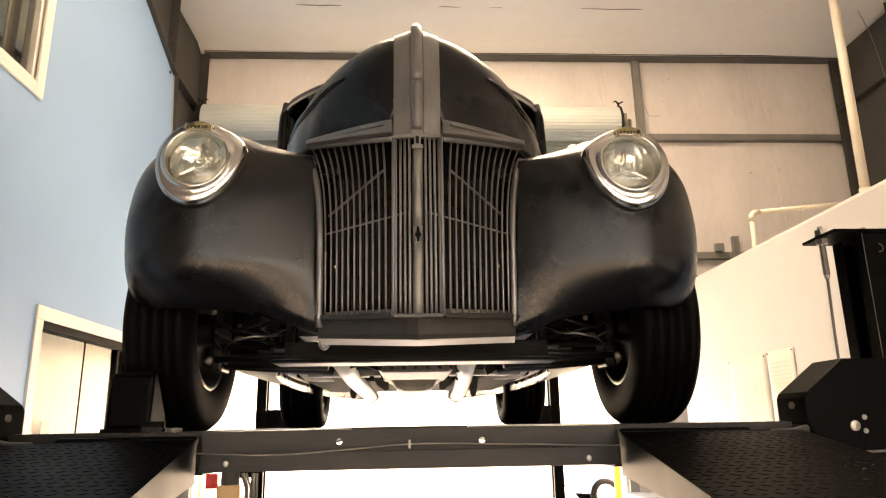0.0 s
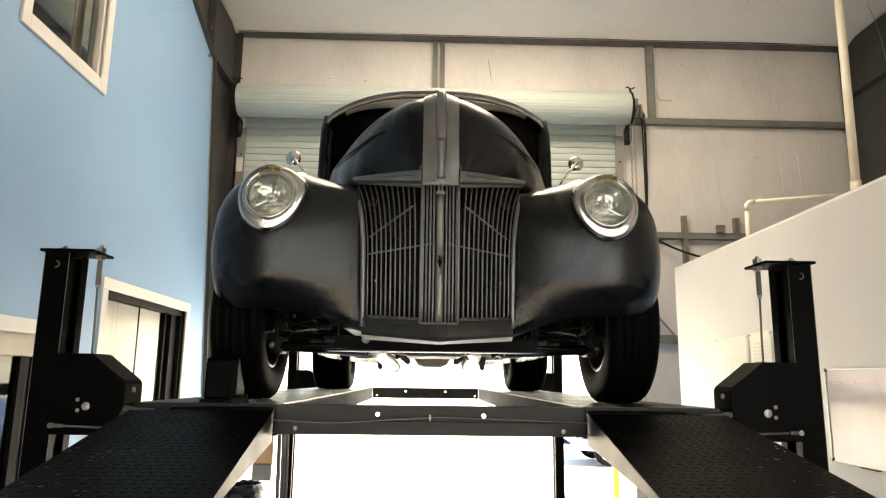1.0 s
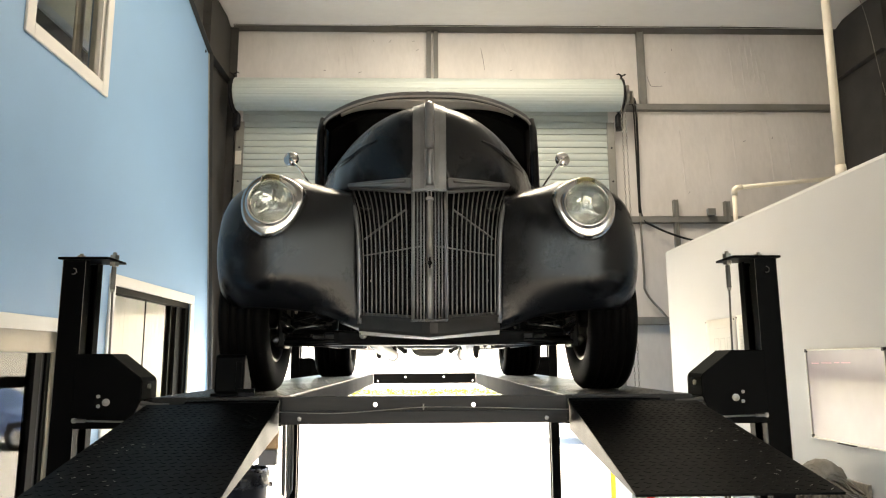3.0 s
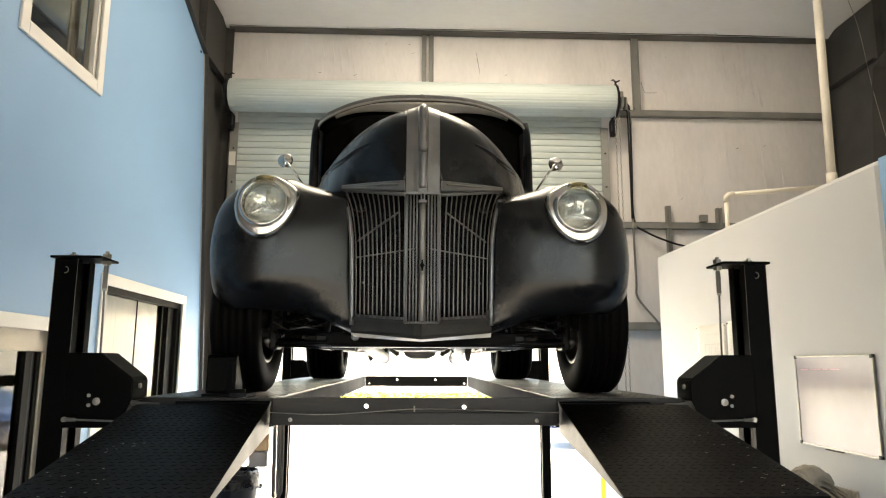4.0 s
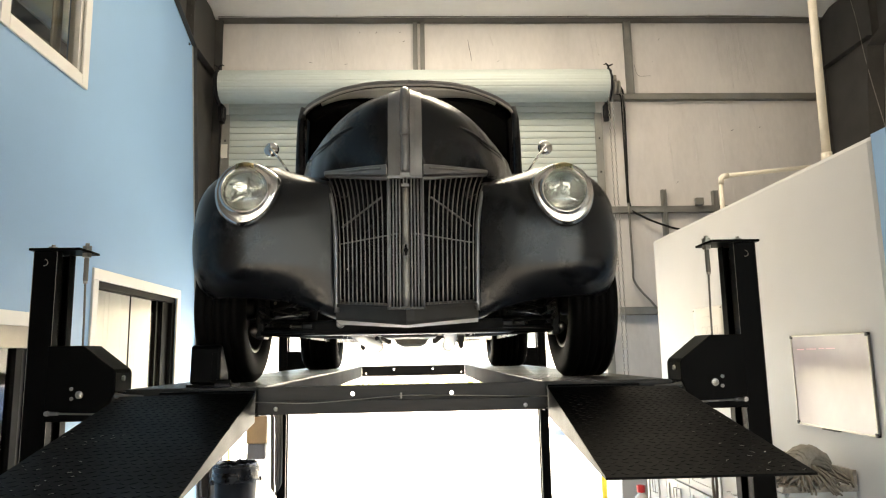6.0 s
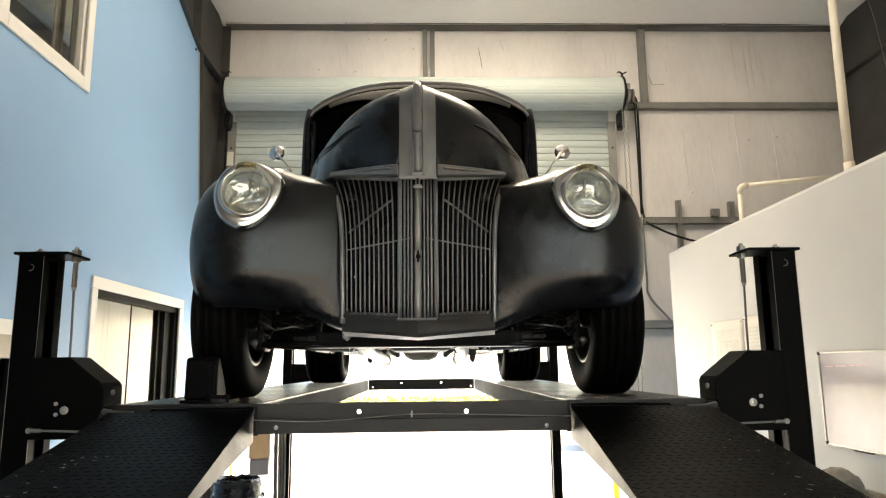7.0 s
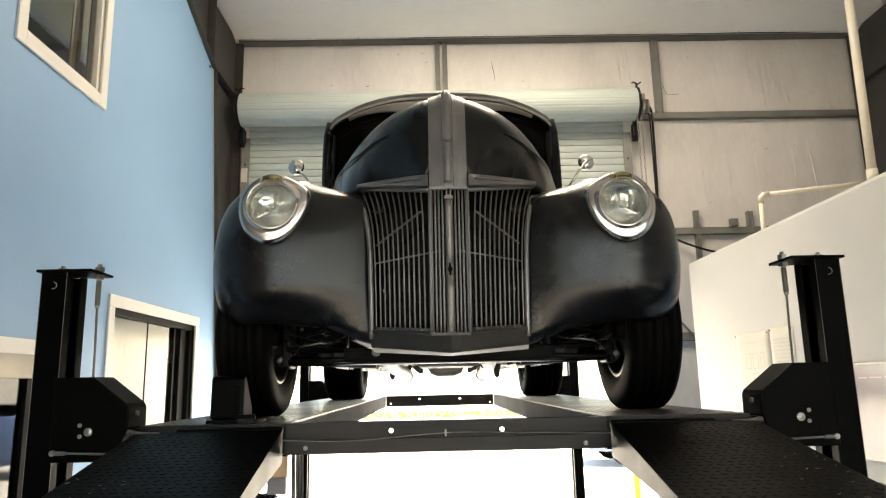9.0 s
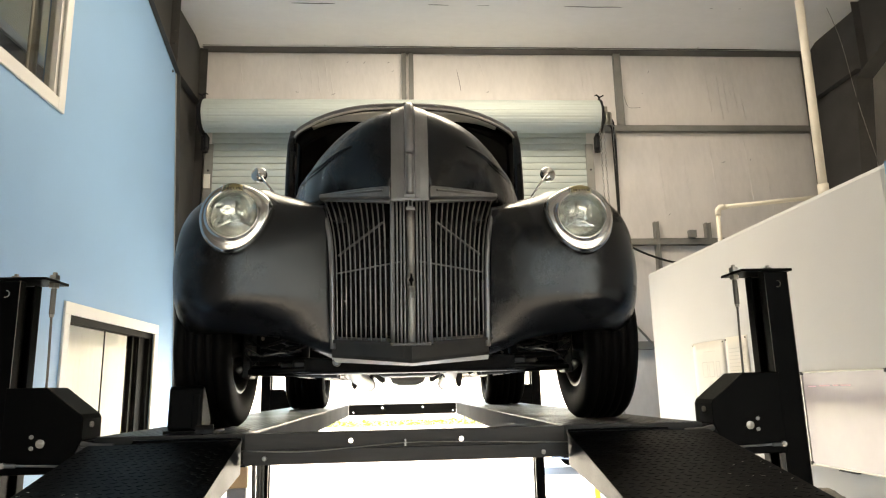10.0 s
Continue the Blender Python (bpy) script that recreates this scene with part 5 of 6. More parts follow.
def underbody():
    def bar(name, pts, r, mat_=M_DARK, label="", n=10):
        b = B()
        tube(b, pts, r, n)
        return part(name, b, mat_, car, label, smooth=True)

    for s in (-1, 1):
        b = B()
        box(b, *sorted((s * 0.33, s * 0.40)), 2.5, 6.3, 2.19, 2.28)
        part("frame_rail", b, M_DARK, car, bevel=0.006)
        bar("lower_arm", [(s * 0.30, 2.55, 2.10), (s * 0.68, 2.60, 2.115)], 0.022)
        bar("lower_arm", [(s * 0.32, 2.85, 2.10), (s * 0.68, 2.64, 2.115)], 0.020)
        bar("upper_arm", [(s * 0.38, 2.55, 2.36), (s * 0.66, 2.60, 2.36)], 0.017)
        bar("tie_rod", [(s * 0.20, 2.46, 2.135), (s * 0.66, 2.50, 2.16)], 0.012)
        b = B()
        pts = []
        for k in range(61):
            a = 2 * math.pi * k / 10
            pts.append((s * 0.49 + 0.05 * math.cos(a), 2.60 + 0.05 * math.sin(a), 2.13 + 0.25 * k / 60))
        tube(b, pts, 0.008, 6)
        part("coil_spring", b, M_DARK, car, smooth=True)
        b = B()
        box(b, *sorted((s * 0.66, s * 0.70)), 2.56, 2.68, 2.08, 2.40)
        part("upright", b, M_DARK, car, bevel=0.01)
        b = B()
        lathe(b, [(0, 0), (0.018, 0), (0.024, 0.012), (0.018, 0.03), (0.022, 0.034), (0.022, 0.05), (0, 0.05)], Matrix.Translation((s * 0.525, 2.72, 2.118)) @ pose(0, 0, 0, 0, 75 * s, 0), 14)
        part("rod_end", b, M_EXHAUST, car, "bare steel rod end", smooth=True)
        b = B()
        lathe(b, [(0, 0), (0.020, 0), (0.020, 0.04), (0.012, 0.05), (0, 0.05)], Matrix.Translation((s * 0.70, 2.60, 2.105)) @ pose(0, 0, 0, 60, 30 * s, 0), 14)
        part("ball_joint", b, M_ZINC, car, "bright ball joint", smooth=True)
        # cast bracket made paler for the light from below
        bar("stay_bracket", [(s * 0.53, 3.46, 2.20), (s * 0.525, 3.46, 2.145), (s * 0.50, 3.47, 2.122), (s * 0.44, 3.5, 2.112), (s * 0.38, 3.52, 2.112)], [0.022, 0.022, 0.02, 0.012, 0.01], M_UNDERLIT, "pale cast bracket, lightened for light from below")
        bar("exhaust_pipe", [(s * 0.29 - (0.09 if s > 0 else 0), 2.75, 2.15), (s * 0.28 - (0.075 if s > 0 else 0), 3.0, 2.12), (s * 0.27 - (0.05 if s > 0 else 0), 3.3, 2.095), (s * 0.26 - (0.025 if s > 0 else 0), 3.65, 2.082), (s * 0.25, 4.0, 2.070), (s * 0.243, 4.15, 2.058)], 0.037, M_EXHAUST, "bare steel exhaust pipe", 18)
        b = B()
        lathe(b, [(0.030, -0.012), (0.041, -0.012), (0.041, 0.012), (0.030, 0.012)], Matrix.Translation((s * 0.242, 4.16, 2.057)) @ pose(0, 0, 0, 90, 0, 0), 20, close=True)
        part("pipe_collar", b, M_CAST, car, "dull collar at the pipe end", smooth=True)
        b = B()
        prism(b, [(-0.026, 0.10), (0.026, 0.10), (0.022, 0.05), (0.012, 0.0), (-0.004, -0.006), (-0.018, 0.012)], 0.012, Matrix.Translation((s * 0.318, 3.9, 2.038)))
        part("pipe_hanger", b, M_CAST, car, "dark rubber and steel pipe hanger", bevel=0.003)
        b = B()
        prism(b, [(0.0, 0.085), (s * 0.075, 0.085), (s * 0.062, 0.050), (s * 0.020, 0.018), (0.0, 0.024)], 0.014, Matrix.Translation((s * 0.128, 3.72, 2.045)))
        part("mount_bracket", b, M_CAST, car, "stained triangular mount bracket", bevel=0.003)
        for k in range(2):
            b = B()
            lathe(b, [(0, 0), (0.013, 0), (0.013, 0.010), (0.007, 0.012), (0.007, 0.026), (0, 0.026)], Matrix.Translation((s * (0.135 + 0.05 * k), 3.18, 2.096 - 0.006 * k)) @ pose(0, 0, 0, 90), 6)
            part("mount_nut", b, M_DARK, car)
        bar("shock", [(s * 0.44, 2.52, 2.12), (s * 0.42, 2.56, 2.42)], 0.022)
        bar("brake_hose", [(s * 0.40, 2.42, 2.3), (s * 0.5, 2.40, 2.22), (s * 0.6, 2.44, 2.2), (s * 0.66, 2.5, 2.24)], 0.006)
    b = B()
    box(b, -0.46, 0.46, 2.36, 2.50, 2.088, 2.145)
    part("crossmember", b, M_DARK, car, "black front crossmember", bevel=0.012)
    b = B()
    surf(b, lambda u, v: Vector(((u * 2 - 1) * 0.40, 2.285 - 0.03 * math.cos((u - 0.5) * 3.0), 2.087 + 0.008 * (2 * u - 1) ** 2 + (0.055 - 0.006 * (2 * u - 1) ** 2) * v)), 24, 3)
    part("front_valance", b, M_CLOTH, car, "black curved valance below the apron", smooth=True, thick=0.006)
    b = B()
    box(b, -0.46, 0.46, 3.19, 3.27, 2.102, 2.128)
    part("gearbox_crossmember", b, M_PALECAST, car, "pale dusty crossmember under the gearbox", bevel=0.006)
    b = B()
    tube(b, [(-0.62, 2.34, 2.10), (-0.40, 2.30, 2.105), (0.40, 2.30, 2.105), (0.62, 2.34, 2.10)], 0.011, 8)
    part("sway_bar", b, M_DARK, car, smooth=True)
    b = B()
    box(b, -0.14, 0.14, 2.7, 3.15, 2.082, 2.18)
    part("oil_pan", b, M_CAST, car, "stained aluminium oil pan", bevel=0.02)
    b = B()
    prism(b, [(-0.17, 2.22), (0.17, 2.22), (0.165, 2.115), (0.105, 2.100), (0.085, 2.062), (0.05, 2.047), (-0.05, 2.047), (-0.085, 2.062), (-0.105, 2.100), (-0.165, 2.115)], 0.42, Matrix.Translation((0, 3.42, 0)))
    part("gearbox_pan", b, M_PALECAST, car, "pale cast aluminium gearbox pan", bevel=0.02)
    # cross tubes, brackets and bolts under the floor
    rng = random.Random(17)
    for y, z, r in ((3.05, 2.13, 0.016), (3.42, 2.13, 0.020), (3.9, 2.14, 0.022), (4.6, 2.19, 0.022)):
        bar("cross_tube", [(-0.38, y, z + 0.02), (-0.2, y, z), (0.2, y, z), (0.38, y, z + 0.02)], r, M_DARK)
    bar("driveshaft", [(0, 3.85, 2.15), (0, 5.4, 2.21)], 0.035, M_CAST, "driveshaft", 12)
    bar("steering_link", [(-0.52, 2.47, 2.13), (-0.1, 2.53, 2.12), (0.52, 2.47, 2.13)], 0.010, M_CAST)
    for k in range(46):
        s = rng.choice((-1, 1))
        x, y, z = s * rng.uniform(0.12, 0.66), rng.uniform(2.38, 3.2), rng.uniform(2.10, 2.30)
        if x * s < 0.42:
            z = min(z, 2.14)
        b = B()
        q = Matrix.Translation((x, y, z)) @ pose(0, 0, 0, rng.uniform(60, 120), rng.uniform(-40, 40), 0)
        w = rng.uniform(0.005, 0.011)
        lathe(b, [(0, 0), (w, 0), (w, w), (w * 0.6, w * 1.1), (w * 0.6, w * 2), (0, w * 2)], q, 6)
        part("nut", b, rng.choice((M_CAST, M_PALECAST, M_ZINC, M_DARK)), car)
    for k in range(12):
        s = -1 if k % 2 else 1
        x, y = s * rng.uniform(0.14, 0.62), rng.uniform(2.5, 3.1)
        z = 2.115 if abs(x) < 0.4 else rng.uniform(2.12, 2.25)
        b = B()
        box(b, -0.03, 0.03, -0.004, 0.004, -0.018, 0.018, Matrix.Translation((x, y, z)) @ pose(0, 0, 0, rng.uniform(-30, 30), rng.uniform(-40, 40), rng.uniform(-40, 40)))
        part("bracket_plate", b, rng.choice((M_DARK, M_CAST)), car, bevel=0.002)
    for s in (-1, 1):
        for k in range(3):
            bar("brake_line", [(s * (0.40 + 0.03 * k), 2.36 + 0.04 * k, 2.20 - 0.02 * k), (s * (0.46 + 0.05 * k), 2.34, 2.17), (s * (0.55 + 0.03 * k), 2.37, 2.19 - 0.03 * k), (s * 0.66, 2.46, 2.22 - 0.02 * k)], 0.0035, M_ZINC if k == 1 else M_CABLE, n=6)
    for k in range(7):
        b = B()
        lathe(b, [(0, 0), (0.008, 0), (0.008, 0.008), (0, 0.008)], Matrix.Translation((-0.13 + 0.043 * k, 2.695, 2.096)) @ pose(0, 0, 0, 90), 6)
        part("bolt", b, M_DARK, car)
    b = B()
    box(b, -0.66, 0.66, 3.30, 6.3, 2.20, 2.23)
    part("floor_pan", b, M_DARK, car)
    b = B()
    box(b, -0.70, 0.70, 3.28, 3.30, 2.185, 2.95)
    part("firewall", b, M_DARK, car, "black firewall")
    for s in (-1, 1):
        b = B()
        box(b, *sorted((s * 0.58, s * 0.87)), 3.02, 3.03, 2.122, 2.62)
        box(b, *sorted((s * 0.41, s * 0.58)), 3.02, 3.03, 2.17, 2.62)
        part("splash_shield", b, M_DARK, car)
    b = B()
    tube(b, [(-0.70, AXR, RUN + 0.343), (0.70, AXR, RUN + 0.343)], 0.045, 12)
    lathe(b, [(0, -0.14), (0.07, -0.11), (0.105, 0), (0.07, 0.11), (0, 0.14)], Matrix.Translation((0, AXR, RUN + 0.343)) @ pose(0, 0, 0, 90), 20)
    part("rear_axle", b, M_DARK, car, smooth=True)


underbody()

# ---- openings in the blue wall ----


def trim_frame(parent, y0, y1, z0, z1, w=0.095, d=0.018, sill=True, mat_=None):
    mat_ = mat_ or M_FRAME
    for a0, a1, c0, c1, nm in ((y0, y1, z1 - w, z1, "head_trim"), (y0, y0 + w, z0, z1 - w, "side_trim"), (y1 - w, y1, z0, z1 - w, "side_trim"), (y0 + w, y1 - w, z0, z0 + w, "sill_trim")):
        if nm == "sill_trim" and not sill:
            continue
        b = B()
        box(b, WEST - 0.002, WEST + d, a0 + 0.001, a1 - 0.001, c0 + 0.001, c1 - 0.001)
        part(nm, b, mat_, parent, bevel=0.004)


def upper_window():
    w = thing("window_1", "white-trimmed upper window with a dim brown room behind", "window", kind="structure")
    y0, y1, z0, z1 = WIN
    trim_frame(w, y0, y1, z0, z1)
    iy0, iy1, iz0, iz1 = y0 + 0.095, y1 - 0.095, z0 + 0.095, z1 - 0.095
    for a0, a1, c0, c1 in ((iy0, iy1, iz0 - 0.05, iz0 + 0.03), (iy0, iy1, iz1 - 0.03, iz1 + 0.05), (iy0 - 0.05, iy0 + 0.03, iz0 + 0.031, iz1 - 0.031), (iy1 - 0.03, iy1 + 0.05, iz0 + 0.031, iz1 - 0.031)):
        b = B()
        box(b, WEST - 0.09, WEST - 0.01, a0, a1, c0, c1)
        part("sash", b, M_FRAME, w, bevel=0.003)
    glass_pane(w, WEST - 0.055, WEST - 0.050, iy0, iy1, iz0, iz1, M_PANE)
    b = B()
    box(b, WEST - 1.0, WEST - 0.9, 3.6, 7.0, 5.16, 5.25)
    part("shelf_rail", b, M_FRAME, w, "pale rail in the room behind")
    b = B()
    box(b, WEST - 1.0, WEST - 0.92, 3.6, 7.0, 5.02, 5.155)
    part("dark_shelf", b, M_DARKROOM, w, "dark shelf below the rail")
    b = B()
    surf(b, lambda u, v: Vector((WEST - 0.20 + 0.012 * math.sin(u * 14), 4.43 + 0.13 * u, 4.05 + 1.55 * v)), 16, 2)
    part("curtain", b, M_TAN, w, "beige curtain edge", smooth=True, thick=0.003)
    b = B()
    box(b, WEST - 1.25, WEST - 1.15, 2.5, 7.1, 3.46, 7.0)
    part("room_wall", b, M_UPPER, w, "tan wall of the upper room")


upper_window()


def sliding_door():
    w = thing("door_1", "sliding glass door with cream vertical blinds and white trim", "sliding door", kind="structure")
    y0, y1, z1 = SLD[0], SLD[1], SLD[3]
    trim_frame(w, y0, y1, 0.0, z1, sill=False)
    iy0, iy1, iz1 = y0 + 0.095, y1 - 0.095, z1 - 0.095
    for a0, a1, c0, c1 in ((iy0 - .04, iy1 + .04, iz1 - 0.05, iz1 + 0.04), (iy0 - 0.04, iy0 + 0.035, 0.27, iz1 - 0.051), (iy1 - 0.05, iy1 + 0.04, 0.27, iz1 - 0.051), (iy0 + 0.036, iy1 - 0.051, 0.27, 0.33)):
        b = B()
        box(b, WEST - 0.12, WEST - 0.02, a0, a1, c0, c1)
        part("door_frame", b, M_BRONZE, w, "dark bronze aluminium frame", bevel=0.003)
    ymid = 5.83
    for a, hw, xa, xb in ((ymid, 0.007, -0.078, -0.068), (6.465, 0.008, -0.12, -0.07)):
        b = B()
        box(b, WEST + xa, WEST + xb, a - hw, a + hw, 0.30, iz1)
        part("stile", b, M_BRONZE, w, bevel=0.003)
    b = B()
    box(b, WEST - 0.075, WEST - 0.060, 6.60, 6.77, 0.33, iz1 - 0.05)
    part("dark_leaf", b, M_BRONZE, w, "dark bronze sliding leaf frame")
    b = B()
    box(b, WEST - 0.118, WEST - 0.112, 6.475, 6.605, 0.33, iz1 - 0.05)
    part("screen", b, M_SCREEN, w, "grey insect screen")
    for a0, a1, xx in ((iy0, ymid - 0.02, -0.075), (ymid + 0.02, 6.46, -0.095)):
        glass_pane(w, WEST + xx - 0.003, WEST + xx + 0.003, a0, a1, 0.33, iz1 - 0.05, M_PANE2)
    rng = random.Random(3)
    y = iy0 - 0.02
    while y < 6.37:
        b = B()
        a = rng.uniform(-0.0012, 0.0012)
        surf(b, lambda u, v: Vector((WEST - 0.118 + a * (2 * u - 1) + 0.002 * (2 * u - 1) ** 2, y + 0.089 * u, 0.75 + (iz1 - 0.73) * v)), 4, 1)
        part("blind_slat", b, M_BLIND, w, thick=0.002)
        y += 0.0855
    b = B()
    box(b, WEST - 0.079, WEST - 0.069, 5.30, 5.42, 1.86, 1.97)
    part("sticker", b, M_PAPER, w, "small pale sticker on the glass")


sliding_door()


def glass_door():
    w = thing("door_2", "glass door in a tan aluminium frame with white trim", "glass door", kind="structure")
    y0, y1, z1 = DRN[0], DRN[1], DRN[3]
    trim_frame(w, y0, y1, 0.0, z1, sill=False)
    iy0, iy1, iz1 = y0 + 0.095, y1 - 0.095, z1 - 0.095
    for a0, a1, c0, c1 in ((iy0 - .04, iy1 + .04, iz1 - 0.14, iz1 + 0.04), (iy0 - 0.04, iy0 + 0.10, 0.0, iz1 - 0.141), (iy1 - 0.022, iy1 + 0.04, 0.0, iz1 - 0.141), (iy0 + 0.101, iy1 - 0.023, 0.0, 0.2)):
        b = B()
        box(b, WEST - 0.11, WEST - 0.02, a0, a1, c0 + 0.001, c1)
        part("door_frame", b, M_TAN, w, bevel=0.004)
    # dark bars stand for the lift post's reflection in the glass
    for a0, a1 in ((iy1 - 0.205, iy1 - 0.13), (iy1 - 0.068, iy1 - 0.023)):
        b = B()
        box(b, WEST - 0.09, WEST - 0.03, a0, a1, 0.201, iz1 - 0.141)
        part("reflection_bar", b, M_BRONZE, w, "dark bar standing for the lift post mirrored in the glass", bevel=0.003)
    b = B()
    box(b, WEST - 0.08, WEST - 0.045, iy1 - 0.129, iy1 - 0.069, 0.201, iz1 - 0.141)
    part("reflection_channel", b, M_BIN, w, "dark grey strip within the mirrored lift post")
    glass_pane(w, WEST - 0.064, WEST - 0.058, iy0 + 0.08, iy1 - 0.2, 0.18, iz1 - 0.12, M_PANE)
    b = B()
    tube(b, [(WEST - 0.02, iy0 + 0.14, 0.95), (WEST + 0.04, iy0 + 0.14, 0.95), (WEST + 0.04, iy0 + 0.14, 1.2), (WEST - 0.02, iy0 + 0.14, 1.2)], 0.011, 8)
    part("door_handle", b, M_BRONZE, w)


glass_door()

# ---- things on and by the partition ----


def whiteboard():
    w = thing("whiteboard", "glossy whiteboard in a thin aluminium frame with faded pink marker", "whiteboard", at=(0, 0, 0))
    y0, y1, z0, z1 = 3.455, 4.30, 1.478, 2.073
    b = B()
    box(b, PX - 0.014, PX - 0.002, y0, y1, z0, z1)
    part("panel", b, M_BOARD, w)
    for a0, a1, c0, c1 in ((y0 - .008, y1 + .008, z1, z1 + .012), (y0 - .008, y1 + .008, z0 - .012, z0), (y0 - .012, y0, z0, z1), (y1, y1 + .012, z0, z1)):
        b = B()
        box(b, PX - 0.02, PX - 0.001, a0, a1, c0, c1)
        part("frame", b, M_ZINC, w, bevel=0.002)
    for y, z in ((y0, z0), (y0, z1), (y1, z0), (y1, z1)):
        b = B()
        box(b, PX - 0.023, PX - 0.001, y - 0.012, y + 0.012, z - 0.012, z + 0.012)
        part("corner_cap", b, M_BIN, w, "dark grey corner cap", bevel=0.003)
    for y, l, z in ((4.24, 0.09, 1.985), (4.12, 0.12, 1.988), (3.97, 0.06, 1.99), (3.89, 0.10, 1.99)):
        b = B()
        box(b, PX - 0.0155, PX - 0.0142, y - l, y, z - 0.004, z + 0.004)
        part("marker_line", b, M_PINK, w, "faded pink marker line")
    b = B()
    box(b, PX - 0.03, PX - 0.003, 3.82, 4.0, z0 - 0.020, z0 - 0.013)
    part("pen_tray", b, M_BIN, w, bevel=0.003)


whiteboard()


def wall_sheet(y0, y1, z0, z1, marks):
    p = thing("paper_sheet", "cream printed sheet pinned on the white partition", "poster", "sheets on the partition")
    b = B()
    surf(b, lambda u, v: Vector((PX - 0.004 - 0.003 * abs(noise.noise(Vector((u * 3, v * 3, y0)))), y0 + (y1 - y0) * u, z0 + (z1 - z0) * v)), 8, 8)
    part("sheet", b, M_PAPER, p, smooth=True, thick=0.0006)
    for a0, a1, c0, c1 in marks:
        b = B()
        box(b, PX - 0.0095, PX - 0.0085, a0, a1, c0, c1)
        part("printed_bar", b, M_INK, p, "grey printed bar")
    for y, z in ((y0 + 0.02, z1 - 0.02), (y1 - 0.02, z1 - 0.02)):
        b = B()
        lathe(b, [(0, 0), (0.006, 0), (0.005, 0.006), (0, 0.007)], Matrix.Translation((PX - 0.008, y, z)) @ pose(0, 0, 0, 0, -90, 0), 8)
        part("pin", b, M_BIN, p)


marks = []
for cy, cz, w_, h_ in ((5.83, 2.14, 0.10, 0.13), (5.70, 2.14, 0.10, 0.13), (5.57, 2.14, 0.07, 0.13), (5.70, 1.98, 0.11, 0.10)):
    for a in ((cy - w_ / 2, cy + w_ / 2, cz + h_ / 2, cz + h_ / 2 + .005), (cy - w_ / 2, cy + w_ / 2, cz - h_ / 2, cz - h_ / 2 + .005), (cy - w_ / 2, cy - w_ / 2 + .005, cz - h_ / 2, cz + h_ / 2), (cy + w_ / 2 - .005, cy + w_ / 2, cz - h_ / 2, cz + h_ / 2)):
        marks.append(a)
for k in range(5):
    marks.append((5.60, 5.84, 2.30 - 0.016 * k, 2.303 - 0.016 * k) if k < 1 else (5.60, 5.80, 1.885 - 0.014 * k, 1.888 - 0.014 * k))
marks += [(5.95, 6.03, 1.73, 1.765), (5.93, 6.05, 1.705, 1.72), (5.985, 5.995, 1.765, 1.86), (5.965, 5.972, 1.765, 1.83), (6.008, 6.015, 1.765, 1.83)]
wall_sheet(5.42, 6.07, 1.68, 2.39, marks)
wall_sheet(5.02, 5.40, 1.70, 2.40, [(5.08, 5.34, 2.30 - 0.03 * k, 2.304 - 0.03 * k) for k in range(8)])

CX = 2.30


def cabinet(y0, y1, kind_, top=1.112):
    c = thing("base_cabinet", "white panelled base cabinet with bar handles" if kind_ else "white panelled drawer cabinet with bar handles", "cabinet", "cabinets along the partition")
    b = B()
    box(b, CX + 0.02, PX - 0.003, y0 + 0.002, y1 - 0.002, 0.09, top)
    box(b, CX + 0.07, PX - 0.003, y0 + 0.002, y1 - 0.002, 0.0, 0.09)
    part("body", b, M_CAB, c)
    rows = [(0.11, 0.86), (0.88, 1.10)] if kind_ else [(0.11, 0.48), (0.50, 0.82), (0.84, 1.10)]
    for z0, z1 in rows:
        half = [(y0 + 0.008, (y0 + y1) / 2 - 0.003), ((y0 + y1) / 2 + 0.003, y1 - 0.008)] if (kind_ and z1 < 0.87 and z1 > 0.85) else [(y0 + 0.008, y1 - 0.008)]
        for i, (a0, a1) in enumerate(half):
            b = B()
            box(b, CX + 0.006, CX + 0.019, a0, a1, z0, z1)
            for q0, q1, r0, r1 in ((a0, a1, z1 - .05, z1), (a0, a1, z0, z0 + .05), (a0, a0 + .05, z0 + .05, z1 - .05), (a1 - .05, a1, z0 + .05, z1 - .05)):
                box(b, CX - 0.004, CX + 0.007, q0, q1, r0, r1)
            d = part("cabinet_door" if z1 < 0.87 and z1 > 0.85 and kind_ else "drawer_front", b, M_CAB, c)
            b = B()
            if kind_ and z1 < 0.87 and z1 > 0.85:
                yy = a1 - 0.03 if i == 0 else a0 + 0.03
                pts = [(CX - 0.002, yy, 0.66), (CX - 0.03, yy, 0.66), (CX - 0.03, yy, 0.80), (CX - 0.002, yy, 0.80)]
            else:
                ym, zz = (a0 + a1) / 2, (z0 + z1) / 2
                pts = [(CX - 0.002, ym - 0.06, zz), (CX - 0.03, ym - 0.06, zz), (CX - 0.03, ym + 0.06, zz), (CX - 0.002, ym + 0.06, zz)]
            tube(b, pts, 0.005, 6)
            part("handle", b, M_ZINC, d, "brushed steel bar handle")


for k, (a0, a1) in enumerate(((3.735, 4.18), (4.18, 4.74), (4.74, 5.30), (5.30, 5.86), (5.86, 6.42))):
    cabinet(a0, a1, k % 2 == 0 or k > 2)
b = B()
box(b, CX - 0.03, PX - 0.003, 3.715, 6.44, 1.1125, 1.152)
tagged(part("worktop", b, M_STONE, bevel=0.006), "brown speckled worktop along the white partition", "worktop")


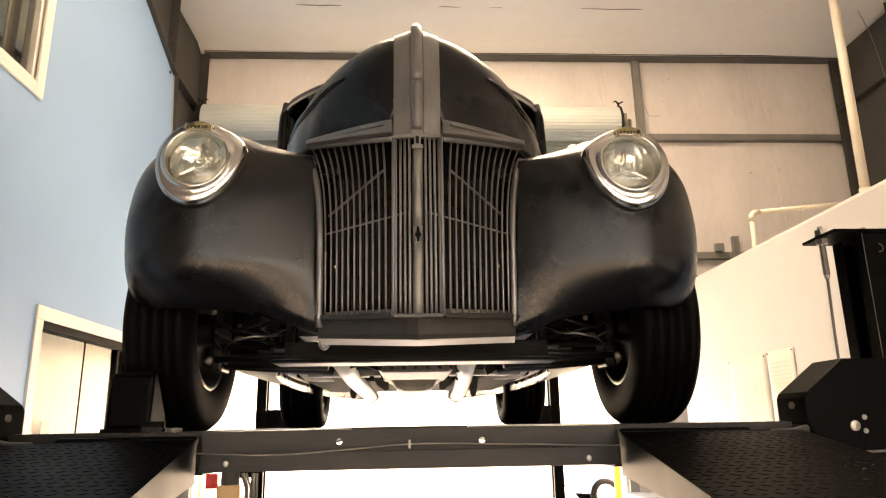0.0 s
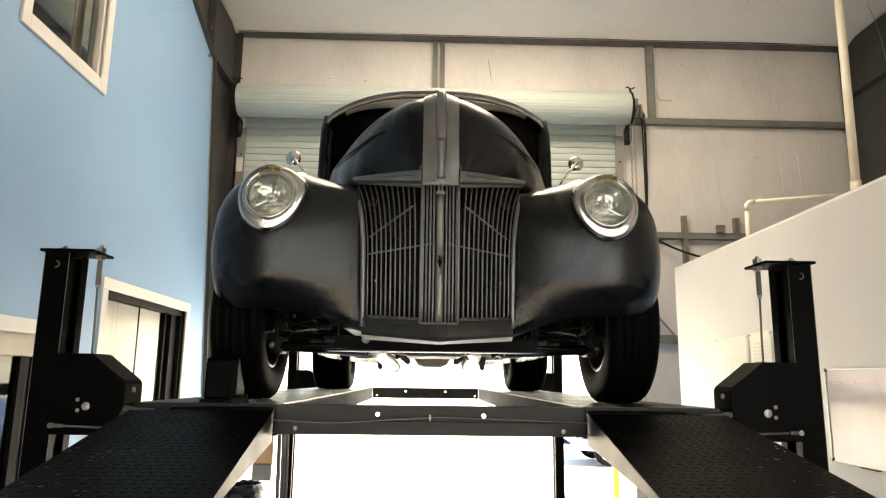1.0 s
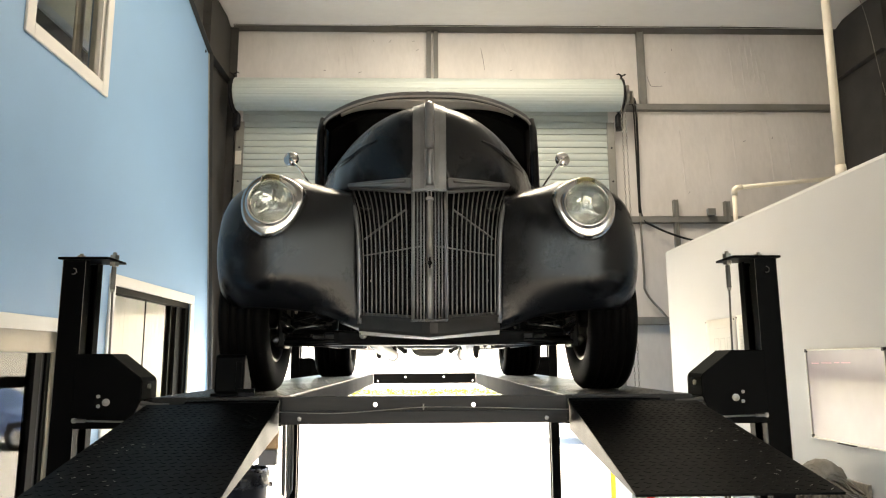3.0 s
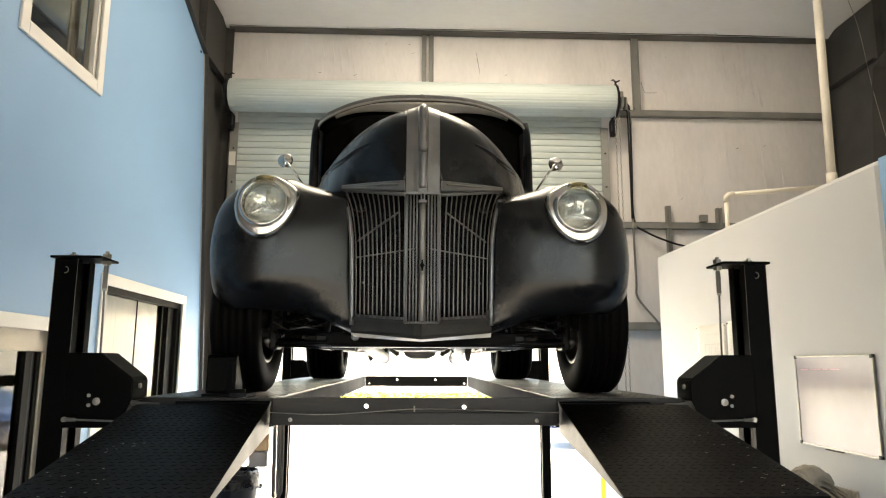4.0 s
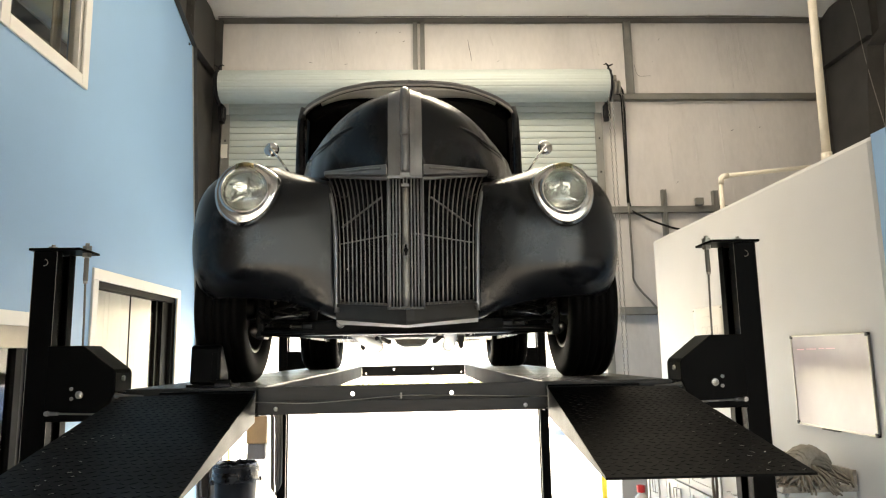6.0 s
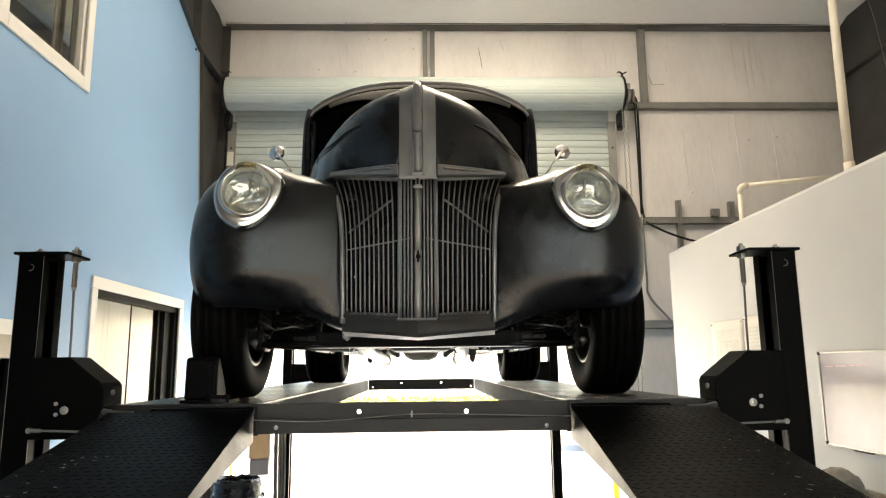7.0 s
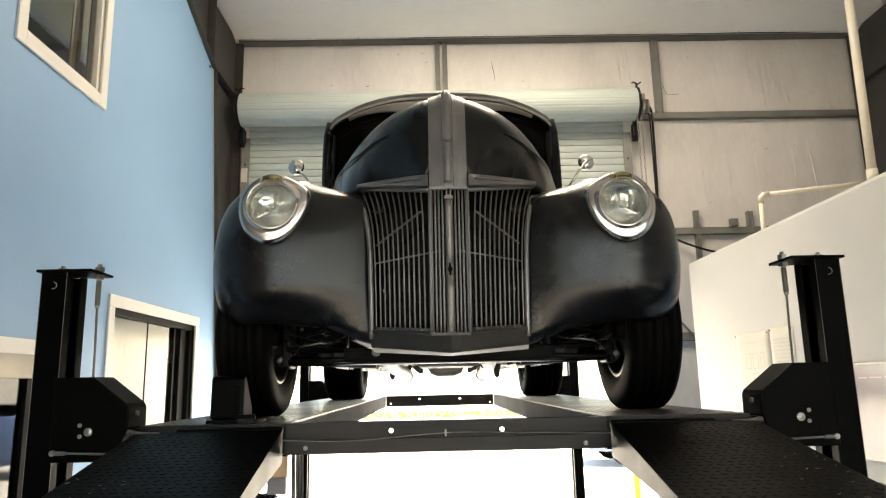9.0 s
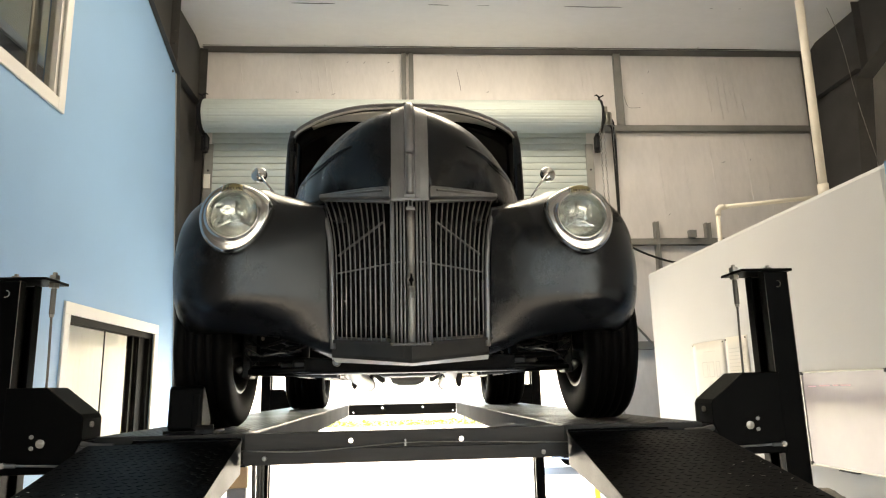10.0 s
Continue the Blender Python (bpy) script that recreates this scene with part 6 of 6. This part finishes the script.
def mop_head(kx, ky, kz, ax, spread, n, length, seed):
    """Limp yarn flowing from a knot, lying on the worktop and drooping over its edges."""
    rng = random.Random(seed)
    m = thing("mop_head", "limp grey-brown cotton yarn mop head heaped on the worktop", "mop head", "mop heads")
    for g in range(n):
        a = ax + rng.gauss(0, spread)
        d, sd = Vector((math.cos(a), math.sin(a), 0)), Vector((-math.sin(a), math.cos(a), 0))
        ln, curl, ph = length * rng.uniform(0.6, 1.05), rng.uniform(-0.20, 0.20), rng.uniform(0, 6)
        lay, pts, drop = rng.uniform(0, 0.055), [], 0.0
        for k in range(13):
            t = k / 12
            p = Vector((kx, ky, kz)) + d * ln * t + sd * (curl * t * t + 0.013 * math.sin(9 * t + ph)) + sd * rng.uniform(-0.002, 0.002)
            p.x = min(p.x, 2.715)
            p.z = kz + lay * 0.5 + 0.036 * math.sin(math.pi * min(1, t * 1.2)) - (kz - 1.158 + 0.04 * lay) * t ** 1.3
            if p.y > 3.71 and p.x > 2.265:
                p.z = max(p.z, 1.160 + lay * (1 - t))
            else:
                drop += 0.021
                p.z -= drop
                p.x, p.y = p.x + 0.4 * max(0, 2.262 - p.x), p.y + 0.7 * max(0, 3.70 - p.y)
            pts.append(p)
        b = B()
        tube(b, pts, 0.0062, 5)
        part("strand", b, M_MOP, m, smooth=True)
    b = B()
    tube(b, [(kx - 0.05, ky - 0.01, kz), (kx, ky, kz + 0.02), (kx + 0.05, ky + 0.01, kz)], [0.02, 0.034, 0.02], 10)
    part("band", b, M_TOWEL, m, "pale stitched band", smooth=True)


mop_head(2.52, 3.93, 1.235, radians(236), 0.42, 150, 0.26, 11)
mop_head(2.42, 4.03, 1.21, radians(205), 0.45, 100, 0.26, 12)
mop_head(2.62, 3.97, 1.20, radians(262), 0.16, 40, 0.25, 13)


def folded_cloth(x, y, z, turn):
    """A towel folded over on itself and slumped on the yarn."""
    t = thing("cleaning_cloth", "folded pale grey terry cloth slumped on the mop heads", "cloth")
    m = Matrix.Translation((x, y, z)) @ Matrix.Rotation(turn, 4, "Z")
    for k in range(4):
        b = B()
        w, l = 0.24 - 0.018 * k, 0.20 - 0.012 * k
        surf(b, lambda u, v: m @ Vector(((u - 0.5) * w + 0.012 * k, (v - 0.5) * l, 0.017 * k + 0.045 * math.cos((u - 0.45) * 2.9) - 0.05 * (v < 0.2) * (0.2 - v) * 5 - 0.03 * abs(v - 0.5) + 0.012 * noise.noise(Vector((u * 4, v * 4, k + 0.3))) + 0.006 * noise.noise(Vector((u * 11, v * 9, k))))), 22, 18)
        part("fold", b, M_TOWEL, t, smooth=True, thick=0.009)


folded_cloth(2.53, 3.90, 1.275, 0.25)


b = B()
box(b, PX - 0.028, PX - 0.003, 3.715, 6.44, 1.1525, 1.242)
tagged(part("backsplash", b, M_STONE, bevel=0.004), "low brown speckled upstand behind the worktop", "backsplash")


def jug():
    j = thing("fuel_jug", "red plastic jug with a cap standing by the cabinets", "jug", at=(0, 0, 0))
    x, y = 2.40, 6.86
    b = B()
    rows = [(0.0, 0.085, 0.085), (0.02, 0.10, 0.095), (0.22, 0.10, 0.095), (0.28, 0.085, 0.08), (0.33, 0.04, 0.04), (0.40, 0.028, 0.028)]
    surf(b, lambda u, v: Vector((x + spline(rows, u * 0.4)[0] * math.cos(2 * math.pi * v), y + spline(rows, u * 0.4)[1] * math.sin(2 * math.pi * v), u * 0.4)), 20, 24, closed=True)
    part("jug_body", b, M_RED, j, smooth=True, thick=0.003)
    b = B()
    lathe(b, [(0, 0), (0.034, 0), (0.034, 0.04), (0.028, 0.046), (0, 0.046)], Matrix.Translation((x, y, 0.395)), 18)
    part("cap", b, M_RED, j)
    b = B()
    tube(b, [(x - 0.09, y, 0.30), (x - 0.10, y, 0.37), (x - 0.05, y, 0.40), (x - 0.02, y, 0.37)], 0.014, 8)
    part("handle", b, M_RED, j, smooth=True)
    k = thing("fuel_jug", "tall red bottle with a bright red cap by the cabinets", "jug")
    b = B()
    lathe(b, [(0, 0), (0.07, 0), (0.078, 0.02), (0.078, 0.36), (0.06, 0.43), (0.03, 0.46), (0.03, 0.48), (0, 0.48)], Matrix.Translation((2.44, 7.10, 0)), 24)
    part("bottle", b, M_PAPER, k, "cream plastic bottle", smooth=True)
    b = B()
    lathe(b, [(0, 0), (0.045, 0), (0.045, 0.07), (0, 0.08)], Matrix.Translation((2.44, 7.10, 0.475)), 18)
    part("cap", b, M_RED, k)


jug()


def hanging_strap():
    s_ = thing("leather_strap", "brown leather strap hanging from the worktop edge", "strap")
    for dx in (-0.012, 0.02):
        b = B()
        tube(b, [(CX - 0.045, 4.67 + dx, 1.17), (CX - 0.05, 4.665 + dx * 2.2, 1.0), (CX - 0.05, 4.67 + dx * 1.6, 0.90), (CX - 0.048, 4.67 + dx * 0.8, 0.78)], [0.007, 0.011, 0.012, 0.013], 8)
        part("strap_end", b, M_LEATHER, s_, smooth=True)


hanging_strap()
b = B()
box(b, 2.31, 2.74, 7.36, 7.92, 0.004, 1.15)
tagged(part("storage_box", b, M_CAB, bevel=0.01), "plain white upright cabinet by the open door", "cabinet")


def bin_(x, y, h=0.82, r=0.275):
    t = thing("trash_can", "dark grey round trash can with a black bag", "trash can", "trash cans", at=(x, y, 0))
    b = B()
    lathe(b, [(0, 0.0), (r * 0.80, 0.0), (r * 0.82, 0.02), (r * 0.98, h - 0.06), (r * 1.05, h - 0.05), (r * 1.05, h), (r * 0.97, h), (r * 0.78, 0.03), (0, 0.03)], None, 40)
    part("can", b, M_BIN, t, smooth=True, bevel=0.003)
    b = B()
    surf(b, lambda u, v: Vector(((r * (1.09 - 0.16 * u) + 0.012 * noise.noise(Vector((7 * math.cos(2 * math.pi * v), 7 * math.sin(2 * math.pi * v), u * 5)))) * math.cos(2 * math.pi * v), (r * (1.09 - 0.16 * u) + 0.012 * noise.noise(Vector((7 * math.cos(2 * math.pi * v), 7 * math.sin(2 * math.pi * v), 3 + u * 5)))) * math.sin(2 * math.pi * v), h - 0.16 + 0.19 * math.sin(u * math.pi * 0.72) + 0.02 * noise.noise(Vector((5 * math.cos(2 * math.pi * v), 5 * math.sin(2 * math.pi * v), 9))))), 14, 72, closed=True)
    part("bag", b, M_BAG, t, "crumpled black bin bag", smooth=True, thick=0.001)
    for a in (0.4, 0.4 + math.pi):
        b = B()
        box(b, r * 0.98, r * 1.16, -0.06, 0.06, h - 0.18, h - 0.13, Matrix.Rotation(a, 4, "Z"))
        part("handle", b, M_BIN, t, bevel=0.01)


bin_(-1.99, 7.30, 0.83, 0.235)


def loose_wheel():
    w = thing("spare_wheel", "small dark wheel with a dull rim leaning by the trash can", "wheel")
    m = Matrix.Translation((-2.40, 7.46, 0.25)) @ Vector((0.8, -0.55, 0.22)).to_track_quat("Z", "Y").to_matrix().to_4x4()
    b = B()
    lathe(b, [(0.17 + 0.05 * math.cos(a), 0.04 * math.sin(a)) for a in [2 * math.pi * k / 12 for k in range(12)]], m, 40, close=True)
    part("tyre", b, M_RUBBER, w, smooth=True)
    b = B()
    lathe(b, [(0.165, 0.035), (0.160, 0.045), (0.150, 0.047), (0.146, 0.040)], m, 40)
    part("rim", b, M_CAST, w, "dull metal trim ring", smooth=True, thick=0.002)
    b = B()
    lathe(b, [(0.147, 0.038), (0.135, 0.02), (0.125, 0), (0.05, 0.01), (0.03, 0.02), (0, 0.022)], m, 40)
    part("wheel_disc", b, M_DARK, w, "dark wheel disc", smooth=True)


loose_wheel()


def bollard(x):
    t = thing("bollard", "yellow painted steel bollard beside the door", "bollard", "door bollards", at=(x, 8.62, -0.02))
    b = B()
    lathe(b, [(0, 0), (0.06, 0), (0.06, 1.37), (0.045, 1.40), (0, 1.41)], None, 24)
    part("pipe", b, M_YELLOW, t, smooth=True)


bollard(-2.48)
bollard(2.46)


def chock():
    c = thing("wheel_chock", "black rubber and steel wheel chock against the front tyre", "wheel chock", at=(-0.775, 2.19, RUN))
    b = B()
    box(b, -0.088, 0.085, -0.05, 0.10, 0.0, 0.012)
    part("base", b, M_LIFT, c)
    b = B()
    prism(b, [(-0.055, 0.012), (0.075, 0.012), (0.075, 0.05), (-0.010, 0.160), (-0.030, 0.168), (-0.047, 0.160)], 0.118, pose(-0.085, 0.03, 0, 0, 0, 90) @ Matrix.Translation((0, -0.118, 0)))
    part("wedge", b, M_LIFT, c, "worn black rubber wedge", bevel=0.014)
    b = B()
    prism(b, [(-0.057, 0.014), (-0.045, 0.014), (-0.045, 0.135), (-0.052, 0.135)], 0.024, pose(0.0, 0.03, 0, 0, 0, 90) @ Matrix.Translation((0, -0.024, 0)))
    part("rib", b, M_LIFT, c, bevel=0.003)
    for k in range(4):
        b = B()
        lathe(b, [(0, 0), (0.008, 0), (0.008, 0.002), (0, 0.002)], Matrix.Translation((0.03 + 0.014 * k, -0.051, 0.008)) @ pose(0, 0, 0, 90), 10)
        part("hole", b, M_BIN, c)
    b = B()
    box(b, 0.02, 0.083, -0.05, -0.04, 0.0, 0.03)
    part("toe_plate", b, M_LIFT, c)


chock()


def power_unit():
    p = thing("lift_power_unit", "grey hydraulic power unit with hanging hoses on the lift post", "power unit")
    b = B()
    box(b, -1.755, -1.545, 6.74, 6.90, 1.12, 1.40)
    part("reservoir", b, M_OIL, p, "amber-tan plastic reservoir", bevel=0.015)
    b = B()
    box(b, -1.745, -1.555, 6.75, 6.89, 0.96, 1.118)
    part("pump_block", b, M_PUMP, p, "lavender-grey pump block", bevel=0.012)
    b = B()
    lathe(b, [(0, 0), (0.08, 0), (0.085, 0.02), (0.085, 0.26), (0.07, 0.29), (0, 0.29)], Matrix.Translation((-1.65, 6.82, 1.402)), 24)
    part("motor", b, M_FRAMESTEEL, p, smooth=True)
    b = B()
    box(b, -1.862, -1.757, 6.76, 6.85, 1.37, 1.50)
    part("control_box", b, M_RED, p, "red control box", bevel=0.012)
    b = B()
    box(b, -1.555, -1.434, 6.77, 6.83, 1.46, 1.52)
    part("bracket", b, M_LIFT, p)
    for dx, low, rr in ((0.0, 0.62, 0.016), (0.03, 0.66, 0.012), (-0.02, 0.56, 0.005)):
        b = B()
        x = -1.475 + dx
        tube(b, [(x - 0.05, 6.74, 1.5), (x, 6.72, 1.38), (x + 0.008, 6.71, 1.0), (x + 0.012, 6.705, low + 0.06), (x + 0.035, 6.705, low), (x + 0.06, 6.71, low + 0.07), (x + 0.06, 6.72, 1.0), (x + 0.05, 6.73, 1.5)], rr, 8)
        part("hose", b, M_STRUT if rr > 0.01 else M_CABLE, p, "grey hydraulic hose in a hanging loop" if rr > 0.01 else "thin black cable loop", smooth=True)


power_unit()

# ---- pipes and cables on the far wall ----


def run(name, pts, r, mat_, label, cat, n=10, sub=6):
    """A smooth run of pipe or cable."""
    rows = [(i, *p) for i, p in enumerate(pts)]
    t = thing(name, label, cat)
    b = B()
    q = [spline(rows, k / sub) for k in range((len(pts) - 1) * sub + 1)] if sub > 1 else pts
    tube(b, q, r, n)
    part(name + "_run", b, mat_, t, smooth=True)
    return t


PVY = 6.05
pv = thing("vent_pipe", "cream plastic vent pipe rising to the ceiling", "pipe")
for pts, r in (([(4.245, PVY, 3.93), (4.275, PVY, 6.72)], 0.043), ([(4.245, PVY, 3.84), (3.18, PVY, 3.738)], 0.022), ([(3.12, PVY, 3.668), (3.115, PVY, 3.1)], 0.022)):
    b = B()
    tube(b, pts, r, 18)
    part("pipe", b, M_PVC, pv, smooth=True)
b = B()
tube(b, [(3.20, PVY, 3.74), (3.15, PVY, 3.731), (3.127, PVY, 3.71), (3.12, PVY, 3.65)], 0.029, 16)
part("elbow", b, M_PVC, pv, smooth=True)
b = B()
tube(b, [(4.245, PVY, 3.82), (4.245, PVY, 3.97)], 0.052, 18)
part("coupling", b, M_PVC, pv, smooth=True)

run("power_cable", [(2.62, 7.9, 5.47), (2.75, 7.95, 5.45), (2.80, 8.0, 5.3), (2.81, 8.05, 4.6), (2.81, 8.05, 3.9), (2.95, 8.0, 3.72), (3.3, 7.95, 3.56), (3.6, 7.95, 3.5)], 0.014, M_CABLE, "black power cable running down the wall and sagging", "cable")
run("conduit", [(2.79, 8.03, 3.9), (2.80, 8.03, 3.1), (2.82, 8.03, 2.85), (3.07, 8.0, 2.52), (3.13, 8.0, 2.32), (3.13, 8.0, 1.2)], 0.014, M_ZINC, "thin metal conduit bent round the partition", "conduit")
run("conduit", [(2.70, 7.95, 5.36), (2.76, 8.0, 5.36), (2.775, 8.02, 5.2), (2.78, 8.03, 4.4), (2.78, 8.03, 3.9)], 0.010, M_CABLE, "dark conduit beside the hoist", "conduit")
run("wall_wire", [(2.99, 8.06, 5.82), (3.02, 8.06, 5.70), (3.06, 8.06, 5.655), (3.2, 8.06, 5.66)], 0.0022, M_CABLE, "loose black wire on the insulation", "wire")
run("hanging_wire", [(5.30, 7.2, 6.9), (5.42, 7.1, 6.2), (5.50, 7.05, 5.3), (5.62, 7.0, 4.4)], 0.0035, M_ZINC, "thin wire hanging from the roof", "wire")
b = B()
box(b, 3.66, 3.76, 7.955, 8.02, 3.855, 3.95)
tagged(part("junction_box", b, M_GIRT, bevel=0.006), "small grey junction box on the girt", "junction box")
# creases and tears of the vinyl facing
rng = random.Random(21)
CREASES = ((0.75, 6.05, 0.3), (0.72, 5.62, 0.2), (4.15, 6.0, 0.8), (4.3, 5.95, 0.9), (4.45, 6.05, 0.7), (4.62, 5.7, 0.4), (-1.2, 6.1, 0.5), (-1.1, 6.05, 0.45), (4.1, 4.9, 0.9), (4.6, 4.7, 1.0), (4.85, 4.6, 0.8), (1.05, 6.2, 0.2), (-1.35, 6.2, 0.3),
           (-1.0, 6.1, 0.5), (-0.93, 6.0, 0.35), (2.55, 6.1, 0.5), (2.48, 6.15, 0.4), (2.42, 6.05, 0.5), (4.38, 6.0, 0.8), (4.52, 5.9, 0.6), (3.4, 4.6, 0.9), (3.75, 4.55, 0.8), (-2.1, 6.1, 0.4))
for k, (x, z, l) in enumerate(CREASES):
    b = B()
    pts = [(x + 0.05 * t + rng.uniform(-.004, .004), BACK - 0.001, z + l / 2 - l * t) for t in [j / 10 for j in range(11)]]
    big = 0.007 if k > 1 else 0.0025
    tube(b, pts, [0.0015 + big * math.sin(math.pi * j / 10) * rng.uniform(0.5, 1) for j in range(11)], 6)
    part("vinyl_crease", b, M_INSUL if k > 1 else M_CABLE, wall_north, smooth=True)
for k in range(15):
    x, z = rng.uniform(-2.0, 4.9), rng.choice((rng.uniform(5.75, 6.35), rng.uniform(4.0, 5.2)))
    if z < 5.5 and x < 2.9:
        continue
    b = B()
    l, a = rng.uniform(0.01, 0.09), rng.uniform(0, 3.1)
    tube(b, [(x, BACK - 0.0005, z), (x + l * 0.5 * math.cos(a) + 0.006, BACK - 0.001, z + l * 0.5 * math.sin(a)), (x + l * math.cos(a), BACK - 0.0005, z + l * math.sin(a))], [0.0015, rng.uniform(0.0025, 0.004), 0.0012], 5)
    part("scuff", b, M_STRUT, wall_north)

# ---- yard ----


def parked_car():
    c = thing("parked_car", "deep blue sedan parked in the sunlit yard", "car", at=(5.76, 17.13, 0))
    c.rotation_euler = (0, 0, radians(-90))
    prof = [(-2.25, 0.35, 0.55), (-2.2, 0.35, 0.72), (-1.5, 0.33, 0.84), (-0.95, 0.33, 0.93), (-0.25, 0.33, 1.40), (0.7, 0.33, 1.44), (1.45, 0.33, 1.05), (2.1, 0.35, 0.98), (2.25, 0.4, 0.7)]
    b = B()

    def body(u, v):
        y = -2.25 + 4.5 * u
        z0, z1 = lerp(prof, y)
        a = v * 2 - 1
        w = 0.90 - 0.10 * (abs(y) / 2.25) ** 4
        t = abs(a)
        if t < 0.45:
            x = w * (0.98 - 0.33 * max(0, z1 - 0.95)) * t / 0.45
            z = z1 - 0.05 * (t / 0.45) ** 4
        else:
            k = (t - 0.45) / 0.55
            zt = z1 - 0.05
            z = zt - (zt - z0) * k
            x = w * (0.98 - 0.33 * max(0, z - 0.95)) if z > 0.7 else w * (1 - 0.05 * (0.7 - z))
        return Vector((x if a >= 0 else -x, y, z))
    surf(b, body, 60, 50)
    part("car_body", b, M_CARBLUE, c, smooth=True, thick=0.01)
    b = B()
    prism(b, [(-0.86, 0.97), (-0.22, 1.36), (0.68, 1.39), (1.28, 1.06)], 1.62, pose(0.81, 0, 0, 0, 0, 90))
    part("windows", b, M_TINT, c, "dark car windows")
    for sx in (-1, 1):
        for y in (-1.38, 1.36):
            m = Matrix.Translation((sx * 0.80, y, 0.335)) @ pose(0, 0, 0, 0, 90 * sx, 0)
            b = B()
            lathe(b, [(0.21, -0.1), (0.30, -0.11), (0.33, -0.08), (0.33, 0.08), (0.30, 0.115), (0.21, 0.11)], m, 32)
            w = part("wheel", b, M_RUBBER, c, smooth=True)
            b = B()
            lathe(b, [(0.215, 0.10), (0.20, 0.08), (0.05, 0.07), (0, 0.09)], m, 24)
            part("rim", b, M_STEEL, w, smooth=True)
            for k in range(5):
                b = B()
                box(b, 0.04, 0.205, -0.02, 0.02, 0.075, 0.10, m @ Matrix.Rotation(2 * math.pi * k / 5, 4, "Z"))
                part("spoke", b, M_STEEL, w)
        b = B()
        box(b, sx * 0.72 - 0.11, sx * 0.72 + 0.11, -2.235, -2.15, 0.62, 0.72)
        part("car_lamp", b, M_CHROME, c, bevel=0.02)


parked_car()


def grass_verge():
    rng = random.Random(4)
    b = B()
    box(b, -30, 30, 41.2, 48.0, -0.02, 0.03)
    for k in range(7000):
        x, y = rng.uniform(-30, 30), 41.0 + 7.2 * rng.random() ** 1.3
        c0 = Vector((x, y, rng.uniform(0.02, 0.10)))
        s = rng.uniform(0.05, 0.16)
        q = Euler((rng.uniform(-1, 1), rng.uniform(-1, 1), rng.uniform(0, 6.28))).to_matrix()
        v = [b.verts.new(c0 + q @ Vector(p) * s) for p in ((-1, 0, 0), (0, -0.5, 0.1), (1, 0, 0), (0, 0.5, 0.1))]
        b.faces.new(v)
    tagged(part("grass_verge", b, M_LEAF), "sunlit yellow-green grass verge across the yard", "grass", kind="stuff")


grass_verge()
# unseen apron, added dark to lower reflections in bezels and fenders
b = B()
box(b, -9, 10, -14.0, FRONT - 0.25, -0.02, -0.012)
tagged(part("driveway", b, M_ASPHALT), "unseen grey asphalt apron added to darken reflections in the car", "driveway", kind="structure")
b = B()
box(b, -45, 45, 60, 70, -0.02, 7.5)
wh = thing("warehouse", "long pale stucco warehouse across the yard", "building")
part("wall", b, M_STUCCO, wh)
b = B()
box(b, -45.3, 45.3, 59.7, 70.3, 7.5, 7.9)
part("coping", b, M_FRAME, wh, "white roof coping")
for k in range(9):
    b = B()
    box(b, -38 + 9 * k, -34 + 9 * k, 59.9, 59.99, 0.0, 4.0)
    d = part("loading_door", b, M_DOOR, wh)
# unseen block added to cut the bright horizon reflected in the fenders
b = B()
box(b, -40, 40, -28, -19, -0.02, 5.2)
tagged(part("opposite_block", b, M_BROWN), "unseen tan stucco block added opposite to darken car reflections", "building")
